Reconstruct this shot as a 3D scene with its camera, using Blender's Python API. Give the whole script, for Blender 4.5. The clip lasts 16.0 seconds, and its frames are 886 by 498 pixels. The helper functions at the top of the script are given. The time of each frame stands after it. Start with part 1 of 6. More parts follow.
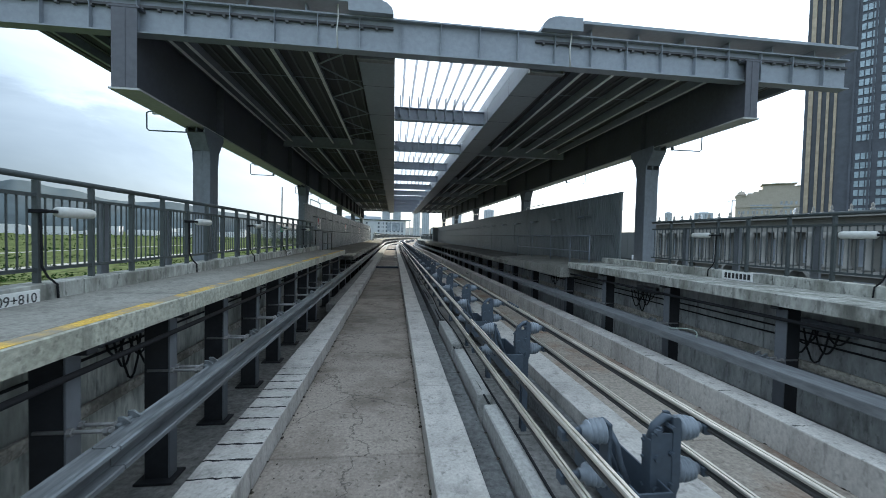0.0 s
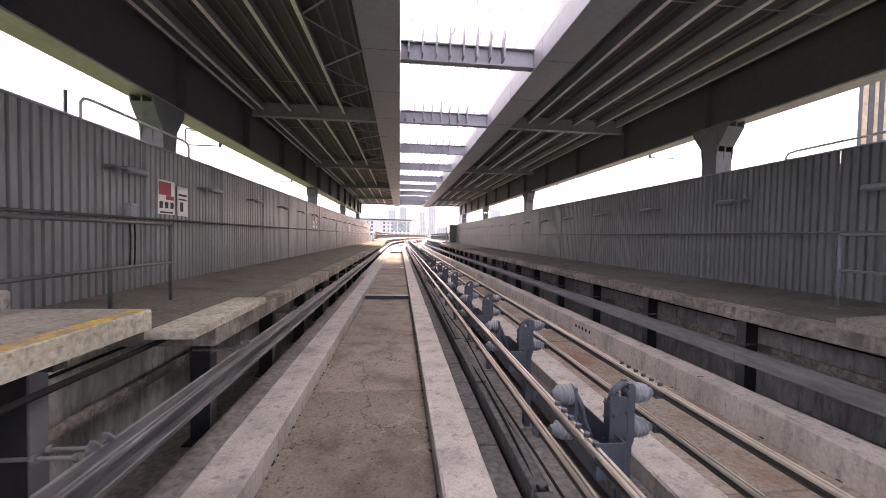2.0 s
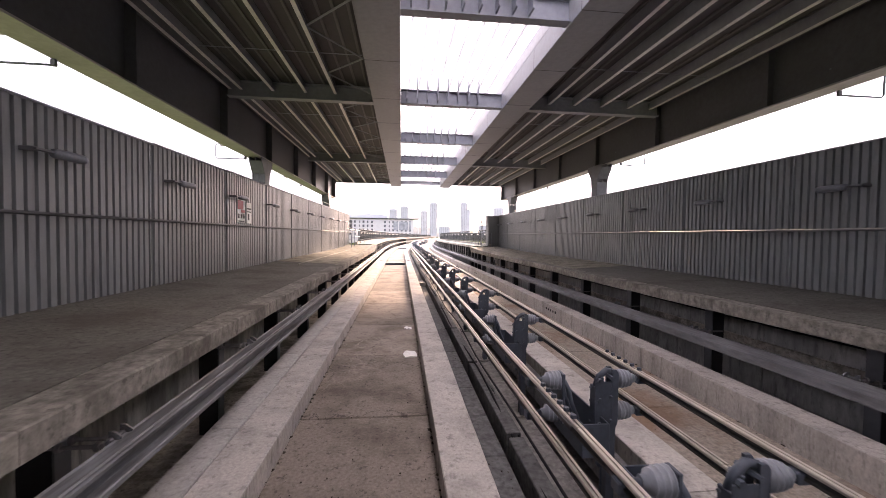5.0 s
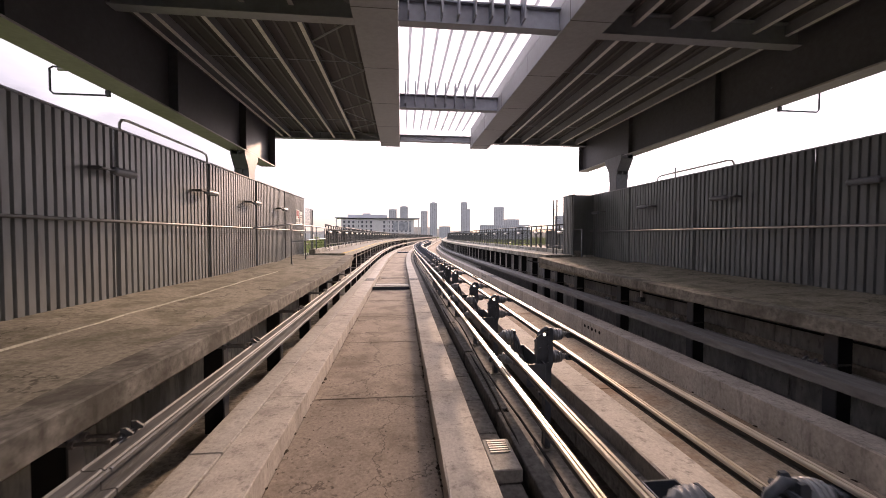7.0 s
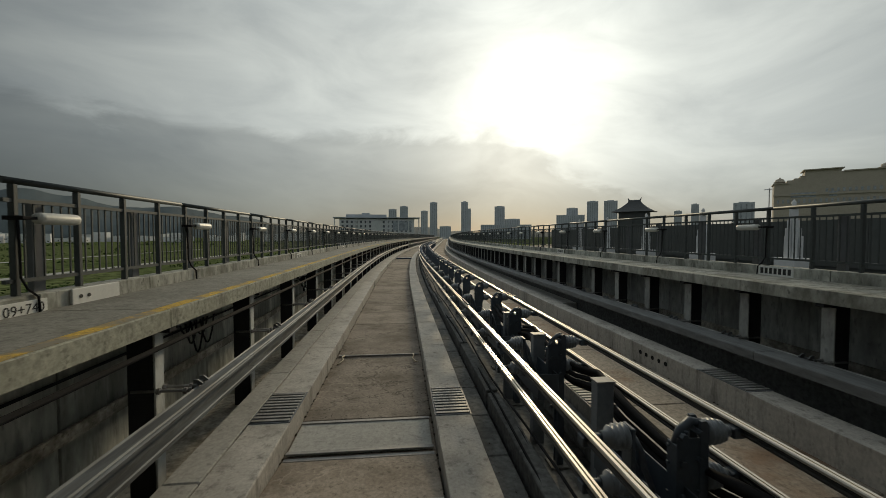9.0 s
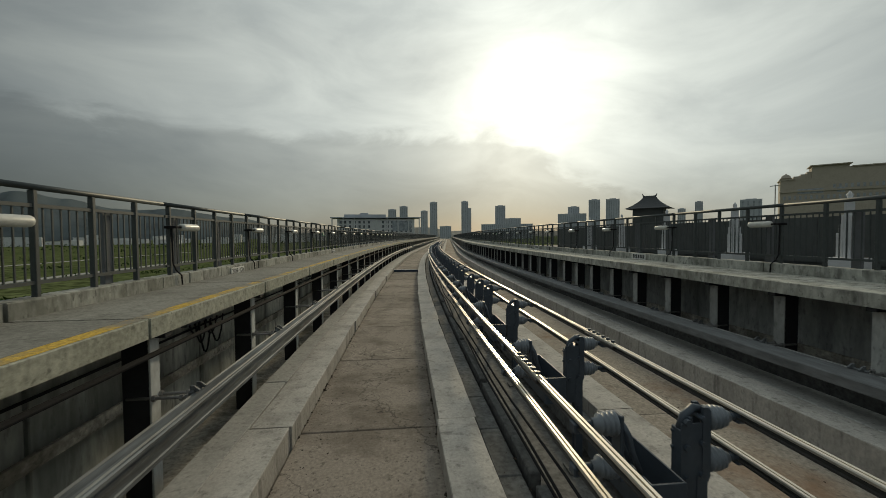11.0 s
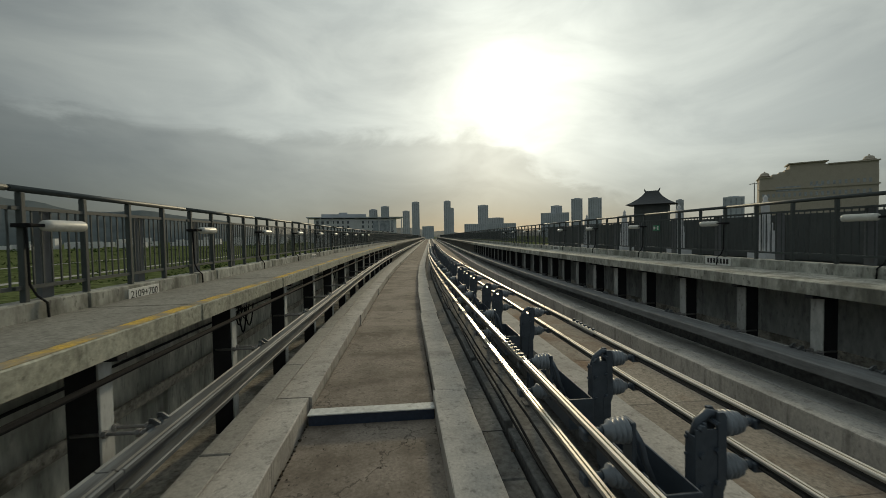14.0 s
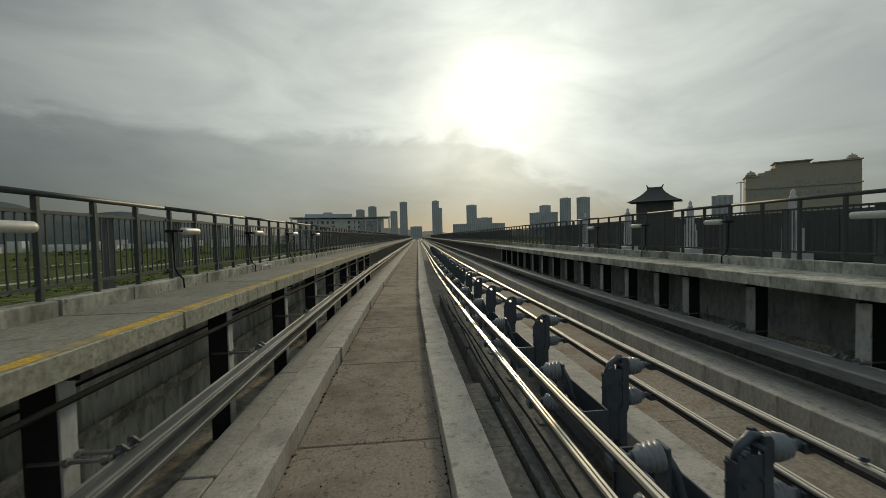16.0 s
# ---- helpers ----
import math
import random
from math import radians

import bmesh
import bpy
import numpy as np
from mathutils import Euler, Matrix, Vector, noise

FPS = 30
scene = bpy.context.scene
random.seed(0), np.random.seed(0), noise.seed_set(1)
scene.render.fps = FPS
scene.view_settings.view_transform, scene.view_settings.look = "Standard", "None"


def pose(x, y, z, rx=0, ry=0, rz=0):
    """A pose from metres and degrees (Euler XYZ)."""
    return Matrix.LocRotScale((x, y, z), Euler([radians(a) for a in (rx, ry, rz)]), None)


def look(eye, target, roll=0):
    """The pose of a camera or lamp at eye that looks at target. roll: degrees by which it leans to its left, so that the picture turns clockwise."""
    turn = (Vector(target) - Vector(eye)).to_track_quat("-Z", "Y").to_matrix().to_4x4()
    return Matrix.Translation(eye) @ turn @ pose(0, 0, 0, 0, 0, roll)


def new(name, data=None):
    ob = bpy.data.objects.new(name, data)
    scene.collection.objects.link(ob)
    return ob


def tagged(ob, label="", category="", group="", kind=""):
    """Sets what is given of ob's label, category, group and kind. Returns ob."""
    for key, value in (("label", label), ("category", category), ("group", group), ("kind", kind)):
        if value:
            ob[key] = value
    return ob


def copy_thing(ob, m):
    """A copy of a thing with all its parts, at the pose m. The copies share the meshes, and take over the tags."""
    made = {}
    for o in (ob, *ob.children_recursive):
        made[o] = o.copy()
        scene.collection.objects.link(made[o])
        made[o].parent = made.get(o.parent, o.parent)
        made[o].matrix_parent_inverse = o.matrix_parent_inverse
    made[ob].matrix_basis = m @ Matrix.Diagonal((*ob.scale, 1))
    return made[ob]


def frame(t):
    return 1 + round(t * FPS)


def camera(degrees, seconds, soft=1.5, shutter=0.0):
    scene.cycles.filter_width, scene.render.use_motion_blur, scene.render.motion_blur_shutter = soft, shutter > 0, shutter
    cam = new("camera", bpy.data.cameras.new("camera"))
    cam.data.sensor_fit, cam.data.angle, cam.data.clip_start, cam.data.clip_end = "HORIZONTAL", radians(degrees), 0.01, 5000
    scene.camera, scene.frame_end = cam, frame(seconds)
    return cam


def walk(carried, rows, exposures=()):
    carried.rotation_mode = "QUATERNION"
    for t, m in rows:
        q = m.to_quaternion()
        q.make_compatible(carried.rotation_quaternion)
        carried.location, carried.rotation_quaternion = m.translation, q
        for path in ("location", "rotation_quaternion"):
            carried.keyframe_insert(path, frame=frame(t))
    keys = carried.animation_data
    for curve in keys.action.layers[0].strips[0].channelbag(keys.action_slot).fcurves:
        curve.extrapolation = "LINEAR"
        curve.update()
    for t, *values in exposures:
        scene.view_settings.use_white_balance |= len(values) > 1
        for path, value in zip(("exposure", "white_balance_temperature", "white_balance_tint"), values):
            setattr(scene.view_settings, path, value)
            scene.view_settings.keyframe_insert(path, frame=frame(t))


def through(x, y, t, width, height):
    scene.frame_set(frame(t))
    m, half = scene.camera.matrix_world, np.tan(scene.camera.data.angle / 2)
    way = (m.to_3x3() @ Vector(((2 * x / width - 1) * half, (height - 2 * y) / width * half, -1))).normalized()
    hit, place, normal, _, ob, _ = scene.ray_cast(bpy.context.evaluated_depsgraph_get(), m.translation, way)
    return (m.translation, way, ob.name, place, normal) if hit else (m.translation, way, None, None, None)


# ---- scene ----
# ---- line of the guideway: straight, then a right-hand curve, then straight ----
CURVE_AT, CURVE_END, RADIUS = 85.0, 145.0, 507.0
EYE = 2.3


def heading(s):
    """Turn of the guideway at chainage s, degrees to the left."""
    return -math.degrees((min(max(s, CURVE_AT), CURVE_END) - CURVE_AT) / RADIUS)


def along(s, d=0.0, z=0.0):
    """World place at chainage s, d metres to the right of the camera's line, height z over the running surface."""
    if s <= CURVE_AT:
        return Vector((d, s, z))
    a = (min(s, CURVE_END) - CURVE_AT) / RADIUS
    rest = max(0.0, s - CURVE_END)
    x = RADIUS * (1 - math.cos(a)) + rest * math.sin(a)
    y = CURVE_AT + RADIUS * math.sin(a) + rest * math.cos(a)
    return Vector((x + d * math.cos(a), y - d * math.sin(a), z))


def station(s, d=0.0, z=0.0, turn=0.0):
    """Pose at chainage s: x to the right, y along the guideway."""
    p = along(s, d, z)
    return pose(p.x, p.y, p.z, 0, 0, heading(s) + turn)


# ---- camera ----
cam = camera(96.7, 16.0, soft=0.5, shutter=0.05)


def run(t):
    return 7.75 * t if t < 9 else 69.75 + 7.69 * (t - 9)


def blend(table, t):
    return float(np.interp(t, [r[0] for r in table], [r[1] for r in table]))


YAW = [(0, -7.1), (0.5, -6.9), (1, -6.7), (1.5, -6.45), (2, -6.25), (2.5, -6.05), (16, -6.05)]
PITCH = [(0, -1.75), (4.5, -1.9), (7, -1.9), (16, -1.9)]
ROLL = [(0, -1.3), (4.5, -0.9), (7, -0.2), (9, 0.0), (11.5, 0.6), (16, 1.3)]
rows = []
for k in range(33):
    t = k * 0.5
    p = along(run(t), 0, EYE)
    rows.append((t, pose(p.x, p.y, p.z, 90 + blend(PITCH, t), blend(ROLL, t), heading(run(t)) + blend(YAW, t))))
walk(cam, rows, exposures=[(0, 1.45, 5330, 6), (0.45, 1.72, 5600, 11), (0.9, 2.10, 6050, 15), (1.6, 2.72, 6600, 29), (2.5, 3.1, 6700, 38), (3.6, 3.03, 6670, 37), (4.5, 2.88, 6650, 36),
                           (7.0, 1.5, 6720, 35), (7.6, 0.78, 6550, 28), (8.1, 0.34, 6450, 19), (8.6, -0.3, 6450, 9), (9.2, -0.42, 6450, 3), (16, -0.5, 6480, 1)])

# ---- daylight: low sun behind thin cloud, ahead and to the right ----
SUN_AZ, SUN_EL = 15.9, 18.6
sun_to = Vector((math.sin(radians(SUN_AZ)) * math.cos(radians(SUN_EL)), math.cos(radians(SUN_AZ)) * math.cos(radians(SUN_EL)),
                 math.sin(radians(SUN_EL))))
sun = new("sun", bpy.data.lights.new("sun", "SUN"))
sun.data.energy, sun.data.angle, sun.data.color = 1.9, radians(5.0), (1.0, 0.79, 0.52)
sun.matrix_world = look((0, 0, 60), Vector((0, 0, 60)) - sun_to)

world = bpy.data.worlds.new("sky")
scene.world = world
world.use_nodes = True
wn, wl = world.node_tree.nodes, world.node_tree.links
wn.clear()


def wnode(kind, **kw):
    n = wn.new(kind)
    for k, v in kw.items():
        n.inputs[k].default_value = v
    return n


w_co = wnode("ShaderNodeTexCoord")
w_sky = wnode("ShaderNodeTexSky")
w_sky.sky_type, w_sky.sun_disc = "NISHITA", False
w_sky.sun_elevation, w_sky.sun_rotation = radians(SUN_EL), radians(SUN_AZ)
w_b1 = wnode("ShaderNodeBackground", Strength=0.05)
wl.new(w_sky.outputs[0], w_b1.inputs["Color"])
# cloud sheet: streaks of noise, thinner towards the sun
w_map = wnode("ShaderNodeMapping", Scale=(1.3, 1.3, 3.6))
wl.new(w_co.outputs["Generated"], w_map.inputs["Vector"])
w_noise = wnode("ShaderNodeTexNoise", Scale=2.1, Detail=9.0, Roughness=0.56, Distortion=0.5)
wl.new(w_map.outputs[0], w_noise.inputs["Vector"])
w_ramp = wn.new("ShaderNodeValToRGB")
w_ramp.color_ramp.elements[0].position, w_ramp.color_ramp.elements[0].color = 0.30, (0.335, 0.358, 0.372, 1)
w_ramp.color_ramp.elements[1].position, w_ramp.color_ramp.elements[1].color = 0.70, (0.475, 0.495, 0.49, 1)
wl.new(w_noise.outputs["Fac"], w_ramp.inputs["Fac"])
w_dot = wn.new("ShaderNodeVectorMath")
w_dot.operation = "DOT_PRODUCT"
w_dot.inputs[1].default_value = sun_to + Vector((0.05, 0, -0.05))  # the bright gap lies a little beside the disc
wl.new(w_co.outputs["Generated"], w_dot.inputs[0])


def glow(lo, hi, power, gain):
    m = wnode("ShaderNodeMapRange", **{"From Min": lo, "From Max": hi})
    wl.new(w_dot.outputs["Value"], m.inputs["Value"])
    p = wn.new("ShaderNodeMath")
    p.operation, p.inputs[1].default_value = "POWER", power
    wl.new(m.outputs[0], p.inputs[0])
    g = wn.new("ShaderNodeMath")
    g.operation, g.inputs[1].default_value = "MULTIPLY", gain
    wl.new(p.outputs[0], g.inputs[0])
    return g


w_g1, w_g2 = glow(0.30, 1.0, 2.1, 0.63), glow(0.945, 1.0, 2.2, 0.60)
w_sum = wn.new("ShaderNodeMath")
wl.new(w_g1.outputs[0], w_sum.inputs[0])
wl.new(w_g2.outputs[0], w_sum.inputs[1])
w_gcol = wn.new("ShaderNodeVectorMath")
w_gcol.operation, w_gcol.inputs[0].default_value = "SCALE", (1.0, 0.96, 0.87)
w_thin = wnode("ShaderNodeMapRange", **{"From Min": 0.34, "From Max": 0.66, "To Min": 0.78, "To Max": 1.22})  # the cloud veils the glow unevenly
wl.new(w_noise.outputs["Fac"], w_thin.inputs["Value"])
w_veil = wn.new("ShaderNodeMath")
w_veil.operation = "MULTIPLY"
w_dim = wn.new("ShaderNodeMath")
w_dim.operation = "MULTIPLY"
wl.new(w_sum.outputs[0], w_dim.inputs[0])
wl.new(w_dim.outputs[0], w_veil.inputs[0])
wl.new(w_thin.outputs[0], w_veil.inputs[1])
wl.new(w_veil.outputs[0], w_gcol.inputs["Scale"])
w_fade = wnode("ShaderNodeMapRange", **{"From Min": 0.35, "From Max": 0.95, "To Min": 0.54, "To Max": 1.26})  # cloud is greyer away from the sun
wl.new(w_dot.outputs["Value"], w_fade.inputs["Value"])
w_sep = wn.new("ShaderNodeSeparateXYZ")  # denser cloud towards the horizon
wl.new(w_co.outputs["Generated"], w_sep.inputs[0])
w_haze = wnode("ShaderNodeMapRange", **{"From Min": 0.02, "From Max": 0.20, "To Min": 0.50, "To Max": 1.0})
wl.new(w_sep.outputs["Z"], w_haze.inputs["Value"])


def wmath(op, a, b):
    n = wn.new("ShaderNodeMath")
    n.operation = op
    for k, v in enumerate((a, b)):
        if isinstance(v, (int, float)):
            n.inputs[k].default_value = v
        else:
            wl.new(v, n.inputs[k])
    return n.outputs[0]


# a darker bank of cloud lies below the bright sheet, its ragged upper edge falling away to the right of the sun
w_side = wn.new("ShaderNodeVectorMath")
w_side.operation = "DOT_PRODUCT"
w_side.inputs[1].default_value = (math.cos(radians(SUN_AZ)), -math.sin(radians(SUN_AZ)), 0)
wl.new(w_co.outputs["Generated"], w_side.inputs[0])
w_fray = wnode("ShaderNodeTexNoise", Scale=3.4, Detail=8.0, Roughness=0.6, Distortion=0.6)
wl.new(w_map.outputs[0], w_fray.inputs["Vector"])
w_edge = wmath("SUBTRACT", 0.245, wmath("MULTIPLY", wmath("MAXIMUM", wmath("ADD", w_side.outputs["Value"], 0.03), 0.0), 0.5))
w_over = wmath("SUBTRACT", wmath("ADD", w_edge, wmath("MULTIPLY", wmath("SUBTRACT", w_fray.outputs["Fac"], 0.5), 0.16)), w_sep.outputs["Z"])
w_bank = wnode("ShaderNodeMapRange", **{"From Min": -0.012, "From Max": 0.04, "To Min": 1.05, "To Max": 0.68})
w_bank.interpolation_type = "SMOOTHSTEP"
wl.new(w_over, w_bank.inputs["Value"])
w_low = wn.new("ShaderNodeMath")
w_low.operation = "MULTIPLY"
wl.new(w_haze.outputs[0], w_low.inputs[0])
wl.new(w_bank.outputs[0], w_low.inputs[1])
wl.new(w_low.outputs[0], w_dim.inputs[1])
w_mul = wn.new("ShaderNodeMath")
w_mul.operation = "MULTIPLY"
w_anti = wnode("ShaderNodeMapRange", **{"From Min": -0.55, "From Max": 0.38, "To Min": 1.9, "To Max": 1.0})  # cloud lit from the front, away from the sun
w_anti.interpolation_type = "SMOOTHSTEP"
wl.new(w_dot.outputs["Value"], w_anti.inputs["Value"])
wl.new(wmath("MULTIPLY", w_fade.outputs[0], w_anti.outputs[0]), w_mul.inputs[0])
wl.new(w_low.outputs[0], w_mul.inputs[1])
w_cloud = wn.new("ShaderNodeVectorMath")
w_cloud.operation = "SCALE"
wl.new(w_ramp.outputs["Color"], w_cloud.inputs[0])
wl.new(w_mul.outputs[0], w_cloud.inputs["Scale"])
w_all = wn.new("ShaderNodeVectorMath")
w_all.operation = "ADD"
w_zen = wn.new("ShaderNodeVectorMath")  # an overcast sky grows brighter towards the zenith
w_zen.operation = "SCALE"
wl.new(w_cloud.outputs[0], w_zen.inputs[0])
wl.new(wmath("ADD", wmath("MULTIPLY", wmath("MAXIMUM", wmath("SUBTRACT", w_sep.outputs["Z"], 0.42), 0.0), 1.75), 0.87), w_zen.inputs["Scale"])
wl.new(w_zen.outputs[0], w_all.inputs[0])
wl.new(w_gcol.outputs[0], w_all.inputs[1])
w_b2 = wnode("ShaderNodeBackground", Strength=1.09)
wl.new(w_all.outputs[0], w_b2.inputs["Color"])
w_add = wn.new("ShaderNodeMixShader")
w_add.inputs[0].default_value = 0.8
w_out = wn.new("ShaderNodeOutputWorld")
wl.new(w_b1.outputs[0], w_add.inputs[1])
wl.new(w_b2.outputs[0], w_add.inputs[2])
wl.new(w_add.outputs[0], w_out.inputs["Surface"])


# ---- materials ----
def material(name, base, rough=0.7, metal=0.0, grain=30.0, vary=0.25, stain=0.25, stain_scale=0.7, stain_col=None, bump=0.15,
             stretch=(1, 1, 1), per_object=0.0, spec=0.5, edge=(0.45, 0.75), cracks=0.0, spots=0.0, streaks=0.0, peel=0.0):
    """A surface with fine grain and larger stains, at real size."""
    m = bpy.data.materials.new(name)
    m.use_nodes = True
    n, l = m.node_tree.nodes, m.node_tree.links
    b = n["Principled BSDF"]
    b.inputs["Metallic"].default_value, b.inputs["Specular IOR Level"].default_value = metal, spec
    co = n.new("ShaderNodeNewGeometry")
    mp = n.new("ShaderNodeMapping")
    mp.inputs["Scale"].default_value = stretch
    l.new(co.outputs["Position"], mp.inputs["Vector"])

    def noise_at(scale, detail, rough_=0.6):
        t = n.new("ShaderNodeTexNoise")
        t.inputs["Scale"].default_value, t.inputs["Detail"].default_value, t.inputs["Roughness"].default_value = scale, detail, rough_
        l.new(mp.outputs[0], t.inputs["Vector"])
        return t

    fine, coarse = noise_at(grain, 4.0), noise_at(stain_scale, 5.0, 0.65)
    lo = tuple(c * (1 - vary) for c in base)
    hi = tuple(min(1, c * (1 + vary)) for c in base)
    r1 = n.new("ShaderNodeMix")
    r1.data_type = "RGBA"
    r1.inputs["A"].default_value, r1.inputs["B"].default_value = (*lo, 1), (*hi, 1)
    fc_ = n.new("ShaderNodeMapRange")
    fc_.inputs["From Min"].default_value, fc_.inputs["From Max"].default_value = 0.34, 0.66
    l.new(fine.outputs["Fac"], fc_.inputs["Value"])
    l.new(fc_.outputs[0], r1.inputs["Factor"])
    sr = n.new("ShaderNodeMapRange")
    sr.inputs["From Min"].default_value, sr.inputs["From Max"].default_value = edge
    sr.inputs["To Max"].default_value = stain
    l.new(coarse.outputs["Fac"], sr.inputs["Value"])
    r2 = n.new("ShaderNodeMix")
    r2.data_type = "RGBA"
    r2.inputs["B"].default_value = (*(stain_col or tuple(c * 0.35 for c in base)), 1)
    l.new(sr.outputs[0], r2.inputs["Factor"])
    l.new(r1.outputs["Result"], r2.inputs["A"])
    colour = r2.outputs["Result"]

    def darken(col, fac, dark):
        r = n.new("ShaderNodeMix")
        r.data_type = "RGBA"
        r.inputs["B"].default_value = (*dark, 1)
        l.new(fac, r.inputs["Factor"])
        l.new(col, r.inputs["A"])
        return r.outputs["Result"]

    def ranged(src, a, b, to):
        r = n.new("ShaderNodeMapRange")
        r.inputs["From Min"].default_value, r.inputs["From Max"].default_value, r.inputs["To Max"].default_value = a, b, to
        l.new(src, r.inputs["Value"])
        return r.outputs[0]

    if spots:  # pocks and grime specks
        colour = darken(colour, ranged(noise_at(16.0, 2.0).outputs["Fac"], 0.60, 0.70, spots), tuple(c * 0.3 for c in base))
        colour = darken(colour, ranged(noise_at(3.7, 6.0, 0.75).outputs["Fac"], 0.55, 0.72, spots * 0.8), tuple(c * 0.35 for c in base))
    if streaks:  # dark runs of water and grime
        ms = n.new("ShaderNodeMapping")
        ms.inputs["Scale"].default_value = (1, 1, 0.16)
        l.new(co.outputs["Position"], ms.inputs["Vector"])
        for scale, lo_, hi_, gain in ((6.5, 0.55, 0.68, 1.0), (1.6, 0.50, 0.70, 0.7)):
            t = n.new("ShaderNodeTexNoise")
            t.inputs["Scale"].default_value, t.inputs["Detail"].default_value, t.inputs["Roughness"].default_value = scale, 5.0, 0.65
            l.new(ms.outputs[0], t.inputs["Vector"])
            colour = darken(colour, ranged(t.outputs["Fac"], lo_, hi_, streaks * gain), tuple(c * 0.22 for c in base))
    if cracks:  # wandering hairline cracks
        wob = noise_at(2.2, 4.0)
        ad = n.new("ShaderNodeVectorMath")
        ad.operation = "MULTIPLY_ADD"
        ad.inputs[1].default_value = (0.9, 0.9, 0.9)
        l.new(wob.outputs["Color"], ad.inputs[0])
        l.new(mp.outputs[0], ad.inputs[2])
        vo = n.new("ShaderNodeTexVoronoi")
        vo.feature = "DISTANCE_TO_EDGE"
        vo.inputs["Scale"].default_value = 0.45
        l.new(ad.outputs[0], vo.inputs["Vector"])
        colour = darken(colour, ranged(vo.outputs["Distance"], 0.008, 0.002, cracks), tuple(c * 0.15 for c in base))
    if peel:  # a skin of old coating that curls up along pale, broken lines
        wob = noise_at(5.0, 4.0)
        ad = n.new("ShaderNodeVectorMath")
        ad.operation = "MULTIPLY_ADD"
        ad.inputs[1].default_value = (0.35, 0.35, 0.35)
        l.new(wob.outputs["Color"], ad.inputs[0])
        l.new(mp.outputs[0], ad.inputs[2])
        vo = n.new("ShaderNodeTexVoronoi")
        vo.feature = "DISTANCE_TO_EDGE"
        vo.inputs["Scale"].default_value = 2.6
        l.new(ad.outputs[0], vo.inputs["Vector"])
        line = ranged(vo.outputs["Distance"], 0.045, 0.012, peel)
        patchy = ranged(noise_at(0.45, 3.0).outputs["Fac"], 0.54, 0.66, 1.0)
        mm = n.new("ShaderNodeMath")
        mm.operation = "MULTIPLY"
        l.new(line, mm.inputs[0])
        l.new(patchy, mm.inputs[1])
        colour = darken(colour, mm.outputs[0], tuple(min(1.0, c * 1.9) for c in base))
    if per_object:
        oi = n.new("ShaderNodeObjectInfo")
        hv = n.new("ShaderNodeHueSaturation")
        vr = n.new("ShaderNodeMapRange")
        vr.inputs["To Min"].default_value, vr.inputs["To Max"].default_value = 1 - per_object, 1 + per_object
        l.new(oi.outputs["Random"], vr.inputs["Value"])
        l.new(vr.outputs[0], hv.inputs["Value"])
        l.new(colour, hv.inputs["Color"])
        colour = hv.outputs["Color"]
    l.new(colour, b.inputs["Base Color"])
    rr = n.new("ShaderNodeMapRange")
    rr.inputs["To Min"].default_value, rr.inputs["To Max"].default_value = max(0.05, rough - 0.12), min(1, rough + 0.12)
    l.new(fine.outputs["Fac"], rr.inputs["Value"])
    l.new(rr.outputs[0], b.inputs["Roughness"])
    if bump:
        bp = n.new("ShaderNodeBump")
        bp.inputs["Strength"].default_value, bp.inputs["Distance"].default_value = bump, 0.01
        l.new(fine.outputs["Fac"], bp.inputs["Height"])
        l.new(bp.outputs[0], b.inputs["Normal"])
    return m


def glass_material(name, tint, rough=0.1, through=0.6):
    m = bpy.data.materials.new(name)
    m.use_nodes = True
    n, l = m.node_tree.nodes, m.node_tree.links
    n.remove(n["Principled BSDF"])
    a, d, x = n.new("ShaderNodeBsdfTranslucent"), n.new("ShaderNodeBsdfTransparent"), n.new("ShaderNodeMixShader")
    a.inputs["Color"].default_value, d.inputs["Color"].default_value = (*tint, 1), (*tint, 1)
    x.inputs[0].default_value = 1 - through
    l.new(d.outputs[0], x.inputs[1])
    l.new(a.outputs[0], x.inputs[2])
    l.new(x.outputs[0], n["Material Output"].inputs["Surface"])
    return m


CONC = material("concrete", (0.385, 0.38, 0.356), 0.9, spec=0.2, spots=0.3, grain=22, vary=0.18, stain=0.35, stain_scale=0.9, bump=0.3, per_object=0.06)
CONC_RUN = material("running_concrete", (0.485, 0.462, 0.425), 0.9, streaks=0.55, grain=30, vary=0.14, stain=0.5, stain_scale=1.3, spots=0.4, spec=0.2, stretch=(1, 1, 0.6), bump=0.2, per_object=0.04)
CONC_FLOOR = material("trough_concrete", (0.264, 0.23, 0.196), 0.95, peel=0.4, grain=26, vary=0.2, stain=0.62, stain_scale=1.1, cracks=0.6, spots=0.65, spec=0.15,
                      stain_col=(0.085, 0.068, 0.052), bump=0.3, per_object=0.16, edge=(0.45, 0.66))
CONC_DARK = material("dirty_deck", (0.221, 0.215, 0.202), 0.95, spec=0.1, spots=0.4, grain=12, vary=0.3, stain=0.6, stain_scale=0.8, bump=0.4)
CONC_WALL = material("parapet_concrete", (0.37, 0.375, 0.345), 0.9, spec=0.2, spots=0.5, grain=10, vary=0.15, stain=0.6, stain_scale=0.9, stretch=(1, 1, 0.35), bump=0.25, per_object=0.05)
CONC_WALK = material("walkway_concrete", (0.259, 0.253, 0.224), 0.9, streaks=0.35, spec=0.2, spots=0.45, cracks=0.12, grain=26, vary=0.2, stain=0.4, stain_scale=0.7, bump=0.3, per_object=0.05)
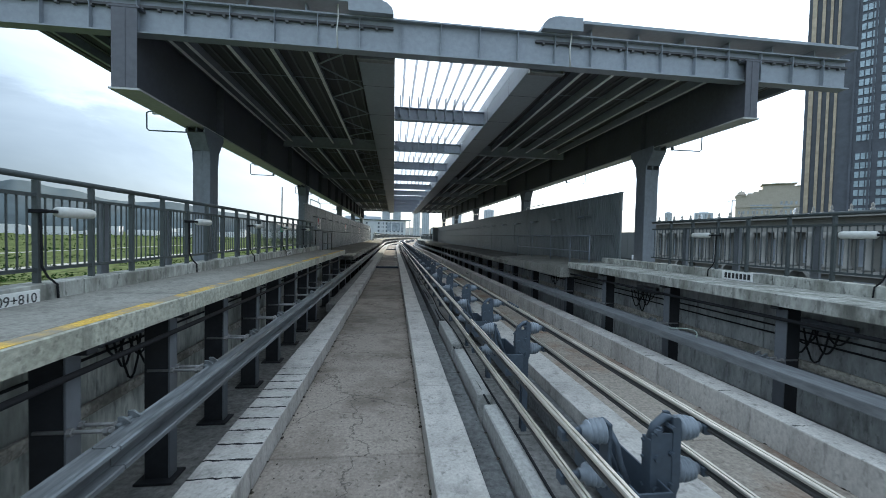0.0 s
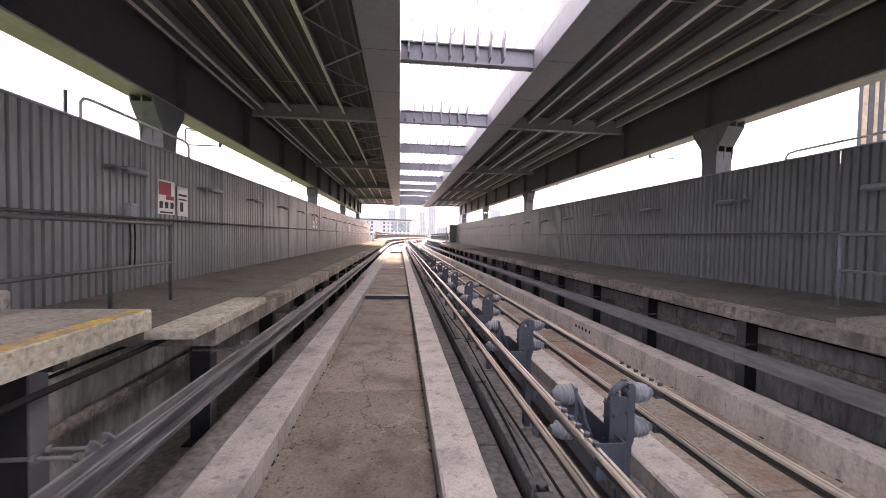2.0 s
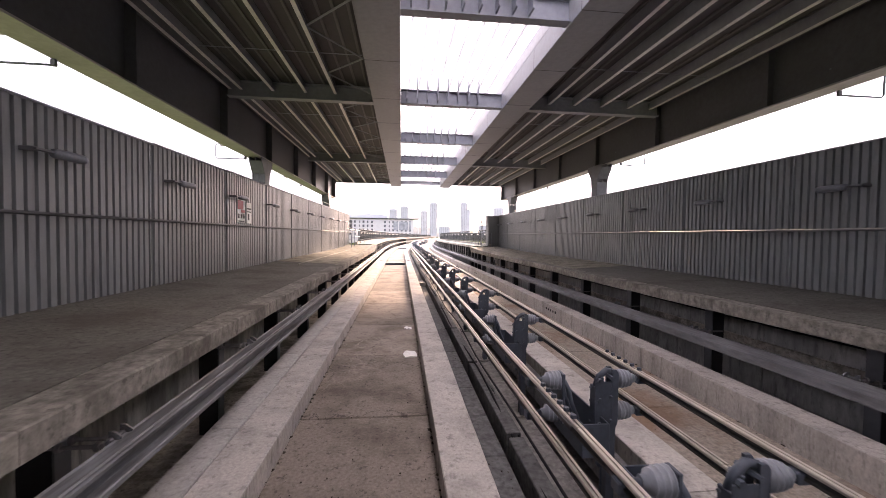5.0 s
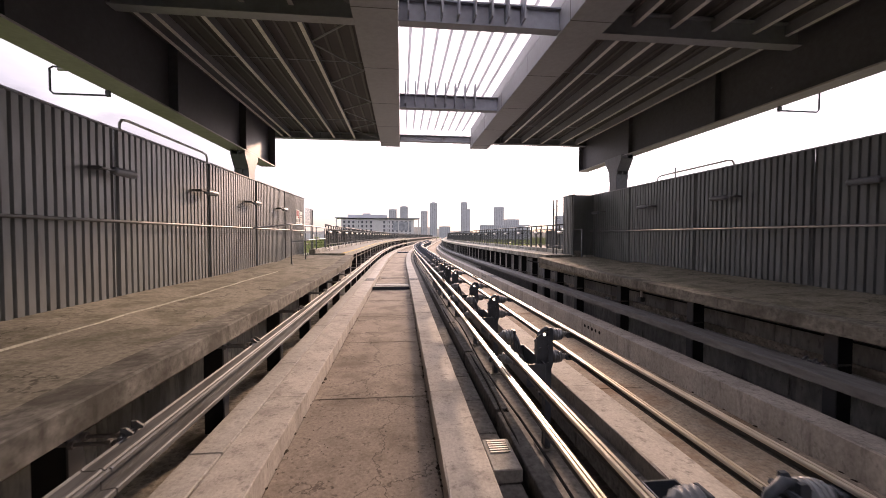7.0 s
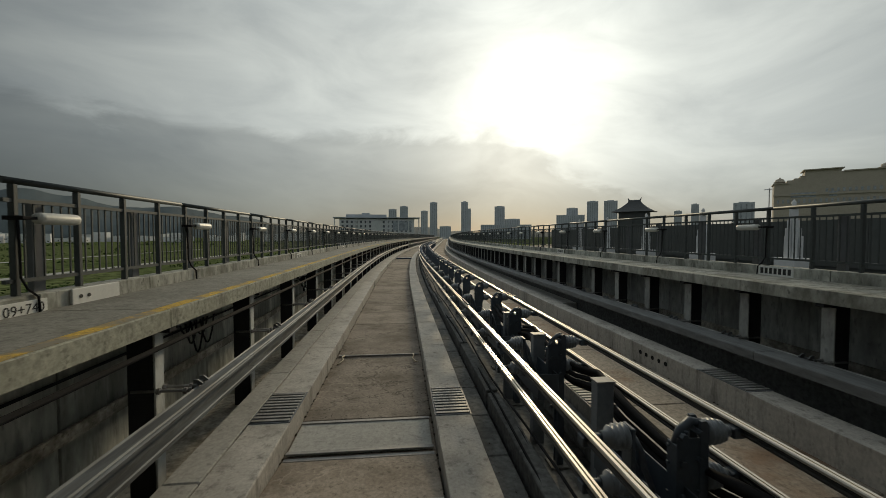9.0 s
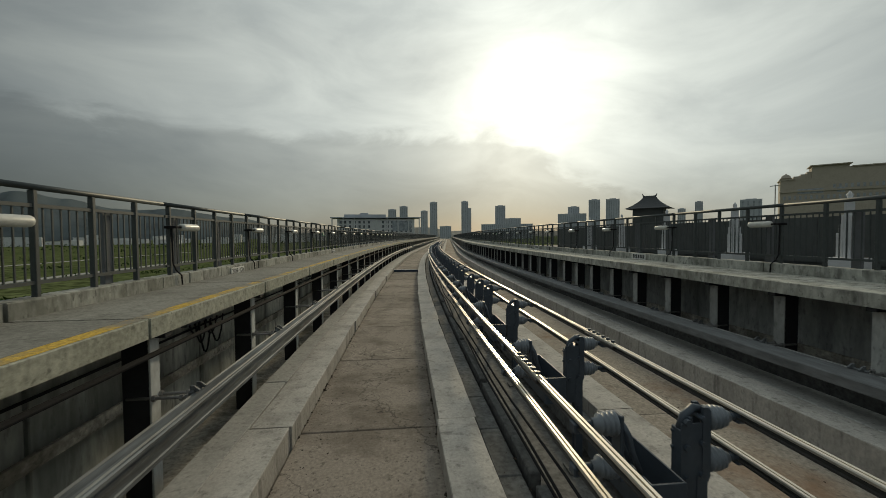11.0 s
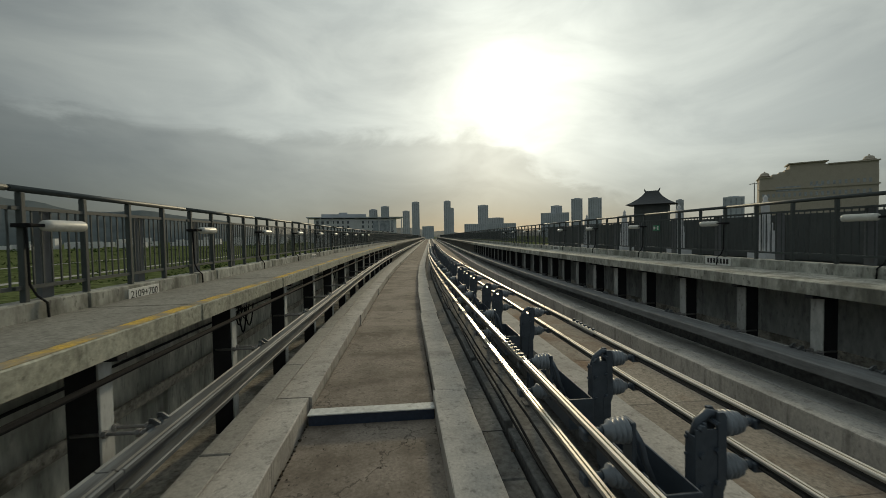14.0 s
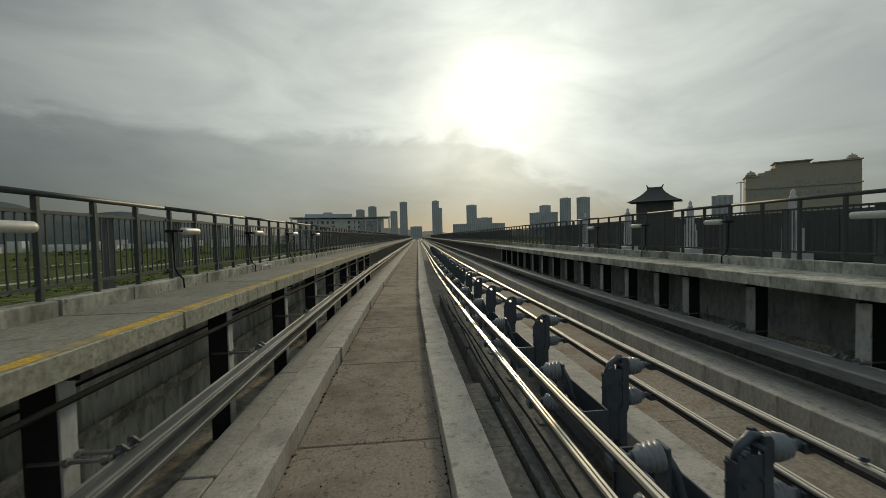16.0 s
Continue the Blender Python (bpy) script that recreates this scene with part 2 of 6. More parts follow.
COVER = material("cover_slab", (0.425, 0.42, 0.397), 0.9, streaks=0.3, spec=0.2, spots=0.35, grain=24, vary=0.14, stain=0.25, bump=0.25, per_object=0.08)
YELLOW = material("yellow_line", (0.56, 0.37, 0.07), 0.85, spec=0.2, grain=40, vary=0.3, stain=0.95, stain_scale=2.2, stain_col=(0.24, 0.225, 0.19), edge=(0.44, 0.60), spots=0.4)
STEEL_PAINT = material("grey_steel_paint", (0.31, 0.335, 0.375), 0.5, grain=8, vary=0.08, stain=0.15, stain_scale=0.9, bump=0.05)
STEEL_DARK = material("dark_steel_paint", (0.13, 0.138, 0.15), 0.55, grain=8, vary=0.1, stain=0.2, bump=0.05)
GALV = material("galvanised_steel", (0.27, 0.265, 0.26), 0.6, 0.4, grain=18, vary=0.15, stain=0.35, stain_scale=3, bump=0.1, stretch=(1, 0.2, 1))
GALV_PALE = material("pale_galvanised_steel", (0.42, 0.42, 0.41), 0.5, 0.2, grain=18, vary=0.15, stain=0.3, stain_scale=3, bump=0.05)
# paler copy of the roof sheet: light on its ribs is put into the colour
RIB_SHEET = material("lit_roof_rib_sheet", (0.15, 0.148, 0.152), 0.6, grain=6, vary=0.1, stain=0.2)
GUIDE = material("guide_rail_steel", (0.165, 0.178, 0.186), 0.62, 0.25, grain=16, vary=0.35, stain=0.65, stain_scale=3.5, stretch=(1, 0.12, 1), spec=0.2, stain_col=(0.075, 0.073, 0.07), edge=(0.44, 0.6))
# near-black base: shade on the walkway posts is put into the colour
STEEL_SHADED = material("shaded_post_steel", (0.022, 0.023, 0.026), 0.6, grain=10, vary=0.2, stain=0.3, stain_scale=2.0, stain_col=(0.05, 0.045, 0.04), bump=0.05, spec=0.25)
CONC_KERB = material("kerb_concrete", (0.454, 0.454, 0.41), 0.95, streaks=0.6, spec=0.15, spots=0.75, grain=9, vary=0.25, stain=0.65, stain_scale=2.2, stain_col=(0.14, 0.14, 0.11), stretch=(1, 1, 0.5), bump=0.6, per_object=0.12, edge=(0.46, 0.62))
CONC_PANEL = material("panel_concrete", (0.627, 0.627, 0.56), 0.9, streaks=0.6, spec=0.15, spots=0.6, grain=10, vary=0.2, stain=0.65, stain_scale=0.8, stain_col=(0.11, 0.12, 0.10), stretch=(1, 1, 0.28), bump=0.3, per_object=0.1, edge=(0.44, 0.60))
TROUGH = material("trough_ledge_concrete", (0.46, 0.43, 0.37), 0.95, spec=0.15, spots=0.7, grain=14, vary=0.3, stain=0.7, stain_scale=1.6, stain_col=(0.09, 0.085, 0.07), bump=0.5, edge=(0.45, 0.6))
NOSING = material("worn_edge_concrete", (0.235, 0.228, 0.20), 0.95, streaks=0.5, spec=0.15, spots=0.5, grain=12, vary=0.3, stain=0.7, stain_scale=1.4, stain_col=(0.065, 0.062, 0.052), bump=0.5, per_object=0.08, edge=(0.46, 0.62))
CONC_EDGE = material("walkway_edge_concrete", (0.43, 0.43, 0.355), 0.92, streaks=0.45, spec=0.2, spots=0.55, grain=18, vary=0.25, stain=0.45, stain_scale=1.2, stain_col=(0.17, 0.165, 0.12), bump=0.4, per_object=0.06)
NAVY = material("navy_steel", (0.035, 0.05, 0.085), 0.35, 0.0, grain=20, vary=0.2, stain=0.3, stain_scale=3)
PALE_PLATE = material("pale_post_plate", (0.58, 0.59, 0.57), 0.7, grain=14, vary=0.12, stain=0.45, stain_scale=2.0, spots=0.3, stretch=(1, 1, 0.4), spec=0.2)
DIRT = material("dirt_and_grit", (0.045, 0.038, 0.03), 1.0, grain=40, vary=0.4, bump=0.3, spec=0.05)
OFFICE_WIN = material("office_window", (0.10, 0.11, 0.13), 0.4, grain=0.2, vary=0.3, bump=0.0)
ARCADE = material("arcade_stone", (0.25, 0.245, 0.225), 0.9, grain=0.8, vary=0.1, stain=0.25, stain_scale=0.2, bump=0.0)
HOTEL = material("dark_hotel_cladding", (0.09, 0.10, 0.12), 0.5, grain=0.3, vary=0.15, bump=0.0)
GUIDE_DULL = material("dull_guide_rail_steel", (0.17, 0.178, 0.184), 0.75, 0.0, grain=14, vary=0.2, stain=0.4, stain_scale=2.5, stretch=(1, 0.25, 1), spec=0.2)
CONC_BLACK = material("near_black_concrete", (0.14, 0.142, 0.14), 0.95, grain=14, vary=0.3, stain=0.5, stain_scale=1.2, spots=0.4, spec=0.1, per_object=0.1)
# far wall and post plates: stained, with that side's shade put into darker bases
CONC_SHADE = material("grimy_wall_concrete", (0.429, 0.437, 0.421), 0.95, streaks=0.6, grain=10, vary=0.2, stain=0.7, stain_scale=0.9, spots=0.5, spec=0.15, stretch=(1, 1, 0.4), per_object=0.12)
PLATE_SHADED = material("grimy_shaded_plate", (0.36, 0.365, 0.35), 0.8, grain=14, vary=0.15, stain=0.6, stain_scale=2.0, spots=0.5, stretch=(1, 1, 0.4), spec=0.2, per_object=0.25)
FLOOR_FAR = material("far_trough_concrete", (0.299, 0.265, 0.223), 0.95, grain=24, vary=0.25, stain=0.8, stain_scale=0.6, stain_col=(0.20, 0.125, 0.08), spots=0.45, cracks=0.25, spec=0.15, bump=0.3, per_object=0.1, edge=(0.48, 0.64))
# moss and breakage; sunlight on these slabs is put into a paler base
MOSSY_LIT = material("broken_mossy_lit_concrete", (0.275, 0.262, 0.215), 0.95, grain=22, vary=0.22, stain=0.55, stain_scale=2.2, stain_col=(0.085, 0.085, 0.055), spots=0.45, cracks=0.6, spec=0.1, bump=0.4, per_object=0.08, edge=(0.46, 0.62))
GALV_RAIL = material("railing_paint", (0.062, 0.072, 0.072), 0.55, 0.1, grain=18, vary=0.12, stain=0.2, bump=0.05)
CONDUCTOR = material("bright_conductor", (0.64, 0.595, 0.515), 0.40, 0.8, grain=30, vary=0.1, stain=0.15, stain_scale=4, bump=0.05, stretch=(1, 0.1, 1))
CONDUCTOR_DARK = material("conductor_body", (0.06, 0.058, 0.055), 0.6, 0.1, grain=30, vary=0.15, bump=0.05)
PORCELAIN = material("insulator_grey", (0.20, 0.225, 0.255), 0.4, grain=20, vary=0.1, stain=0.2, stain_scale=6, bump=0.05)
CASTING = material("bracket_casting", (0.07, 0.088, 0.112), 0.5, 0.2, grain=20, vary=0.15, stain=0.3, stain_scale=5, bump=0.1)
CORR = material("corrugated_sheet", (0.165, 0.185, 0.19), 0.38, 0.0, streaks=0.3, spec=0.7, grain=6, vary=0.08, stain=0.3, stain_scale=0.9, stretch=(1, 1, 0.25), bump=0.03, per_object=0.05)
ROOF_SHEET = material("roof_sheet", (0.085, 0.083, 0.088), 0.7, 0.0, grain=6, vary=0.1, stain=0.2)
BEIGE = material("cable_trunking", (0.52, 0.44, 0.32), 0.6, grain=16, vary=0.1, stain=0.25)
CABLE = material("black_cable", (0.02, 0.02, 0.022), 0.85, grain=40, vary=0.2, bump=0.05, spec=0.12)
LAMP_WHITE = material("lamp_plastic", (0.62, 0.62, 0.58), 0.4, grain=20, vary=0.05, stain=0.2, stain_scale=6, bump=0.0)
PLATE_WHITE = material("sign_white", (0.75, 0.75, 0.72), 0.5, grain=40, vary=0.04, stain=0.15, stain_scale=8, bump=0.0)
INK = material("ink_black", (0.02, 0.02, 0.02), 0.6, bump=0.0)
SIGN_GREEN = material("sign_green", (0.02, 0.22, 0.10), 0.45, bump=0.0)
SIGN_RED = material("sign_red", (0.36, 0.03, 0.04), 0.5, grain=20, vary=0.15, bump=0.0)
GRASS = material("field_grass", (0.098, 0.115, 0.05), 1.0, grain=0.35, vary=0.6, stain=0.8, stain_scale=0.035, stain_col=(0.045, 0.07, 0.022), bump=0.0, spec=0.0)
LEAF = material("leaf_green", (0.045, 0.075, 0.022), 1.0, grain=3, vary=0.5, stain=0.4, bump=0.0, spec=0.0)
BARK = material("bark", (0.09, 0.07, 0.05), 0.9, grain=20, bump=0.3)
# the haze of distance is put into these two pale base colours
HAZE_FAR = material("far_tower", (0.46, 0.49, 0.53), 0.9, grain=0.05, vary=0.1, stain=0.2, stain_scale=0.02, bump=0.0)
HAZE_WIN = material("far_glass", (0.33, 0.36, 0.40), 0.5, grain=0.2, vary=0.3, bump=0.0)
STONE = material("casino_stone", (0.42, 0.375, 0.31), 0.8, grain=0.6, vary=0.1, stain=0.2, stain_scale=0.1, bump=0.0)
TILE_ROOF = material("dark_tile_roof", (0.07, 0.075, 0.08), 0.8, grain=3, vary=0.3, bump=0.0)
PODIUM = material("dark_panel", (0.07, 0.078, 0.076), 0.6, grain=0.4, vary=0.15, stain=0.3, stain_scale=0.1, bump=0.0, per_object=0.08)
ASPHALT = material("asphalt", (0.05, 0.05, 0.052), 0.9, grain=4, vary=0.3, bump=0.0)
# blue-grey of distant haze is put into the base colour
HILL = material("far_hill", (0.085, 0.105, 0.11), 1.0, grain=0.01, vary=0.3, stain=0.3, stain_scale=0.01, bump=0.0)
WHITE_WALL = material("white_facade", (0.62, 0.63, 0.64), 0.8, grain=0.8, vary=0.06, stain=0.15, stain_scale=0.2, bump=0.0)
GOLD_GLASS = material("gold_cladding", (0.42, 0.35, 0.25), 0.4, 0.4, grain=0.5, vary=0.2, bump=0.0)
DARK_GLASS = material("dark_curtain_glass", (0.04, 0.05, 0.06), 0.08, 0.0, grain=0.3, vary=0.3, bump=0.0)
PALE_GLASS = material("pale_curtain_glass", (0.35, 0.42, 0.45), 0.12, 0.4, grain=0.3, vary=0.2, bump=0.0)
SKYLIGHT = glass_material("ribbed_skylight", (0.95, 0.96, 0.97), through=0.14)
SKY_RIB = glass_material("skylight_rib_sheet", (0.70, 0.71, 0.74), through=0.02)
COLUMN_PAINT = material("column_paint", (0.19, 0.205, 0.23), 0.5, grain=8, vary=0.1, stain=0.2, stain_scale=0.9, streaks=0.2, bump=0.05)
# one girder in two tones: unlit web and lit underside put into the colours
GIRDER_SHADED = material("shaded_girder_paint", (0.11, 0.112, 0.13), 0.5, grain=8, vary=0.12, stain=0.25, stain_scale=0.8, bump=0.05)
FLANGE_LIT = material("lit_flange_paint", (0.50, 0.50, 0.48), 0.55, grain=8, vary=0.1, stain=0.35, stain_scale=0.9, bump=0.05)
PALE_WIRE = material("pale_green_wire", (0.36, 0.42, 0.36), 0.6, grain=20, vary=0.15, bump=0.0)
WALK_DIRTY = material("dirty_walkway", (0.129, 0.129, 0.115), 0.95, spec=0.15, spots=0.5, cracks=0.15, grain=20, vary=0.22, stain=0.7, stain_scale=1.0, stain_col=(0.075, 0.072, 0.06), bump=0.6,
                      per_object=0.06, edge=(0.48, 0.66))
# light caught by the purlins' lower flanges is put into this pale tone
PURLIN = material("galvanised_lit_flange", (0.82, 0.82, 0.81), 0.55, 0.0, grain=10, vary=0.1, stain=0.2, bump=0.03)
ASH = material("blue_grey_steel", (0.27, 0.30, 0.36), 0.5, grain=8, vary=0.08, stain=0.15, bump=0.05)


# ---- mesh helpers ----
def box(bm, x0, x1, y0, y1, z0, z1, m=None, bevel=0.0):
    vs = [bm.verts.new((x, y, z)) for x in (x0, x1) for y in (y0, y1) for z in (z0, z1)]
    fs = [bm.faces.new([vs[i] for i in f]) for f in ((0, 1, 3, 2), (4, 6, 7, 5), (0, 4, 5, 1), (2, 3, 7, 6), (0, 2, 6, 4), (1, 5, 7, 3))]
    if bevel:
        es = list({e for f in fs for e in f.edges})
        got = bmesh.ops.bevel(bm, geom=es, offset=bevel, segments=1, affect="EDGES", profile=0.5)
        vs = list({v for f in got["faces"] for v in f.verts} | {v for v in vs if v.is_valid})
    if m is not None:
        for v in vs:
            v.co = m @ v.co
    return vs


def tube(bm, a, b, r, seg=8, r2=None, caps=True):
    """A round bar from a to b."""
    a, b = Vector(a), Vector(b)
    m = (b - a).to_track_quat("Z", "Y").to_matrix()
    rings = []
    for p, rad in ((a, r), (b, r if r2 is None else r2)):
        rings.append([bm.verts.new(p + m @ Vector((rad * math.cos(i * math.tau / seg), rad * math.sin(i * math.tau / seg), 0))) for i in range(seg)])
    for i in range(seg):
        j = (i + 1) % seg
        bm.faces.new((rings[0][i], rings[0][j], rings[1][j], rings[1][i])).smooth = seg > 6
    if caps:
        bm.faces.new(rings[0][::-1])
        bm.faces.new(rings[1])


def bent_tube(bm, pts, r, seg=6):
    """A round bar through several points."""
    pts = [Vector(p) for p in pts]
    rings = []
    for i, p in enumerate(pts):
        t = (pts[min(i + 1, len(pts) - 1)] - pts[max(i - 1, 0)]).normalized()
        m = t.to_track_quat("Z", "Y").to_matrix()
        rings.append([bm.verts.new(p + m @ Vector((r * math.cos(k * math.tau / seg), r * math.sin(k * math.tau / seg), 0))) for k in range(seg)])
    for a, b in zip(rings, rings[1:]):
        off = min(range(seg), key=lambda q: sum((a[k].co - b[(k + q) % seg].co).length for k in range(seg)))
        for k in range(seg):
            j = (k + 1) % seg
            bm.faces.new((a[k], a[j], b[(j + off) % seg], b[(k + off) % seg])).smooth = True
    bm.faces.new(rings[0][::-1])
    bm.faces.new(rings[-1])


def lathe(bm, profile, seg=12, m=None):
    """Turned body about z; profile of (radius, height) from the bottom."""
    rings = []
    for r, z in profile:
        rings.append([bm.verts.new((r * math.cos(i * math.tau / seg), r * math.sin(i * math.tau / seg), z)) for i in range(seg)])
    for a, b in zip(rings, rings[1:]):
        for i in range(seg):
            j = (i + 1) % seg
            bm.faces.new((a[i], a[j], b[j], b[i])).smooth = True
    bm.faces.new(rings[0][::-1])
    bm.faces.new(rings[-1])
    if m is not None:
        for ring in rings:
            for v in ring:
                v.co = m @ v.co


def prism(bm, outline, y0, y1, axis="y"):
    """A closed outline in (x, z) drawn out along y."""
    a = [bm.verts.new((x, y0, z)) for x, z in outline]
    b = [bm.verts.new((x, y1, z)) for x, z in outline]
    k = len(outline)
    for i in range(k):
        j = (i + 1) % k
        bm.faces.new((a[i], a[j], b[j], b[i]))
    bm.faces.new(a[::-1])
    bm.faces.new(b)


def sweep(bm, outline, s0, s1, step=2.5, shift=None):
    """A closed outline in (d, z) drawn along the guideway from s0 to s1."""
    cuts = [s0]
    if s1 > CURVE_AT:
        s = max(s0, CURVE_AT - step)
        while s + step < min(s1, CURVE_END + step):
            s += step
            cuts.append(s)
    cuts.append(s1)
    rings = [[bm.verts.new(along(s, d + (shift(s) if shift else 0.0), z)) for d, z in outline] for s in cuts]
    k = len(outline)
    for a, b in zip(rings, rings[1:]):
        for i in range(k):
            j = (i + 1) % k
            bm.faces.new((a[i], a[j], b[j], b[i]))
    bm.faces.new(rings[0][::-1])
    bm.faces.new(rings[-1])


def rect(d0, d1, z0, z1):
    return [(d0, z0), (d1, z0), (d1, z1), (d0, z1)]


def mesh_of(name, bm, mat):
    bmesh.ops.recalc_face_normals(bm, faces=bm.faces[:])
    me = bpy.data.meshes.new(name)
    bm.to_mesh(me)
    bm.free()
    me.materials.append(mat)
    return me


def part(name, bm, mat, parent=None, label=""):
    """One mesh object, under a thing or a part."""
    ob = new(name, mesh_of(name, bm, mat))
    ob.parent = parent
    return tagged(ob, label)


def piece(name, me, parent, m):
    """One of many alike pieces on a shared mesh."""
    ob = new(name, me)
    ob.parent = parent
    ob.matrix_basis = m
    return ob


def thing(name, label, category, m=None, group="", kind=""):
    ob = new(name)
    if m is not None:
        ob.matrix_basis = m
    return tagged(ob, label, category, group, kind)


def box_mesh(name, mat, x0, x1, y0, y1, z0, z1, bevel=0.0):
    bm = bmesh.new()
    box(bm, x0, x1, y0, y1, z0, z1, None, bevel)
    return mesh_of(name, bm, mat)


MID = 1.71  # the middle between the two tracks


def mirror(d):
    return 2 * MID - d



def chipped_mesh(name, mat, a, b, y0, y1, z0, z1, seed, chip=0.02, n=9):
    """A cast concrete length with worn, unevenly chipped upper edges."""
    bm = bmesh.new()
    rows_ = []
    for k in range(n + 1):
        y = y0 + (y1 - y0) * k / n
        e = [chip * (0.25 + 1.1 * max(0.0, noise.noise((y * 2.3, seed, j * 5.1 + 0.5))) + 0.5 * abs(noise.noise((y * 6.0, seed, j * 3.7)))) for j in range(4)]
        rows_.append([bm.verts.new(p) for p in ((a, y, z0), (a, y, z1 - e[0]), (a + e[1], y, z1), (b - e[2], y, z1), (b, y, z1 - e[3]), (b, y, z0))])
    for p, q in zip(rows_, rows_[1:]):
        for j in range(6):
            bm.faces.new((p[j], p[(j + 1) % 6], q[(j + 1) % 6], q[j]))
    bm.faces.new(rows_[0][::-1])
    bm.faces.new(rows_[-1])
    bmesh.ops.recalc_face_normals(bm, faces=bm.faces[:])
    return mesh_of(name, bm, mat)

# ---- setting: ground, deck, plinths, walkways ----
GROUND_Z = -9.0
S_FIRST, S_LAST = -6.0, 430.0

bm = bmesh.new()
ring_r = [0, 60, 140, 320, 700, 1500, 3200, 4700]
rings = []
for r in ring_r:
    if r == 0:
        rings.append([bm.verts.new((0, 60, GROUND_Z))])
    else:
        rings.append([bm.verts.new((r * math.cos(i * math.tau / 48), 60 + r * math.sin(i * math.tau / 48), GROUND_Z)) for i in range(48)])
for i in range(48):
    bm.faces.new((rings[0][0], rings[1][i], rings[1][(i + 1) % 48]))
for a, b in zip(rings[1:], rings[2:]):
    for i in range(48):
        bm.faces.new((a[i], b[i], b[(i + 1) % 48], a[(i + 1) % 48]))
tagged(part("ground", bm, GRASS), "flat green field with darker patches of grass", "ground", kind="structure")

deck = thing("deck", "dirty concrete viaduct deck carrying two guideway tracks", "viaduct", kind="structure")
bm = bmesh.new()
sweep(bm, [(-3.9, -0.55), (7.3, -0.55), (7.3, -0.9), (5.0, -2.6), (-1.6, -2.6), (-3.9, -0.9)], S_FIRST, S_LAST)
part("slab", bm, CONC_DARK, deck)
for k in range(16):  # piers under the viaduct
    bm = bmesh.new()
    tube(bm, (0, 0, -7), (0, 0, 0), 1.0, 16)
    ob = part("pier", bm, CONC_WALL, deck)
    ob.matrix_basis = station(2 + 28 * k, MID, GROUND_Z + 6.5)

L_RUN, R_RUN = (-1.87, -1.37), (0.42, 0.90)
STEP = 3.0
JOINTS = [-7.0 + 2.9 * k for k in range(13)] + [31.45, 33.0] + [35.6 + 2.9 * k for k in range(6)] + [53.7, 57.1, 60.5, 63.8, 66.9, 69.95, 73.1, 75.3, 78.2]
JOINTS += [81.3 + 3.02 * k for k in range(11)] + [113.7, 115.8, 118.9, 122.0, 125.4] + [128.5 + 3.15 * k for k in range(8)] + [153.6 + 3.4 * k for k in range(82)]
floor = thing("floor", "stained concrete guideway floor in slabs with open joints", "guideway floor", kind="structure")


def run_pieces(name, me, parent, s0, s1, far_bm, outline, step=STEP, near=(-6, 150)):
    """Pieces one by one near the camera's way, joined further on."""
    s = s0
    while s < s1 - 0.01:
        if near[0] <= s <= near[1]:
            piece(name, me[int(s * 7) % len(me)] if isinstance(me, list) else me, parent, station(s))
        else:
            sweep(far_bm, outline, s + 0.006, s + step - 0.006)
        s += step


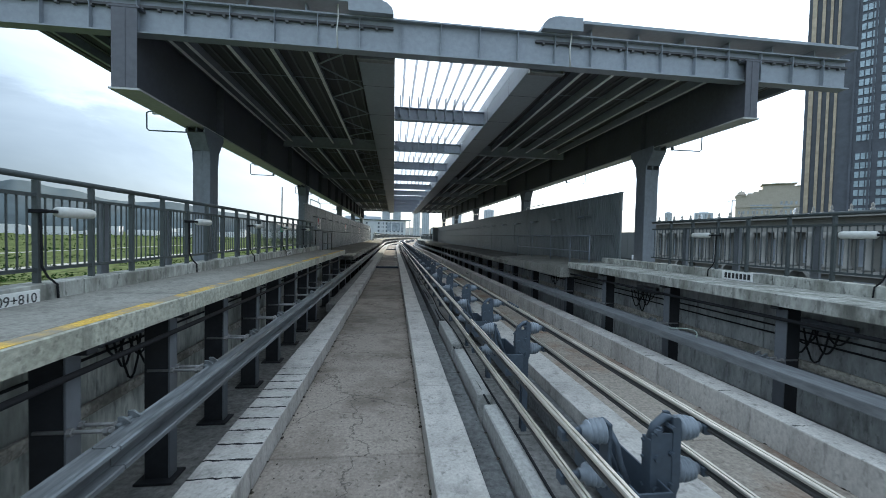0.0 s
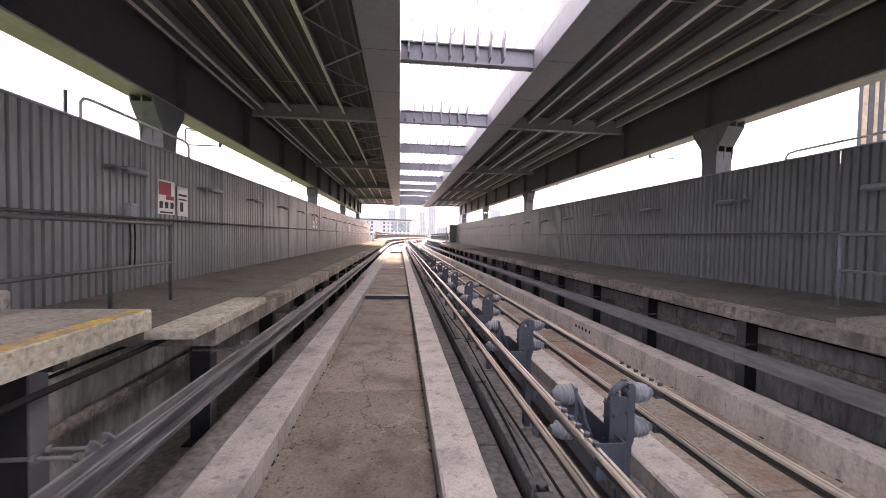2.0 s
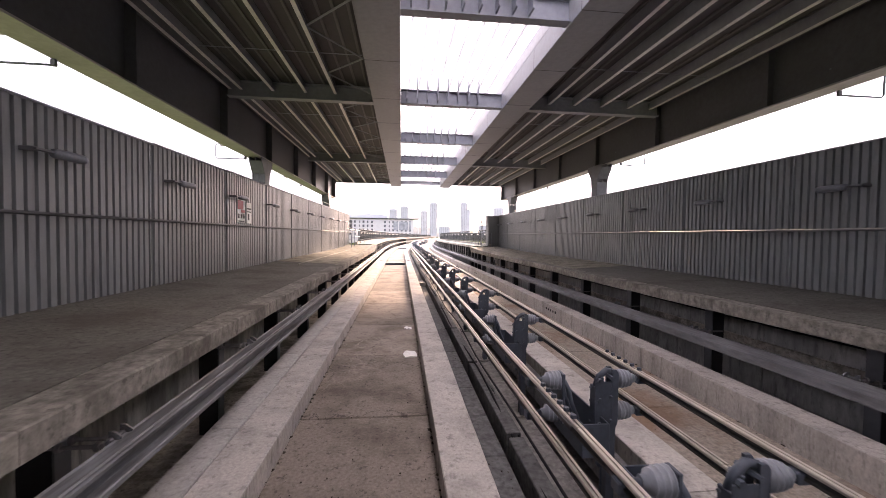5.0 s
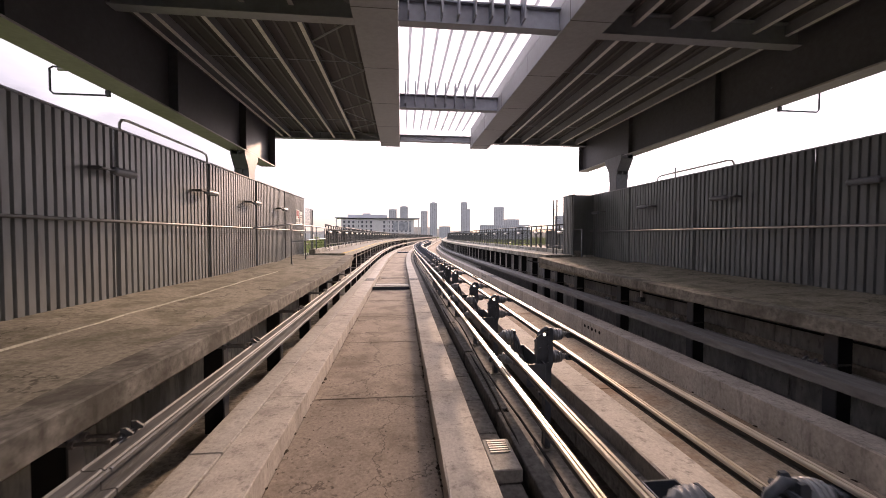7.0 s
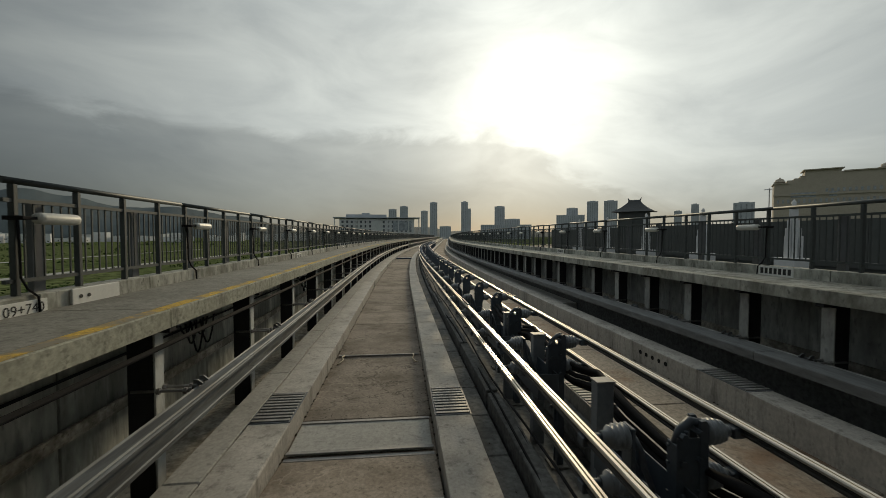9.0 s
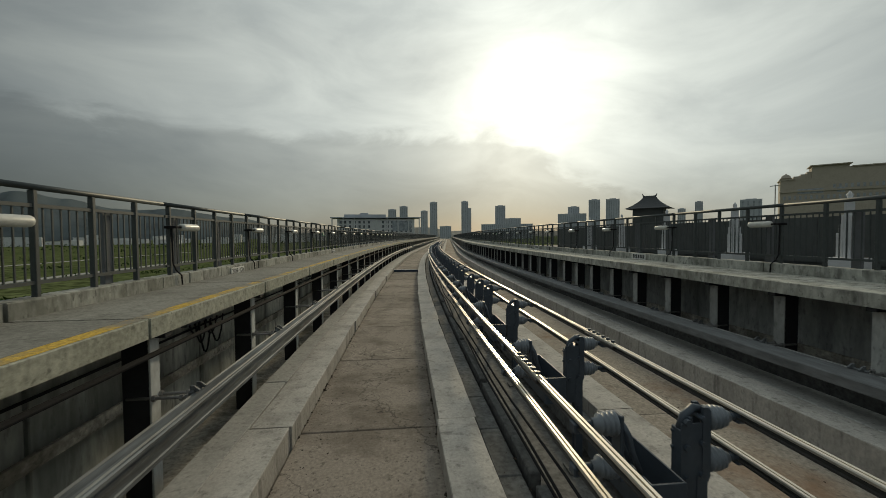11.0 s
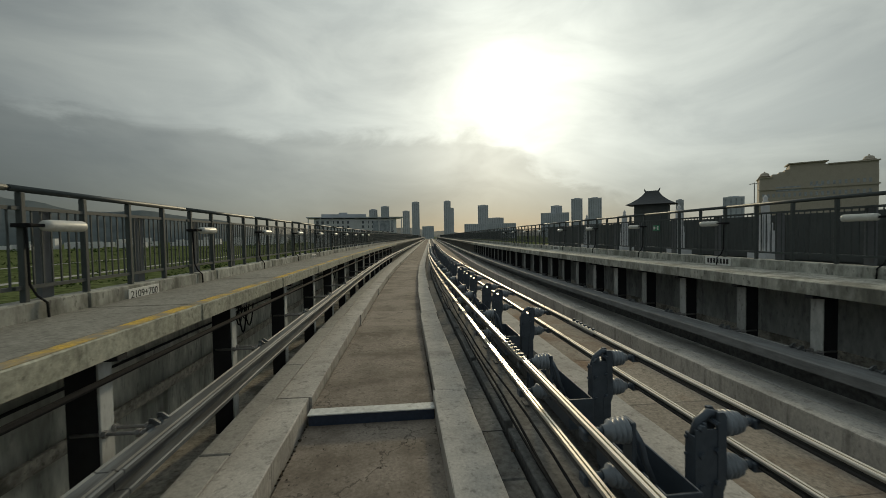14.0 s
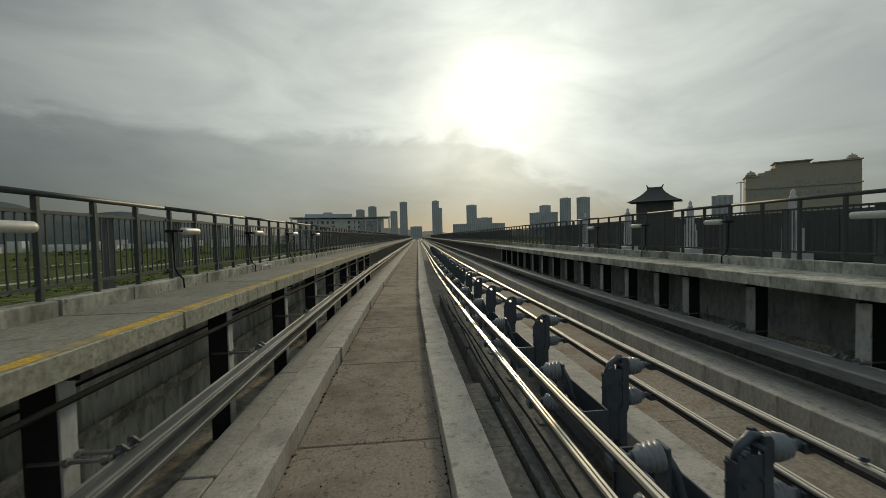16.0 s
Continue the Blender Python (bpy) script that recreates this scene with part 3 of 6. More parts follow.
for side in (0, 1):
    f = (lambda d: d) if side == 0 else mirror
    run_l = sorted((f(L_RUN[0]), f(L_RUN[1])))
    run_r = sorted((f(R_RUN[0]), f(R_RUN[1])))
    tr = sorted((f(L_RUN[1]), f(R_RUN[0])))
    cov = sorted((f(-2.24), f(-1.895)))
    if side:
        cov = [5.205, 5.70]
    duct = sorted((f(0.93), f(1.2)))
    far_of = {}
    if side:
        run_l = [run_l[0], run_l[0] + 0.41]
    for nm, (a, b), z0, z1, mt, bev, s0 in (("plinth", run_l, -0.55, 0.12 * side, CONC_RUN, 0.018, -6), ("plinth", run_r, -0.55, 0.0, CONC_RUN, 0.018, -6),
                                          ("slab", tr, -0.5, -0.27, CONC_FLOOR if side == 0 else FLOOR_FAR, 0.012, -5.2), ("cover", cov, -0.16, -0.018 + 0.134 * side, COVER, 0.012, 37.6 if side == 0 else 82.0),
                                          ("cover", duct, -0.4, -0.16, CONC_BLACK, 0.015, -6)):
        st = 1.0 if nm == "cover" and 0.9 < a < 2.5 else (6.0 if nm == "plinth" else STEP)
        if nm == "plinth":
            me = [chipped_mesh(nm, mt, a + 0.002, b - 0.002, 0.006, st - 0.006, z0, z1, 3.1 * q, 0.022, 20) for q in range(5)]
        else:
            me = box_mesh(nm, mt, a + 0.002, b - 0.002, 0.006, st - 0.006, z0, z1, bev)
        if nm == "slab":  # uneven slab lengths between the open joints
            far = far_of.setdefault(mt.name, (mt, bmesh.new()))[1]
            made = {}
            for p, q in zip(JOINTS, JOINTS[1:]):
                size = round(q - p, 2)
                if p < 150:
                    if size not in made:
                        made[size] = box_mesh(nm, mt, a + 0.002, b - 0.002, 0.009, size - 0.009, z0, z1, bev)
                    piece(nm, made[size], floor, station(p))
                else:
                    sweep(far, rect(a, b, z0, z1), p + 0.009, q - 0.009)
            continue
        end = S_LAST if st > 2 else 130
        run_pieces(nm, me, floor, s0, end, far_of.setdefault(mt.name, (mt, bmesh.new()))[1], rect(a, b, z0, z1), st, near=(-6, 150 if st > 2 else 112))
    if side == 0:
        me = box_mesh("cover", CONC_DARK, cov[0], cov[1], 0.006, 2.994, -0.3, -0.06, 0.012)
        for k in range(8):
            piece("cover", me, floor, station(13.6 + 3.0 * k))
    for mt, far in far_of.values():
        if far.verts:
            part("far_slabs", far, mt, floor, "far slabs of the guideway")["kind"] = "stuff"
        else:
            far.free()

# ---- walkways, kerbs, side walls under them ----
LOW_RISE = (0.11, 0.13)  # the low walkway falls from the wall to its edge


def rough_slab(f, z0, z1, seed, mat, rise):
    """A worn, sloping walkway slab with a broken edge."""
    bm = bmesh.new()
    nx, ny = 14, 16
    grid = []
    for i in range(nx + 1):
        line = []
        for j in range(ny + 1):
            x, y = -2.05 - 2.45 * i / nx, STEP * j / ny
            z = z0 + (z1 - z0) * j / ny + rise * i / nx + 0.014 * noise.noise((x * 1.1, y * 1.1 + seed, seed)) - (0.03 * max(0, noise.noise((y * 2.5, seed, 1))) if i == 0 else 0)
            if i == 0:
                x += 0.008 * noise.noise((y * 3, seed, 4))
            line.append(bm.verts.new((f(x), y, z)))
        grid.append(line)
    for a, b in zip(grid, grid[1:]):
        for j in range(ny):
            bm.faces.new((a[j], a[j + 1], b[j + 1], b[j]))
    rim = [grid[i][0] for i in range(nx + 1)] + [grid[nx][j] for j in range(1, ny + 1)] + [grid[i][ny] for i in range(nx - 1, -1, -1)] + [grid[0][j] for j in range(ny - 1, 0, -1)]
    low_rim = [bm.verts.new((v.co.x, v.co.y, 1.06)) for v in rim]
    for k in range(len(rim)):
        j = (k + 1) % len(rim)
        bm.faces.new((rim[k], rim[j], low_rim[j], low_rim[k]))
    bm.faces.new(low_rim)
    for fc in bm.faces:
        fc.smooth = fc.normal.z > 0.5
    return mesh_of("slab", bm, mat)


for side in (0, 1):
    f = (lambda d: d) if side == 0 else mirror
    nm = "west" if side == 0 else "east"
    walkway = thing("walkway_" + nm, "grey concrete emergency walkway" + (" with a worn yellow edge line" if side == 0 else " with stained open-jointed slabs"), "walkway", kind="structure")
    far = bmesh.new()
    a, b = sorted((f(-2.33), f(-3.55)))
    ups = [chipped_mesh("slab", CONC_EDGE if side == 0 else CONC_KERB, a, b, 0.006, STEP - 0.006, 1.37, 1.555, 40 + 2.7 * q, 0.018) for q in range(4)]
    bm = bmesh.new()
    rise = LOW_RISE[side]
    prism(bm, [(f(-2.332), 1.06), (f(-2.332), 1.255), (f(-4.5), 1.25 + rise), (f(-4.5), 1.06)], 0.0, STEP)
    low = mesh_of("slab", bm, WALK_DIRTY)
    noses = [chipped_mesh("nosing", NOSING, *sorted((f(-1.98), f(-2.33))), 0.003, STEP - 0.003, 1.06, 1.252, 20 + 1.9 * q, 0.03, 14) for q in range(4)]
    line_a, line_b = sorted((f(-2.355), f(-2.495)))
    line = box_mesh("line", YELLOW, line_a, line_b, 0.01, STEP - 0.01, 1.557, 1.5595)
    screed = box_mesh("screed", CONC_WALK, *sorted((f(-2.50), f(-3.528))), 0.008, STEP - 0.008, 1.5555, 1.561)
    ka, kb = sorted((f(-3.53), f(-3.78)))
    kerbs = [[chipped_mesh("kerb", CONC_KERB, ka, kb, y0 + 0.009, y1 - 0.009, 1.37, 1.73, 70 + 3.3 * q + y0, 0.024, 7) for y0, y1 in ((0, cut), (cut, STEP))] for q, cut in enumerate((1.1, 2.3, 1.7, 0.7))]
    wa, wb = sorted((f(-3.40), f(-3.55)))
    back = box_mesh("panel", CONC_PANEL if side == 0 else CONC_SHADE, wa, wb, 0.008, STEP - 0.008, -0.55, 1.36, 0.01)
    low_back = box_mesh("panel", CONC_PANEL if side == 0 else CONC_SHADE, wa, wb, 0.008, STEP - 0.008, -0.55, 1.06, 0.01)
    start = -4.0 if side == 0 else -5.55
    s = start
    low_from, low_to, mids = ((20.0, 71.0, {53.0: (1.25, 1.25), 56.0: (1.25, 1.25), 59.0: (1.25, 1.25), 62.0: (1.25, 1.25), 65.0: (1.25, 1.30), 68.0: (1.30, 1.48)}) if side == 0 else
                               (12.45, 69.45, {12.45: (1.40, 1.385), 15.45: (1.385, 1.38), 51.45: (1.25, 1.25), 54.45: (1.25, 1.25), 57.45: (1.25, 1.25),
                               60.45: (1.25, 1.28), 63.45: (1.28, 1.34), 66.45: (1.34, 1.45)}))
    while s < S_LAST:
        covered = low_from - 0.5 < s < low_to - 0.5
        ramp = next((q for k, q in mids.items() if abs(s - k) < 0.1), None)
        if s < 150:
            cut = Matrix.Diagonal((1, 2.5 / 3, 1, 1)) if side == 0 and 16.5 < s < 17.5 else Matrix()
            piece("slab", (rough_slab(f, *ramp, int(s), MOSSY_LIT if s > 40 else CONC_WALK, rise if s < 66 else rise * 0.4) if ramp else low) if covered else ups[int(s) % 4], walkway, station(s) @ cut)
            if not covered:
                if side == 0:
                    piece("line", line, walkway, station(s) @ cut)
                    piece("screed", screed, walkway, station(s) @ cut)
                for me in kerbs[int(s) % 4]:
                    piece("kerb", me, walkway, station(s) @ cut)
            elif not ramp or s > 40:
                za, zb = ramp or (1.25, 1.25)
                tilt = Matrix.Translation((0, 0, za + (0.014 if ramp else 0.0))) @ Matrix.Rotation(math.atan((zb - za) / STEP), 4, "X") @ Matrix.Translation((0, 0, -1.25))
                piece("nosing", noses[int(s) % 4], walkway, station(s) @ tilt)
            piece("panel", low_back if covered else back, walkway, station(s))
        else:
            sweep(far, rect(a, b, 1.37, 1.555), s, s + STEP - 0.01)
            sweep(far, rect(ka, kb, 1.38, 1.73), s, s + STEP - 0.01)
            sweep(far, rect(wa, wb, -0.55, 1.36), s, s + STEP - 0.01)
        s += STEP
    part("far_slabs", far, CONC_WALK, walkway, "far stretch of the walkway")["kind"] = "stuff"
    if side == 0:  # raised start of the low walkway's edge
        piece("edge_block", chipped_mesh("edge_block", CONC_EDGE, -2.42, -1.975, 0, 2.1, 1.256, 1.335, 5.5, 0.02, 10), walkway, station(19.53))
    else:  # the ramp ends in a short drop
        piece("slab", rough_slab(f, 1.38, 1.37, 9, CONC_WALK, rise), walkway, station(18.45) @ Matrix.Diagonal((1, 1.4 / 3, 1, 1)))
    if side == 0:  # pale deck strip between wall and plinth; sunlight is put into its colour
        strip_bm = bmesh.new()
        sweep(strip_bm, [(-3.398, -0.549), (-3.398, -0.44), (-3.05, -0.50), (-2.30, -0.515), (-2.30, -0.549)], 37.6, 150)
        part("gutter", strip_bm, TROUGH, walkway)
    # cables along the wall under the walkway
    for k, z in enumerate((0.72, 0.86, 1.0)):
        bm = bmesh.new()
        c = f(-3.36)
        sweep(bm, [(c + 0.016 * math.cos(q * math.tau / 6), z + 0.016 * math.sin(q * math.tau / 6)) for q in range(6)], S_FIRST, 150 if side == 0 else 72)
        tagged(part("cable", bm, CABLE), "black cable clipped along the concrete wall under the walkway", "cable", "wall cables")
    tray = thing("cable_tray", "weathered concrete cable trough along the wall under the walkway", "cable tray", group="cable trays")
    bm = bmesh.new()
    o = sorted((f(-3.395), f(-3.22)))
    sweep(bm, rect(*o, 0.29, 0.318), S_FIRST, 150)
    part("bed", bm, TROUGH, tray)
    bm = bmesh.new()
    o = sorted((f(-3.245), f(-3.205)))
    sweep(bm, rect(*o, 0.319, 0.43), S_FIRST, 150)
    part("lip", bm, TROUGH, tray)
    bm = bmesh.new()
    c = f(-2.43)
    sweep(bm, [(c + 0.028 * math.cos(q * math.tau / 8), 1.17 + 0.028 * math.sin(q * math.tau / 8)) for q in range(8)], S_FIRST, 150 if side == 0 else 72)
    tagged(part("conduit", bm, CABLE), "black cable conduit hung under the walkway edge", "pipe")

    # guide rail: a steel H section lying on its side
    x0, x1, xm = -2.075, -1.855, -1.965
    prof = [(x0, 0.60), (x1, 0.60), (x1, 0.632), (x1 - 0.012, 0.64), (xm + 0.012, 0.628), (xm + 0.012, 0.735), (x1 - 0.03, 0.742), (x1 - 0.03, 0.768), (x1 - 0.045, 0.776), (x1 - 0.06, 0.762),
            (xm + 0.03, 0.762), (xm + 0.02, 0.774), (xm, 0.774), (xm - 0.012, 0.760), (x0 + 0.015, 0.760), (x0, 0.772), (x0, 0.742), (xm - 0.012, 0.735), (xm - 0.012, 0.628), (x0, 0.622)]
    if side:  # the far rail is a flat-topped channel
        x0, x1 = -2.16, -1.74
        prof = [(x0, 0.47), (x0 + 0.02, 0.47), (x0 + 0.02, 0.572), (x1 - 0.02, 0.572), (x1 - 0.02, 0.47), (x1, 0.47), (x1, 0.59), (x1 - 0.012, 0.60), (x1 - 0.09, 0.60), (x1 - 0.10, 0.592), (x0, 0.592)]
    prof = [(f(d), z) for d, z in prof]
    rail = thing("guide_rail", "galvanised steel H-section guide rail beside the running track", "guide rail", group="guide rails")
    s = S_FIRST
    while s < S_LAST:
        step = 9.0 if s < 150 else 90.0
        bm = bmesh.new()
        sweep(bm, prof, s, min(S_LAST, s + step - 0.012))
        part("beam", bm, GUIDE if side == 0 else GUIDE_DULL, rail)
        s += step

    # posts that carry the walkway, each with an arm that holds the guide rail
    post = thing("walkway_post", "dark painted steel post under the walkway with a guide rail arm", "post", station(0), "walkway posts")
    sg = 1 if side == 0 else -1
    bm = bmesh.new()
    box(bm, f(-2.63) - 0.13, f(-2.63) + 0.13, -0.06, 0.06, -0.54, 1.362, None, 0.012)
    box(bm, f(-2.62) - 0.2, f(-2.62) + 0.2, -0.16, 0.16, -0.548, -0.52, None, 0.004)
    part("column", bm, STEEL_SHADED, post)
    # light on the post's track-side face is put in as a pale plate
    bm = bmesh.new()
    box(bm, *sorted((f(-2.498), f(-2.478))), *((-0.075, 0.075) if side == 0 else (-0.09, 0.09)), -0.515, 1.31, None, 0.004)
    part("plate", bm, PALE_PLATE if side == 0 else PLATE_SHADED, post, "pale plate for the lit face of the post")
    bm = bmesh.new()
    az = 0.72 if side == 0 else 0.545  # height of the rods that hold the guide rail
    for y in (-0.06, 0.06):
        tube(bm, (f(-2.72), y, az), (f(-2.0), y, az), 0.016, 8)
        for xx in (-2.46, -2.20, -2.15):  # nuts on the threaded rods
            tube(bm, (f(xx - 0.016), y, az), (f(xx + 0.016), y, az), 0.033, 6)
    part("arm", bm, GALV, post)
    bm = bmesh.new()
    cx = -2.10 if side == 0 else -2.185
    box(bm, f(cx) - 0.02, f(cx) + 0.02, -0.11, 0.11, az - 0.09, az + 0.07, None, 0.01)
    for y in (-0.06, 0.06):  # gusset tongues over the rail flange
        prism(bm, [(f(cx - 0.02), az + 0.04), (f(cx - 0.02), az + 0.11), (f(cx + 0.02), az + 0.11), (f(cx + 0.07), az + 0.07), (f(cx + 0.07), az + 0.056)], y - 0.01, y + 0.01)
    part("clamp", bm, GUIDE, post)
    bm = bmesh.new()
    box(bm, min(f(-3.38), f(-2.34)), max(f(-3.38), f(-2.34)), -0.06, 0.06, 1.318, 1.365, None, 0.004)
    part("cantilever", bm, STEEL_SHADED, post)
    if side == 0:
        at = [3.4 + 1.42 * k for k in range(-5, 7)] + [13.3 + 2.6 * k for k in range(23)] + [74.05 + 2.54 * k for k in range(9)] + [97.0 + 2.45 * k for k in range(11)] + [124.0, 126.7, 129.4] + [132.0 + 2.6 * k for k in range(7)]
    else:
        at = [-5.0, -2.5, 0.1, 2.7, 5.3, 7.85, 10.4, 12.9, 16.2] + [19.0 + 2.67 * k for k in range(19)] + [68.75, 70.1, 71.65]
        at += [73.25 + 1.35 * k for k in range(16)] + [94.8, 96.0, 97.3, 98.45, 99.6] + [101.1 + 1.42 * k for k in range(8)] + [112.3, 113.3, 114.6, 116.1, 117.5]
        at += [118.85 + 1.31 * k for k in range(5)] + [125.4, 126.6, 128.1, 129.8, 131.4, 132.4] + [133.7 + 1.4 * k for k in range(12)]
    post.matrix_basis = station(at[0])
    short = {}  # under the roof the walkway is lower; shade is put into dark plates
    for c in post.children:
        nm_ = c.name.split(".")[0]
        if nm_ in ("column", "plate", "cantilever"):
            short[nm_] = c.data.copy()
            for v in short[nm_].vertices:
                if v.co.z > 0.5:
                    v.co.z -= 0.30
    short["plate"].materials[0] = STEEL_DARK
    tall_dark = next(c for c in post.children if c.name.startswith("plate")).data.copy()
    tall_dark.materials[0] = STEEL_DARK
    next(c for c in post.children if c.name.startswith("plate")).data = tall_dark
    pale = (PALE_PLATE, PLATE_SHADED)[side]
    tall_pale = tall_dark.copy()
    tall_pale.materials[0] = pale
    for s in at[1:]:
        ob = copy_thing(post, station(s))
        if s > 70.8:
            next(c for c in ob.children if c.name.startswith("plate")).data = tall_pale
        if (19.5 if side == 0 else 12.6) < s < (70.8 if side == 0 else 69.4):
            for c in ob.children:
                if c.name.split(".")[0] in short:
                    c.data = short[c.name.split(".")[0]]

# ---- corrugated side walls ----
WALL_D = -4.35


def wall_top(side, s):
    """Height of the wall's upper edge: the west wall climbs a little towards its end."""
    return 3.97 if side else float(np.interp(s, (20, 42, 60, 72), (3.78, 3.80, 3.90, 3.94)))



def corrugated(bm, x, y0, y1, z0, z1, pitch=0.14, depth=0.036, sign=1):
    y, outline = y0, []
    while y < y1 - 0.01:
        for q, h in ((0.0, 0), (0.17, 0), (0.27, 1), (0.90, 1)):
            if y + q * pitch < y1:
                outline.append((y + q * pitch, h * depth * sign))
        y += pitch
    outline.append((y1, 0.0))
    front = [[bm.verts.new((x + o, yy, z)) for yy, o in outline] for z in (z0, z1)]
    backs = [[bm.verts.new((x + o - 0.004 * sign, yy, z)) for yy, o in outline] for z in (z0, z1)]
    for i in range(len(outline) - 1):
        bm.faces.new((front[0][i], front[0][i + 1], front[1][i + 1], front[1][i]))
        bm.faces.new((backs[0][i], backs[1][i], backs[1][i + 1], backs[0][i + 1]))
        bm.faces.new((front[1][i], front[1][i + 1], backs[1][i + 1], backs[1][i]))
    for k in (0, -1):
        bm.faces.new((front[0][k], front[1][k], backs[1][k], backs[0][k]))


for side, (s0, s1) in enumerate(((19.8, 72.5), (12.7, 70.0))):
    f = (lambda d: d) if side == 0 else mirror
    sg = 1 if side == 0 else -1
    wall = thing("wall_" + ("west", "east")[side], "grey corrugated steel side wall in tall panels", "wall", kind="structure")
    n = round((s1 - s0) / 3)
    w = (s1 - s0) / n
    for k in range(n):
        top = wall_top(side, s0 + (k + 0.5) * w)
        bm = bmesh.new()
        corrugated(bm, f(WALL_D), 0.004, w - 0.004, 1.245, top, sign=sg)
        piece("panel", mesh_of("panel", bm, CORR), wall, station(s0 + k * w))
        bm = bmesh.new()
        box(bm, f(WALL_D) - 0.04, f(WALL_D) + 0.06, 0.002, w - 0.002, top - 0.004, top + 0.02)
        piece("capping", mesh_of("capping", bm, STEEL_PAINT), wall, station(s0 + k * w))
    stud = box_mesh("stud", STEEL_DARK, f(-4.45) - 0.05, f(-4.45) + 0.05, -0.05, 0.05, 1.25, 3.74, 0.004)
    for k in range(1, n):
        piece("stud", stud, wall, station(s0 + k * w))
    bm = bmesh.new()
    for z in (1.6, 2.45, 3.5):
        box(bm, f(-4.385) - 0.02, f(-4.385) + 0.02, s0 + 0.1, s1 - 0.1, z - 0.03, z + 0.03)
    part("girts", bm, STEEL_DARK, wall)
    # handrail pipe on the wall
    pipe = thing("wall_handrail", "thin grey steel handrail pipe fixed to the corrugated wall", "handrail")
    bm = bmesh.new()
    tube(bm, (f(-4.2), s0 + 0.3, 2.5), (f(-4.2), s1 - 0.3, 2.5), 0.022, 8)
    part("pipe", bm, GALV_RAIL if side == 0 else STEEL_DARK, pipe)
    for k in range(n):
        bm = bmesh.new()
        tube(bm, (f(-4.3), s0 + 1.5 + k * w, 2.5), (f(-4.2), s0 + 1.5 + k * w, 2.5), 0.014, 6)
        part("bracket", bm, GALV_RAIL, pipe)

# ---- roof over the guideway ----
R0, R1, BAY = 9.4, 72.9, 63.5 / 12
roof = thing("ceiling", "dark steel roof with purlins, girders and a ribbed skylight strip", "roof", kind="structure")
Z_BEAM = 6.5
BEAM_L, BEAM_R = (-0.93, -0.06), (3.27, 4.15)
GIRD_L, GIRD_R = -5.6, mirror(-5.6)
EAVE_L, EAVE_R = -8.6, 12.0
stations = [R0 + BAY * k for k in range(13)]


def i_beam(bm, axis, c, z0, z1, a, b, half, flange=0.04, web=0.025):
    """An I section from a to b along x or y; c is its middle on the other axis."""
    def put(lo, hi, p, q):
        if axis == "y":
            box(bm, c + lo, c + hi, a, b, p, q)
        else:
            box(bm, a, b, c + lo, c + hi, p, q)
    put(-half, half, z0, z0 + flange)
    put(-half, half, z1 - flange, z1)
    put(-web, web, z0 + flange + 0.001, z1 - flange - 0.001)


# one mesh of the whole ceiling's steel, with its sheets apart
steel, sheet, blue, sky, light_edge, girder, flange, ribs = (bmesh.new() for _ in range(8))
for a, b in (BEAM_L, BEAM_R):
    box(steel, a, b, R0 + 0.3, R1 + 0.25, Z_BEAM, 7.02, None, 0.01)
for c, low, half, last in ((GIRD_L - 0.09, 5.25, 0.30, 72.0), (GIRD_R, 5.5, 0.23, R1 + 0.25)):
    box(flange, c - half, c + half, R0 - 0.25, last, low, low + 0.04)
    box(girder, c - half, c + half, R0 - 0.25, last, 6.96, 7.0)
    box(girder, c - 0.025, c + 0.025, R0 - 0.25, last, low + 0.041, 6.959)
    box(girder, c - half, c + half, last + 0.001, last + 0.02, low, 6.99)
    s = R0 - 0.24
    while s < last:  # web stiffeners
        box(girder, c - half + 0.05, c + half - 0.05, s, s + 0.02, low + 0.042, 6.958)
        s += 4.27
for k, s in enumerate(stations):
    if 0 < k < 12:
        if k % 2 == 0:
            for a, b in ((GIRD_L + 0.24, BEAM_L[0] - 0.004), (BEAM_R[1] + 0.004, GIRD_R - 0.24)):
                i_beam(steel, "x", s, Z_BEAM + 0.02, 7.0, a, b, 0.13, 0.03)
        i_beam(blue, "x", s, Z_BEAM + 0.04, 7.0, BEAM_L[1] + 0.004, BEAM_R[0] - 0.004, 0.12, 0.03)
        for j in range(8):  # upright fins that carry the ribbed sheet
            x = BEAM_L[1] + 0.2 + 0.33 * j
            box(blue, x - 0.016, x + 0.016, s - 0.34, s - 0.03, Z_BEAM + 0.12, 7.34)
for row in ((-5.33, -5.0, -4.05, -3.06, -2.15), (4.87, 5.74, 6.7, 7.67, 8.47)):
    for x in row:
        box(steel, x - 0.008, x + 0.008, R0 + 0.2, R1 - 0.05, 6.765, 7.04)
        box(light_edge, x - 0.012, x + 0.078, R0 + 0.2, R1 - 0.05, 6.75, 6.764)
for lo, hi in ((GIRD_L + 0.2, BEAM_L[0] - 0.1), (BEAM_R[1] + 0.1, GIRD_R - 0.3)):  # sag rods between the purlins
    for k in range(12):
        s = R0 + BAY * (k + 0.5)
        tube(steel, (lo, s, 6.86), (hi, s, 6.86), 0.012, 5)
for k in range(6):  # diagonal braces beside the inner beam
    s = R0 + 2 * BAY * k + 0.3
    for q in range(4):
        a, b = s + 2.5 * q, s + 2.5 * q + 1.25
        if b + 1.25 < R1:
            tube(steel, (BEAM_L[0] - 0.06, a, 6.72), (-2.1, b, 6.80), 0.022, 5)
            tube(steel, (-2.1, b, 6.80), (BEAM_L[0] - 0.06, b + 1.25, 6.72), 0.022, 5)
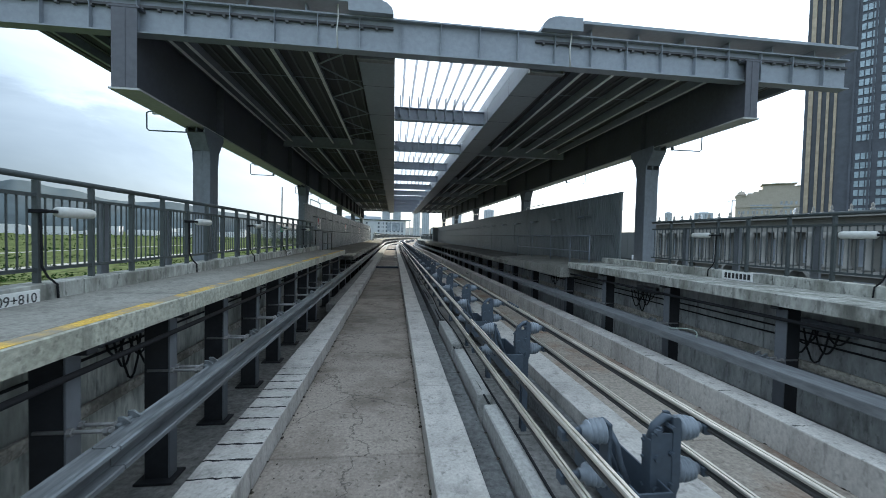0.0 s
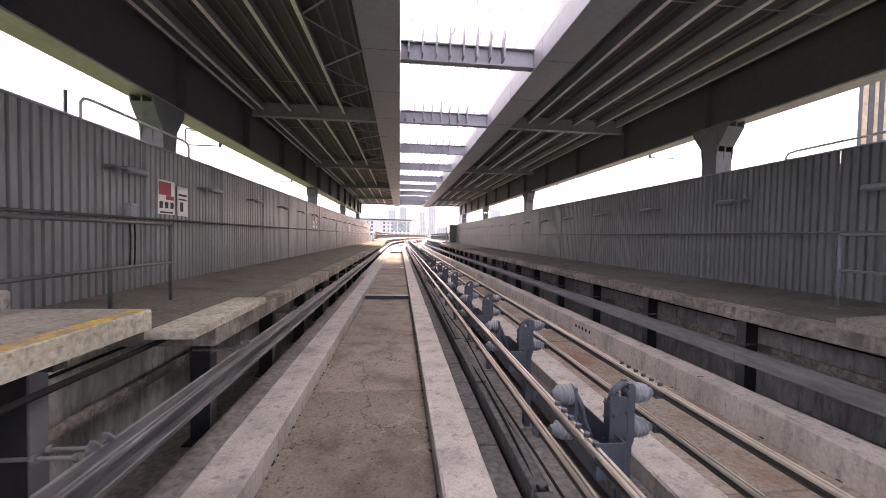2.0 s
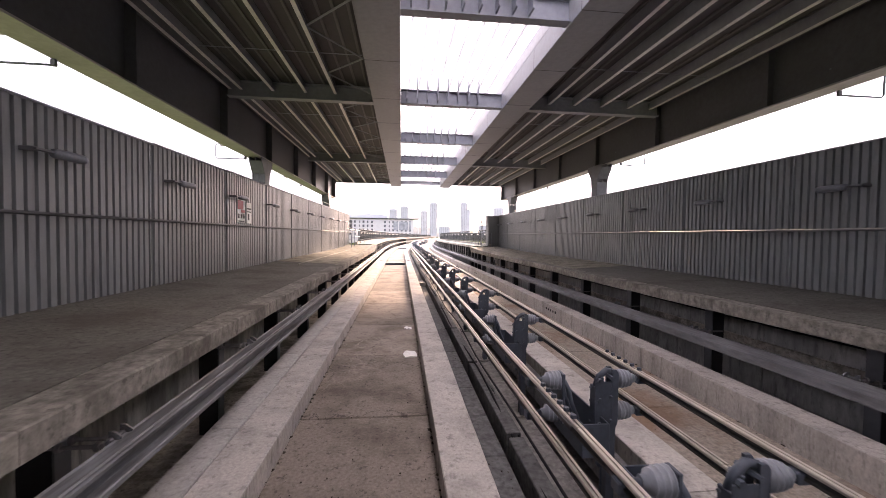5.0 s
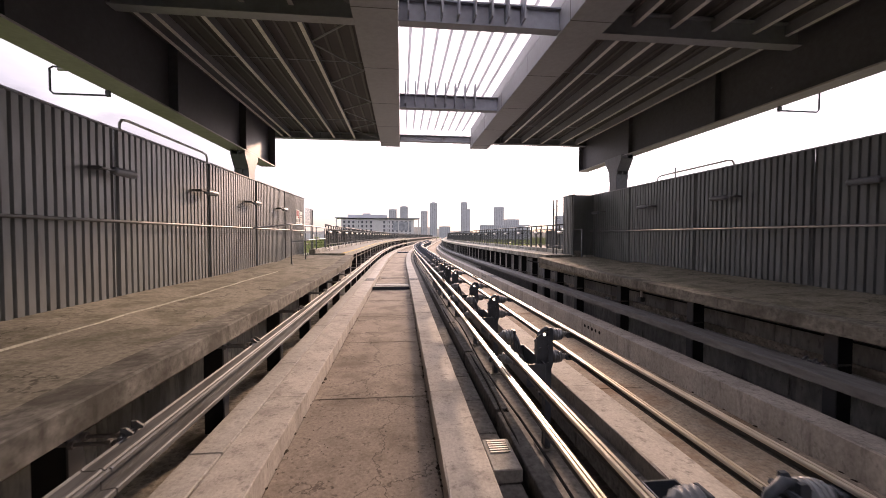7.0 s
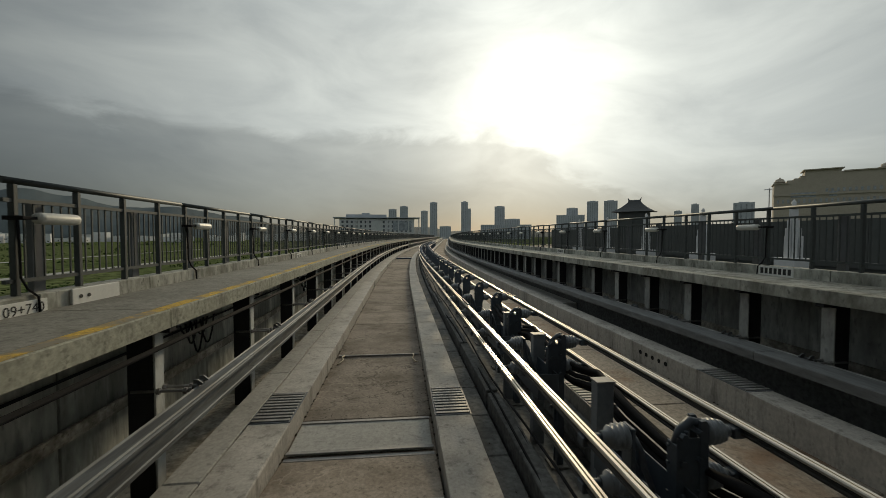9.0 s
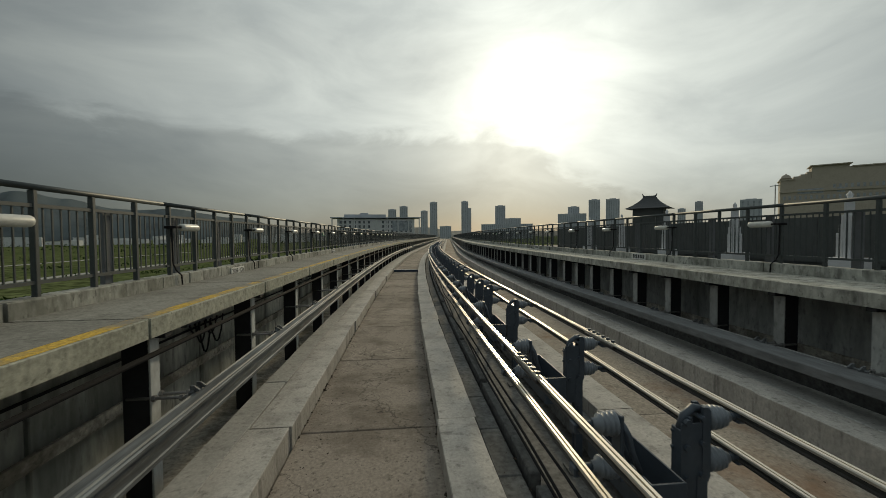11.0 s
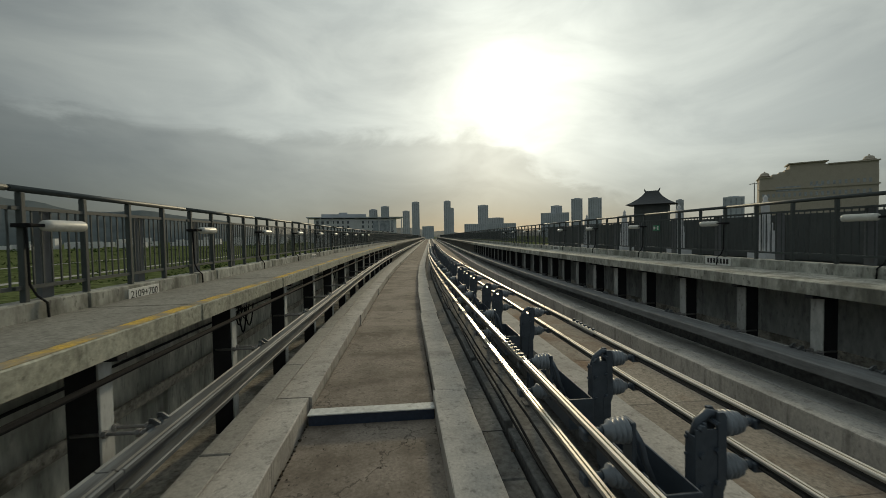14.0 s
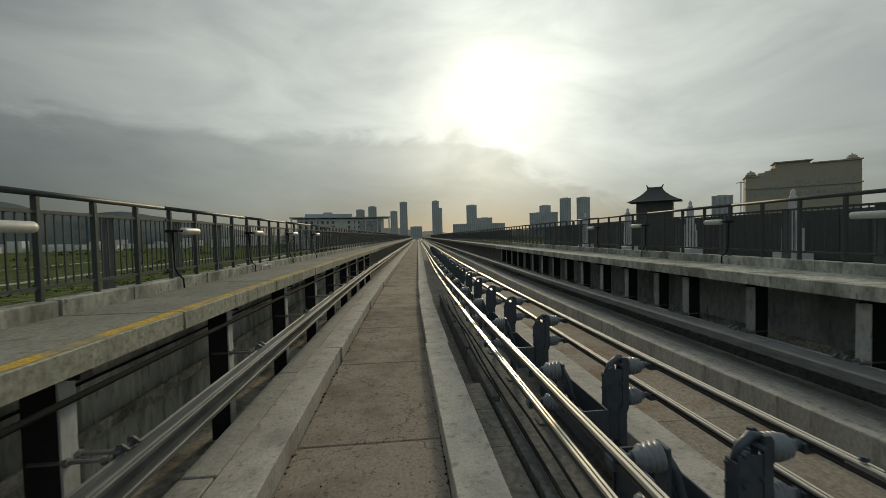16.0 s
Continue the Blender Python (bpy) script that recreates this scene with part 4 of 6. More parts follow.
for a, b in (BEAM_L, BEAM_R):  # seams of the beam cladding
    s = R0 + 2.0
    while s < R1:
        box(sheet, a - 0.003, b + 0.003, s - 0.008, s + 0.008, Z_BEAM - 0.003, Z_BEAM + 0.5)
        s += 2.65
for x in (BEAM_L[1] - 0.03, BEAM_R[0] + 0.005):
    box(steel, x, x + 0.025, R0 + 0.16, R1, 7.025, 7.40)
for lo, hi in ((EAVE_L, BEAM_L[1] - 0.04), (BEAM_R[0] + 0.04, EAVE_R)):
    box(sheet, lo, hi, R0 - 0.1, R1 + 0.3, 7.05, 7.10)
    x = lo + 0.2
    while x < hi - 0.1:  # ribs of the profiled sheet
        box(ribs, x - 0.03, x + 0.03, R0 - 0.1, R1 + 0.3, 7.008, 7.049)
        x += 0.33
for lo, hi in ((EAVE_L + 0.3, GIRD_L - 0.3), (GIRD_R + 0.3, EAVE_R - 0.3)):
    for k in range(3):
        x = lo + (hi - lo) * (k + 0.5) / 3
        box(steel, x - 0.04, x + 0.04, R0 + 0.1, R1 - 0.1, 6.82, 7.04)
# end girders
for s, sg in ((R0, -1), (R1, 1)):
    i_beam(steel, "x", s, Z_BEAM + (0.0 if sg < 0 else 0.2), 7.28 if sg < 0 else 7.0, EAVE_L, EAVE_R, 0.14, 0.035)
    x = EAVE_L + 0.3
    while x < EAVE_R:
        box(steel, x - 0.006, x + 0.006, s - 0.135, s + 0.135, Z_BEAM + (0.036 if sg < 0 else 0.236), (7.28 if sg < 0 else 7.0) - 0.036)
        x += 0.93
# ribbed skylight: trapezoid sheet with deep ribs
x = BEAM_L[1] + 0.02
zs = 7.36
pts = []
while x < 2.75:
    for q, h in ((0.0, 0), (0.22, 0), (0.25, -0.10), (0.275, -0.10), (0.305, 0)):
        pts.append((x + q, zs + h))
    x += 0.33
pts.append((BEAM_R[0], zs))
lo = [sky.verts.new((px, R0 + 0.15, pz)) for px, pz in pts]
hi = [sky.verts.new((px, R1, pz)) for px, pz in pts]
for i in range(len(pts) - 1):
    sky.faces.new((lo[i], lo[i + 1], hi[i + 1], hi[i]))
part("steelwork", steel, STEEL_PAINT, roof)
part("girder_webs", girder, GIRDER_SHADED, roof)
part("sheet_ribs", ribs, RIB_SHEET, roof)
part("girder_flanges", flange, FLANGE_LIT, roof)
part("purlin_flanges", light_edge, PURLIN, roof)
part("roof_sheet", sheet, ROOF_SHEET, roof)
part("skylight_transoms", blue, ASH, roof)
rib = bmesh.new()
x = BEAM_L[1] + 0.28
while x < 2.9:
    box(rib, x - 0.03, x + 0.03, R0 + 0.2, R1 - 0.1, 7.20, 7.25)
    x += 0.33
part("skylight_ribs", rib, SKY_RIB, roof)
part("skylight_sheet", sky, SKYLIGHT, roof, "bright translucent ribbed skylight sheet")

# upper roof edge over the front girder, with rounded skylight ends
bm = bmesh.new()
for a, b, rounded in ((EAVE_L, -0.1, 1), (3.4, EAVE_R, 0)):
    out = []
    if rounded:
        out = [(b - 1.0, 7.285), (b, 7.285)] + [(b - 0.45 + 0.45 * math.cos(q), 7.31 + 0.29 * math.sin(q)) for q in (0.0, 0.4, 0.8, 1.2, 1.57)] + [(b - 1.0, 7.6)]
    else:
        out = [(a + 1.0, 7.285), (a + 1.0, 7.6)] + [(a + 0.45 - 0.45 * math.cos(q), 7.31 + 0.29 * math.sin(q)) for q in (1.57, 1.2, 0.8, 0.4, 0.0)] + [(a, 7.285)]
    prism(bm, out, R0 - 0.3, R0 + 0.25)
    lo_, hi_ = (a, b - 1.01) if rounded else (a + 1.01, b)
    box(bm, lo_, hi_, R0 - 0.32, R0 + 0.6, 7.46, 7.53)
    x = lo_ + 0.3
    while x < hi_:
        box(bm, x - 0.02, x + 0.02, R0 - 0.1, R0 + 0.4, 7.285, 7.458)
        x += 1.25
tagged(part("trim_eaves", bm, STEEL_PAINT), "grey steel eaves trim with rounded ends above the end girder", "trim", kind="structure")

COLUMNS = (12.6, 25.4, 41.6, 55.3, 69.2)
for side, c in enumerate((GIRD_L, GIRD_R)):
    col = thing("roof_column", "tall grey steel column with flared head carrying the roof girder", "column", station(COLUMNS[0] + 0.3 * side, c - 0.25 * side), "roof columns")
    bm = bmesh.new()
    box(bm, -0.24, 0.24, -0.26, 0.26, GROUND_Z, 4.77, None, 0.012)
    part("shaft", bm, COLUMN_PAINT, col)
    bm = bmesh.new()
    hz = 0.0 if side else -0.25
    out = [(-0.262, 4.55 + hz), (0.262, 4.55 + hz), (0.30, 4.9 + hz), (0.62, 5.35 + hz), (0.62, 5.498 + hz), (-0.62, 5.498 + hz), (-0.62, 5.35 + hz), (-0.30, 4.9 + hz)]
    for x0_, x1_ in ((-0.243, -0.21), (0.21, 0.243), (-0.02, 0.02)):
        a = [bm.verts.new((x0_, y, z)) for y, z in out]
        b = [bm.verts.new((x1_, y, z)) for y, z in out]
        for i in range(len(out)):
            j = (i + 1) % len(out)
            bm.faces.new((a[i], a[j], b[j], b[i]))
        bm.faces.new(a[::-1])
        bm.faces.new(b)
    part("head", bm, COLUMN_PAINT, col)
    bm = bmesh.new()
    for y in (-1, 1):
        v = [bm.verts.new((x, y * yy, z)) for yy, z in ((0.30, 4.9 + hz), (0.62, 5.35 + hz)) for x in (-0.24, 0.24)]
        bm.faces.new((v[0], v[1], v[3], v[2]))
    part("flange", bm, COLUMN_PAINT, col)
    for s in COLUMNS[1:]:
        copy_thing(col, station(s + 0.3 * side, c - 0.25 * side))


# ledge at the far walkway's foot; its black side puts in shade below the rail
duct = thing("cable_duct", "blackened concrete cable duct with lids along the far walkway posts", "cable duct", kind="structure")
me = box_mesh("lid", CONC_SHADE, mirror(-2.29), mirror(-2.47), 0.006, 1.994, 0.44, 0.52, 0.012)
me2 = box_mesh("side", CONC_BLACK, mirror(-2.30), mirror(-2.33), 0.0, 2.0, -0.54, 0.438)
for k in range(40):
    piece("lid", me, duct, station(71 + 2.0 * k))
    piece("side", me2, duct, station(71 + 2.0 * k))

# ---- conductor rails between the tracks ----
RAIL_D = 0.52


def widening(s):
    """The far pair of rails stands further and further off towards the curve."""
    return float(np.interp(s, (8, 76, 90), (0.0, 0.03, 0.17)))


for sg in (-1, 1):
    for z, nm in ((1.03, "upper"), (0.73, "lower")):
        d = MID + sg * RAIL_D
        rail = thing("conductor_rail", "bright metal conductor rail on grey insulators between the tracks", "conductor rail", group="conductor rails")
        s = S_FIRST
        while s < S_LAST:
            e = min(S_LAST, s + (11.8 if s < 150 else 120))
            off = widening if sg > 0 else None
            bm = bmesh.new()
            sweep(bm, [(d - 0.03, z - 0.002), (d + 0.03, z - 0.002), (d + 0.03, z + 0.012), (d + 0.025, z + 0.02), (d + 0.006, z + 0.02), (d + 0.003, z + 0.003),
                       (d - 0.003, z + 0.003), (d - 0.006, z + 0.02), (d - 0.025, z + 0.02), (d - 0.03, z + 0.012)], s, e - 0.008, shift=off)
            part("running_face", bm, CONDUCTOR, rail)
            bm = bmesh.new()
            sweep(bm, [(d - 0.010, z - 0.004), (d - 0.010, z - 0.034), (d - 0.022, z - 0.04), (d - 0.022, z - 0.052), (d + 0.022, z - 0.052), (d + 0.022, z - 0.04), (d + 0.010, z - 0.034), (d + 0.010, z - 0.004)], s, e - 0.008, shift=off)
            part("body", bm, CONDUCTOR_DARK, rail)
            s = e


def rail_support(s, PX, far):
    """A support at chainage s; PX: the post's offset from the middle, far: that of the far rails."""
    support = thing("rail_support", "blue-grey cast support post with ribbed insulators on both sides", "support", station(s, MID), "rail supports")
    for y in (-0.05, 0.05):
        bm = bmesh.new()
        prism(bm, [(PX - 0.03, -0.54), (PX + 0.05, -0.54), (PX + 0.05, 0.55), (PX + 0.07, 0.60), (PX + 0.07, 1.06), (PX + 0.05, 1.09), (PX + 0.01, 1.09), (PX + 0.01, 0.64), (PX - 0.03, 0.60)], y - 0.012, y + 0.012)
        part("post_plate", bm, CASTING, support)
    bm = bmesh.new()
    box(bm, PX - 0.02, PX + 0.03, -0.037, 0.037, -0.54, 0.5, None, 0.004)
    for x_, top_ in ((PX - 0.075, 1.02), (PX - 0.135, 0.93)):
        box(bm, x_ - 0.012, x_ + 0.012, -0.05, 0.05, 0.36, top_, None, 0.004)
    for z in (0.58, 0.78, 0.9):
        tube(bm, (PX - 0.16, 0.03, z), (PX + 0.09, 0.03, z), 0.012, 6)
    for z in (0.25, 0.62, 0.84, 1.02):
        tube(bm, (PX, -0.085, z), (PX, 0.085, z), 0.018, 6)
        tube(bm, (PX - 0.105, -0.075, z - 0.03), (PX - 0.105, -0.045, z - 0.03), 0.024, 6)
    box(bm, PX - 0.15, PX + 0.012, -0.056, -0.046, 0.30, 0.98, None, 0.003)
    bent_tube(bm, [(PX - 0.12, 0.0, 0.92), (PX - 0.09, 0.0, 1.01), (PX - 0.02, 0.0, 1.07), (PX + 0.05, 0.0, 1.05)], 0.03, 8)
    part("core", bm, CASTING, support)
    bm = bmesh.new()
    box(bm, -0.10, 0.14, -0.20, -0.185, 0.36, 0.66, None, 0.003)
    box(bm, -0.10, 0.14, 0.675, 0.69, 0.36, 0.66, None, 0.003)
    box(bm, -0.11, -0.095, -0.20, 0.69, 0.36, 0.66, None, 0.003)
    box(bm, 0.125, 0.14, -0.184, 0.674, 0.36, 0.66, None, 0.003)
    box(bm, -0.094, 0.124, -0.184, 0.674, 0.36, 0.375, None, 0.003)
    part("cradle", bm, CASTING, support, "open-topped dark steel box")
    bm = bmesh.new()
    for y in (-0.07, 0.07):
        bent_tube(bm, [(-0.10, y, 0.66), (-0.16, y, 0.80), (-0.19, y, 0.93), (-0.22, y * 0.5, 1.0)], 0.02, 6)
    box(bm, -0.245, -0.215, -0.06, 0.06, 0.60, 1.06, None, 0.006)
    part("yoke", bm, CASTING, support)
    bm = bmesh.new()
    box(bm, PX - 0.12, PX + 0.12, -0.12, 0.12, -0.549, -0.52, None, 0.004)
    part("base_plate", bm, CONC_DARK, support)
    ins_profile = [(0.045, 0.0), (0.05, 0.01), (0.086, 0.018), (0.086, 0.03), (0.055, 0.04), (0.086, 0.052), (0.086, 0.064), (0.055, 0.074), (0.082, 0.086), (0.082, 0.098),
           (0.05, 0.108), (0.074, 0.12), (0.072, 0.132), (0.045, 0.142), (0.04, 0.18)]
    for sg in (-1, 1):
        for z in (0.99, 0.69):
            x = -RAIL_D if sg < 0 else far
            bm = bmesh.new()
            lathe(bm, ins_profile, 12, Matrix.Translation((-0.24 if sg < 0 else PX + 0.07, 0, z)) @ Matrix.Rotation(sg * math.pi / 2, 4, "Y"))
            ins = part("insulator", bm, PORCELAIN, support, "ribbed grey insulator")
            bm = bmesh.new()
            tube(bm, (-0.41 if sg < 0 else PX + 0.24, 0, z), (x, 0, z), 0.028, 8)
            box(bm, x - 0.045, x + 0.045, -0.045, 0.045, z - 0.045, z + 0.025, None, 0.008)
            part("clip", bm, CASTING, ins)
    return support


at = [-0.3, 2.52, 5.55, 7.72, 10.06, 13.1, 16.0, 18.65, 21.2, 23.75, 26.1, 28.9, 31.55, 33.85, 37.2, 39.05, 40.7, 42.2, 44.8, 47.6, 50.4, 53.2, 56.0, 59.3, 62.2, 64.4, 68.0, 70.1, 72.15, 74.4, 76.2]
support = rail_support(-3.2, 0.22, RAIL_D + 0.01)
for s in at:
    copy_thing(support, station(s, MID))
at = [79.9 + 1.95 * k for k in range(6)] + [92.4, 94.7, 95.9, 97.5, 99.85, 101.4, 103.2, 104.75, 106.6, 108.9, 110.65, 112.1, 114.6, 116.8, 118.0, 120.1, 121.6, 123.3, 125.7, 127.2]
at += [129.3 + 1.8 * k for k in range(25)]
support = rail_support(78.0, 0.35, RAIL_D + 0.17)
for s in at:
    copy_thing(support, station(s, MID))

# bolted joints in the conductor rails
joint = thing("rail_joint", "bolted splice plate on a conductor rail", "splice plate", station(6.2, MID - RAIL_D, 1.03), "rail joints")
bm = bmesh.new()
box(bm, -0.045, 0.045, -0.35, 0.35, -0.035, 0.0, None, 0.004)
part("plate", bm, CONDUCTOR_DARK, joint)
for k in range(6):
    bm = bmesh.new()
    tube(bm, (0.0, -0.29 + 0.116 * k, 0.03), (0.0, -0.29 + 0.116 * k, 0.055), 0.022, 6)
    part("bolt", bm, CASTING, joint)
for k in range(0, 12):
    for sg in (-1, 1):
        if k or sg > 0:
            copy_thing(joint, station(6.2 + 11.8 * k + (0.9 if sg > 0 else 0), MID + sg * RAIL_D + (widening(6.2 + 11.8 * k) if sg > 0 else 0.0), 1.03))

# ---- railings ----
def railing_panel(f, side):
    """Three metres of railing, standing on the kerb."""
    r = thing("railing", "grey steel railing with thin balusters on a concrete kerb", "railing", station(0), "railings")
    x = f(-3.64)
    L = 2.96 if side == 0 else 3.05
    bm = bmesh.new()
    tube(bm, (x, 0, 2.82), (x, L, 2.82), 0.032, 8)
    part("top_rail", bm, GALV_RAIL, r)
    for z in (2.635, 1.87):
        bm = bmesh.new()
        box(bm, x - 0.02, x + 0.02, 0, L, z - 0.018, z + 0.018)
        part("rail", bm, GALV_RAIL, r)
    pm = box_mesh("post", GALV_RAIL, x - 0.03, x + 0.03, -0.025, 0.025, 1.725, 2.79, 0.006)
    for k in range(4):
        piece("post", pm, r, Matrix.Translation((0, 0.11 + 0.74 * k, 0)))
    bmn = box_mesh("baluster", GALV_RAIL, x - 0.007, x + 0.007, -0.007, 0.007, 1.885, 2.62)
    for k in range(4):
        for j in range(1, 7):
            piece("baluster", bmn, r, Matrix.Translation((0, 0.11 + 0.74 * k + 0.1057 * j, 0)))
    st = box_mesh("stanchion", STEEL_DARK, f(-3.74) - 0.03, f(-3.74) + 0.03, -0.07, 0.07, 1.72, 2.64, 0.004)
    for y in (0.45, 1.93):
        piece("stanchion", st, r, Matrix.Translation((0, y, 0)))
    return r


def railing_light(f):
    sg = 1 if f(0) == 0 else -1
    lamp = thing("bulkhead_lamp", "white tubular lamp on a railing post with black cable", "lamp", station(0), "railing lamps")
    x = f(-3.50)
    bm = bmesh.new()
    lathe(bm, [(0.03, 0.0), (0.055, 0.02), (0.06, 0.06), (0.06, 0.44), (0.055, 0.48), (0.03, 0.5)], 10, Matrix.Translation((x, 0.12, 2.47)) @ Matrix.Rotation(-math.pi / 2, 4, "X"))
    part("diffuser", bm, LAMP_WHITE, lamp)
    bm = bmesh.new()
    box(bm, min(x, f(-3.66)), max(x, f(-3.66)), -0.03, 0.03, 2.45, 2.49, None, 0.004)
    box(bm, x - 0.02, x + 0.02, -0.03, 0.14, 2.455, 2.485, None, 0.004)
    part("bracket", bm, CABLE, lamp)
    bm = bmesh.new()
    bent_tube(bm, [(f(-3.6), 0.06, 2.46), (f(-3.59), 0.055, 2.2), (f(-3.59), 0.06, 1.9), (f(-3.56), 0.09, 1.79), (f(-3.51), 0.14, 1.71), (f(-3.505), 0.15, 1.5)], 0.012)
    part("cable", bm, CABLE, lamp)
    return lamp


for side, spans in enumerate((((-5.2, 18.9), (73.77, 165)), ((-5.2, 12.4), (70.46, 165)))):
    f = (lambda d: d) if side == 0 else mirror
    proto, lamp = None, None
    for s0, s1 in spans:
        s = s0
        while s + 2.9 < s1:
            if proto is None:
                proto, lamp = railing_panel(f, side), railing_light(f)
                proto.matrix_basis, lamp.matrix_basis = station(s), station(s + (0.79 if s < 30 else 0.05))
            elif s < 140:
                copy_thing(proto, station(s))
                copy_thing(lamp, station(s + (0.79 if s < 30 else 0.05)))
            s += 2.96 if side == 0 else 3.05
    # the far railing, too small to tell apart
    bm = bmesh.new()
    x = f(-3.64)
    sweep(bm, rect(x - 0.03, x + 0.03, 2.79, 2.85), 140, S_LAST)
    sweep(bm, rect(x - 0.02, x + 0.02, 2.6, 2.65), 140, S_LAST)
    sweep(bm, rect(x - 0.02, x + 0.02, 1.88, 1.92), 140, S_LAST)
    s = 140.0
    while s < 330:
        box(bm, x - 0.03, x + 0.03, -0.03, 0.03, 1.7, 2.79, station(s))
        if s < 220:
            for j in range(1, 7):
                box(bm, x - 0.009, x + 0.009, -0.009, 0.009, 1.91, 2.62, station(s + 0.1057 * j))
        s += 0.74
    tagged(part("far_railing", bm, GALV_RAIL), "long grey steel railing running into the distance", "railing", kind="stuff")

# wall lamps
for side, (s0, s1) in enumerate(((22.0, 70), (15.05, 70))):
    f = (lambda d: d) if side == 0 else mirror
    lamp = thing("wall_lamp", "grey tubular lamp on a black arm fixed to the corrugated wall", "lamp", station(s0), "wall lamps")
    x = f(-4.15)
    bm = bmesh.new()
    lathe(bm, [(0.03, 0.0), (0.055, 0.02), (0.06, 0.06), (0.06, 0.44), (0.055, 0.48), (0.03, 0.5)], 10, Matrix.Translation((x, 0, 3.23)) @ Matrix.Rotation(-math.pi / 2, 4, "X"))
    part("diffuser", bm, PORCELAIN, lamp)
    bm = bmesh.new()
    box(bm, x - 0.03, x + 0.03, -0.24, 0.02, 3.22, 3.25, None, 0.004)
    box(bm, min(x, f(-4.31)), max(x, f(-4.31)), -0.24, -0.18, 3.21, 3.26, None, 0.004)
    part("arm", bm, STEEL_DARK, lamp)
    s = s0 + 2.7
    while s < s1:
        copy_thing(lamp, station(s))
        s += 2.75 if side == 0 else 3.0


# ---- distance ----
HUB = Vector((0, 69.75, 0))


def bearing(u):
    return radians(6.05) + math.atan((u - 784) / 697.4)


def far_place(u, dist):
    b = bearing(u)
    return HUB.x + dist * math.sin(b), HUB.y + dist * math.cos(b), b


def far_height(u, y, dist):
    return 2.3 + (418 - y) / 697.4 * dist * math.cos(bearing(u) - radians(6.05))


def tower(u0, u1, ytop, dist, shoulder=0.0):
    """A hazy block on the skyline; shoulder: height share of a lower wing."""
    um = (u0 + u1) / 2
    x, y, b = far_place(um, dist)
    w = (bearing(u1) - bearing(u0)) * dist
    h = far_height(um, ytop, dist) - GROUND_Z
    t = thing("tower_block", "hazy grey high-rise tower block on the skyline", "building", pose(x, y, GROUND_Z, 0, 0, -math.degrees(b)), "skyline")
    bm = bmesh.new()
    box(bm, -w / 2, w / 2, 0, w * 0.8, 0, h)
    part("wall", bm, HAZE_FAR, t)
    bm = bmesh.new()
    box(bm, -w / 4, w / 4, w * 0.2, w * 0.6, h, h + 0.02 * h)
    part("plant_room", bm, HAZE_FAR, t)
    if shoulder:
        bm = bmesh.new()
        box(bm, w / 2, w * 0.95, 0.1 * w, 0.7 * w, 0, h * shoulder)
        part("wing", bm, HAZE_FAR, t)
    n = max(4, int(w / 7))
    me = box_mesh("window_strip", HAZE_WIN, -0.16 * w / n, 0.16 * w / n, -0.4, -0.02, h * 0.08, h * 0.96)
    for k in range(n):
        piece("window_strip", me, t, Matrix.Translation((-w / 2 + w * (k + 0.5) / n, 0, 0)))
    return t


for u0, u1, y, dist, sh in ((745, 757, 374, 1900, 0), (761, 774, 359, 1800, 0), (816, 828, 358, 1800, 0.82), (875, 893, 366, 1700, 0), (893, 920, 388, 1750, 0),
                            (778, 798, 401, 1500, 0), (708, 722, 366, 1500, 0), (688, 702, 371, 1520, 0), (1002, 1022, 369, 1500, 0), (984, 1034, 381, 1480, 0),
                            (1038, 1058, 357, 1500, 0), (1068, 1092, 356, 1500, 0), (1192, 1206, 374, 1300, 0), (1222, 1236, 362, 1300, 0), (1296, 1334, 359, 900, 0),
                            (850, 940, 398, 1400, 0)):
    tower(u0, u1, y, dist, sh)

# white three-storey building with a long flat canopy
x, y, b = far_place(668, 520)
bld = thing("office_building", "long white office building with dark windows and a roof frame", "building", pose(x, y, GROUND_Z, 0, 0, -math.degrees(b)))
H1 = far_height(668, 388, 520) - GROUND_Z
bm = bmesh.new()
box(bm, -48, 48, 0, 30, 0, H1)
part("wall", bm, WHITE_WALL, bld)
bm = bmesh.new()
box(bm, -56, 56, -3, 33, H1 + 1.2, H1 + 2.2)
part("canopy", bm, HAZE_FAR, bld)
bm = bmesh.new()
box(bm, -40, 12, 6, 24, H1 + 2.2, H1 + 6.0)
box(bm, -20, -10, 8, 20, H1 + 6.0, H1 + 8.0)
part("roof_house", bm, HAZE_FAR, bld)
me = box_mesh("window", OFFICE_WIN, -1.3, 1.3, -0.3, 0.05, -1.6, 1.6)
for r in range(4):
    for k in range(16):
        if not (6 < k < 9):
            piece("window", me, bld, Matrix.Translation((-44 + k * 5.8, 0, H1 - 4 - r * 5.5)))
me = box_mesh("pillar", WHITE_WALL, -0.6, 0.6, -2.4, -1.2, 0, H1 + 1.2)
for k in range(9):
    piece("pillar", me, bld, Matrix.Translation((-54 + k * 13.5, 0, 0)))
bm = bmesh.new()
box(bm, 20, 44, -0.4, 0.02, H1 - 15, H1 - 3)
part("curtain_wall", bm, HAZE_WIN, bld)

# low dark hall with a curved hipped tile roof
x, y, b = far_place(1122, 275)
hall = thing("pavilion", "dark pavilion with a curved hipped tile roof and ridge ornaments", "pavilion", pose(x, y, GROUND_Z, 0, 0, -math.degrees(b) - 12))
zt, ze = far_height(1132, 353, 275) - GROUND_Z, far_height(1132, 374, 275) - GROUND_Z
bm = bmesh.new()
box(bm, -8, 8, -5.5, 5.5, 0, ze)
part("wall", bm, PODIUM, hall)
bm = bmesh.new()
prev = None
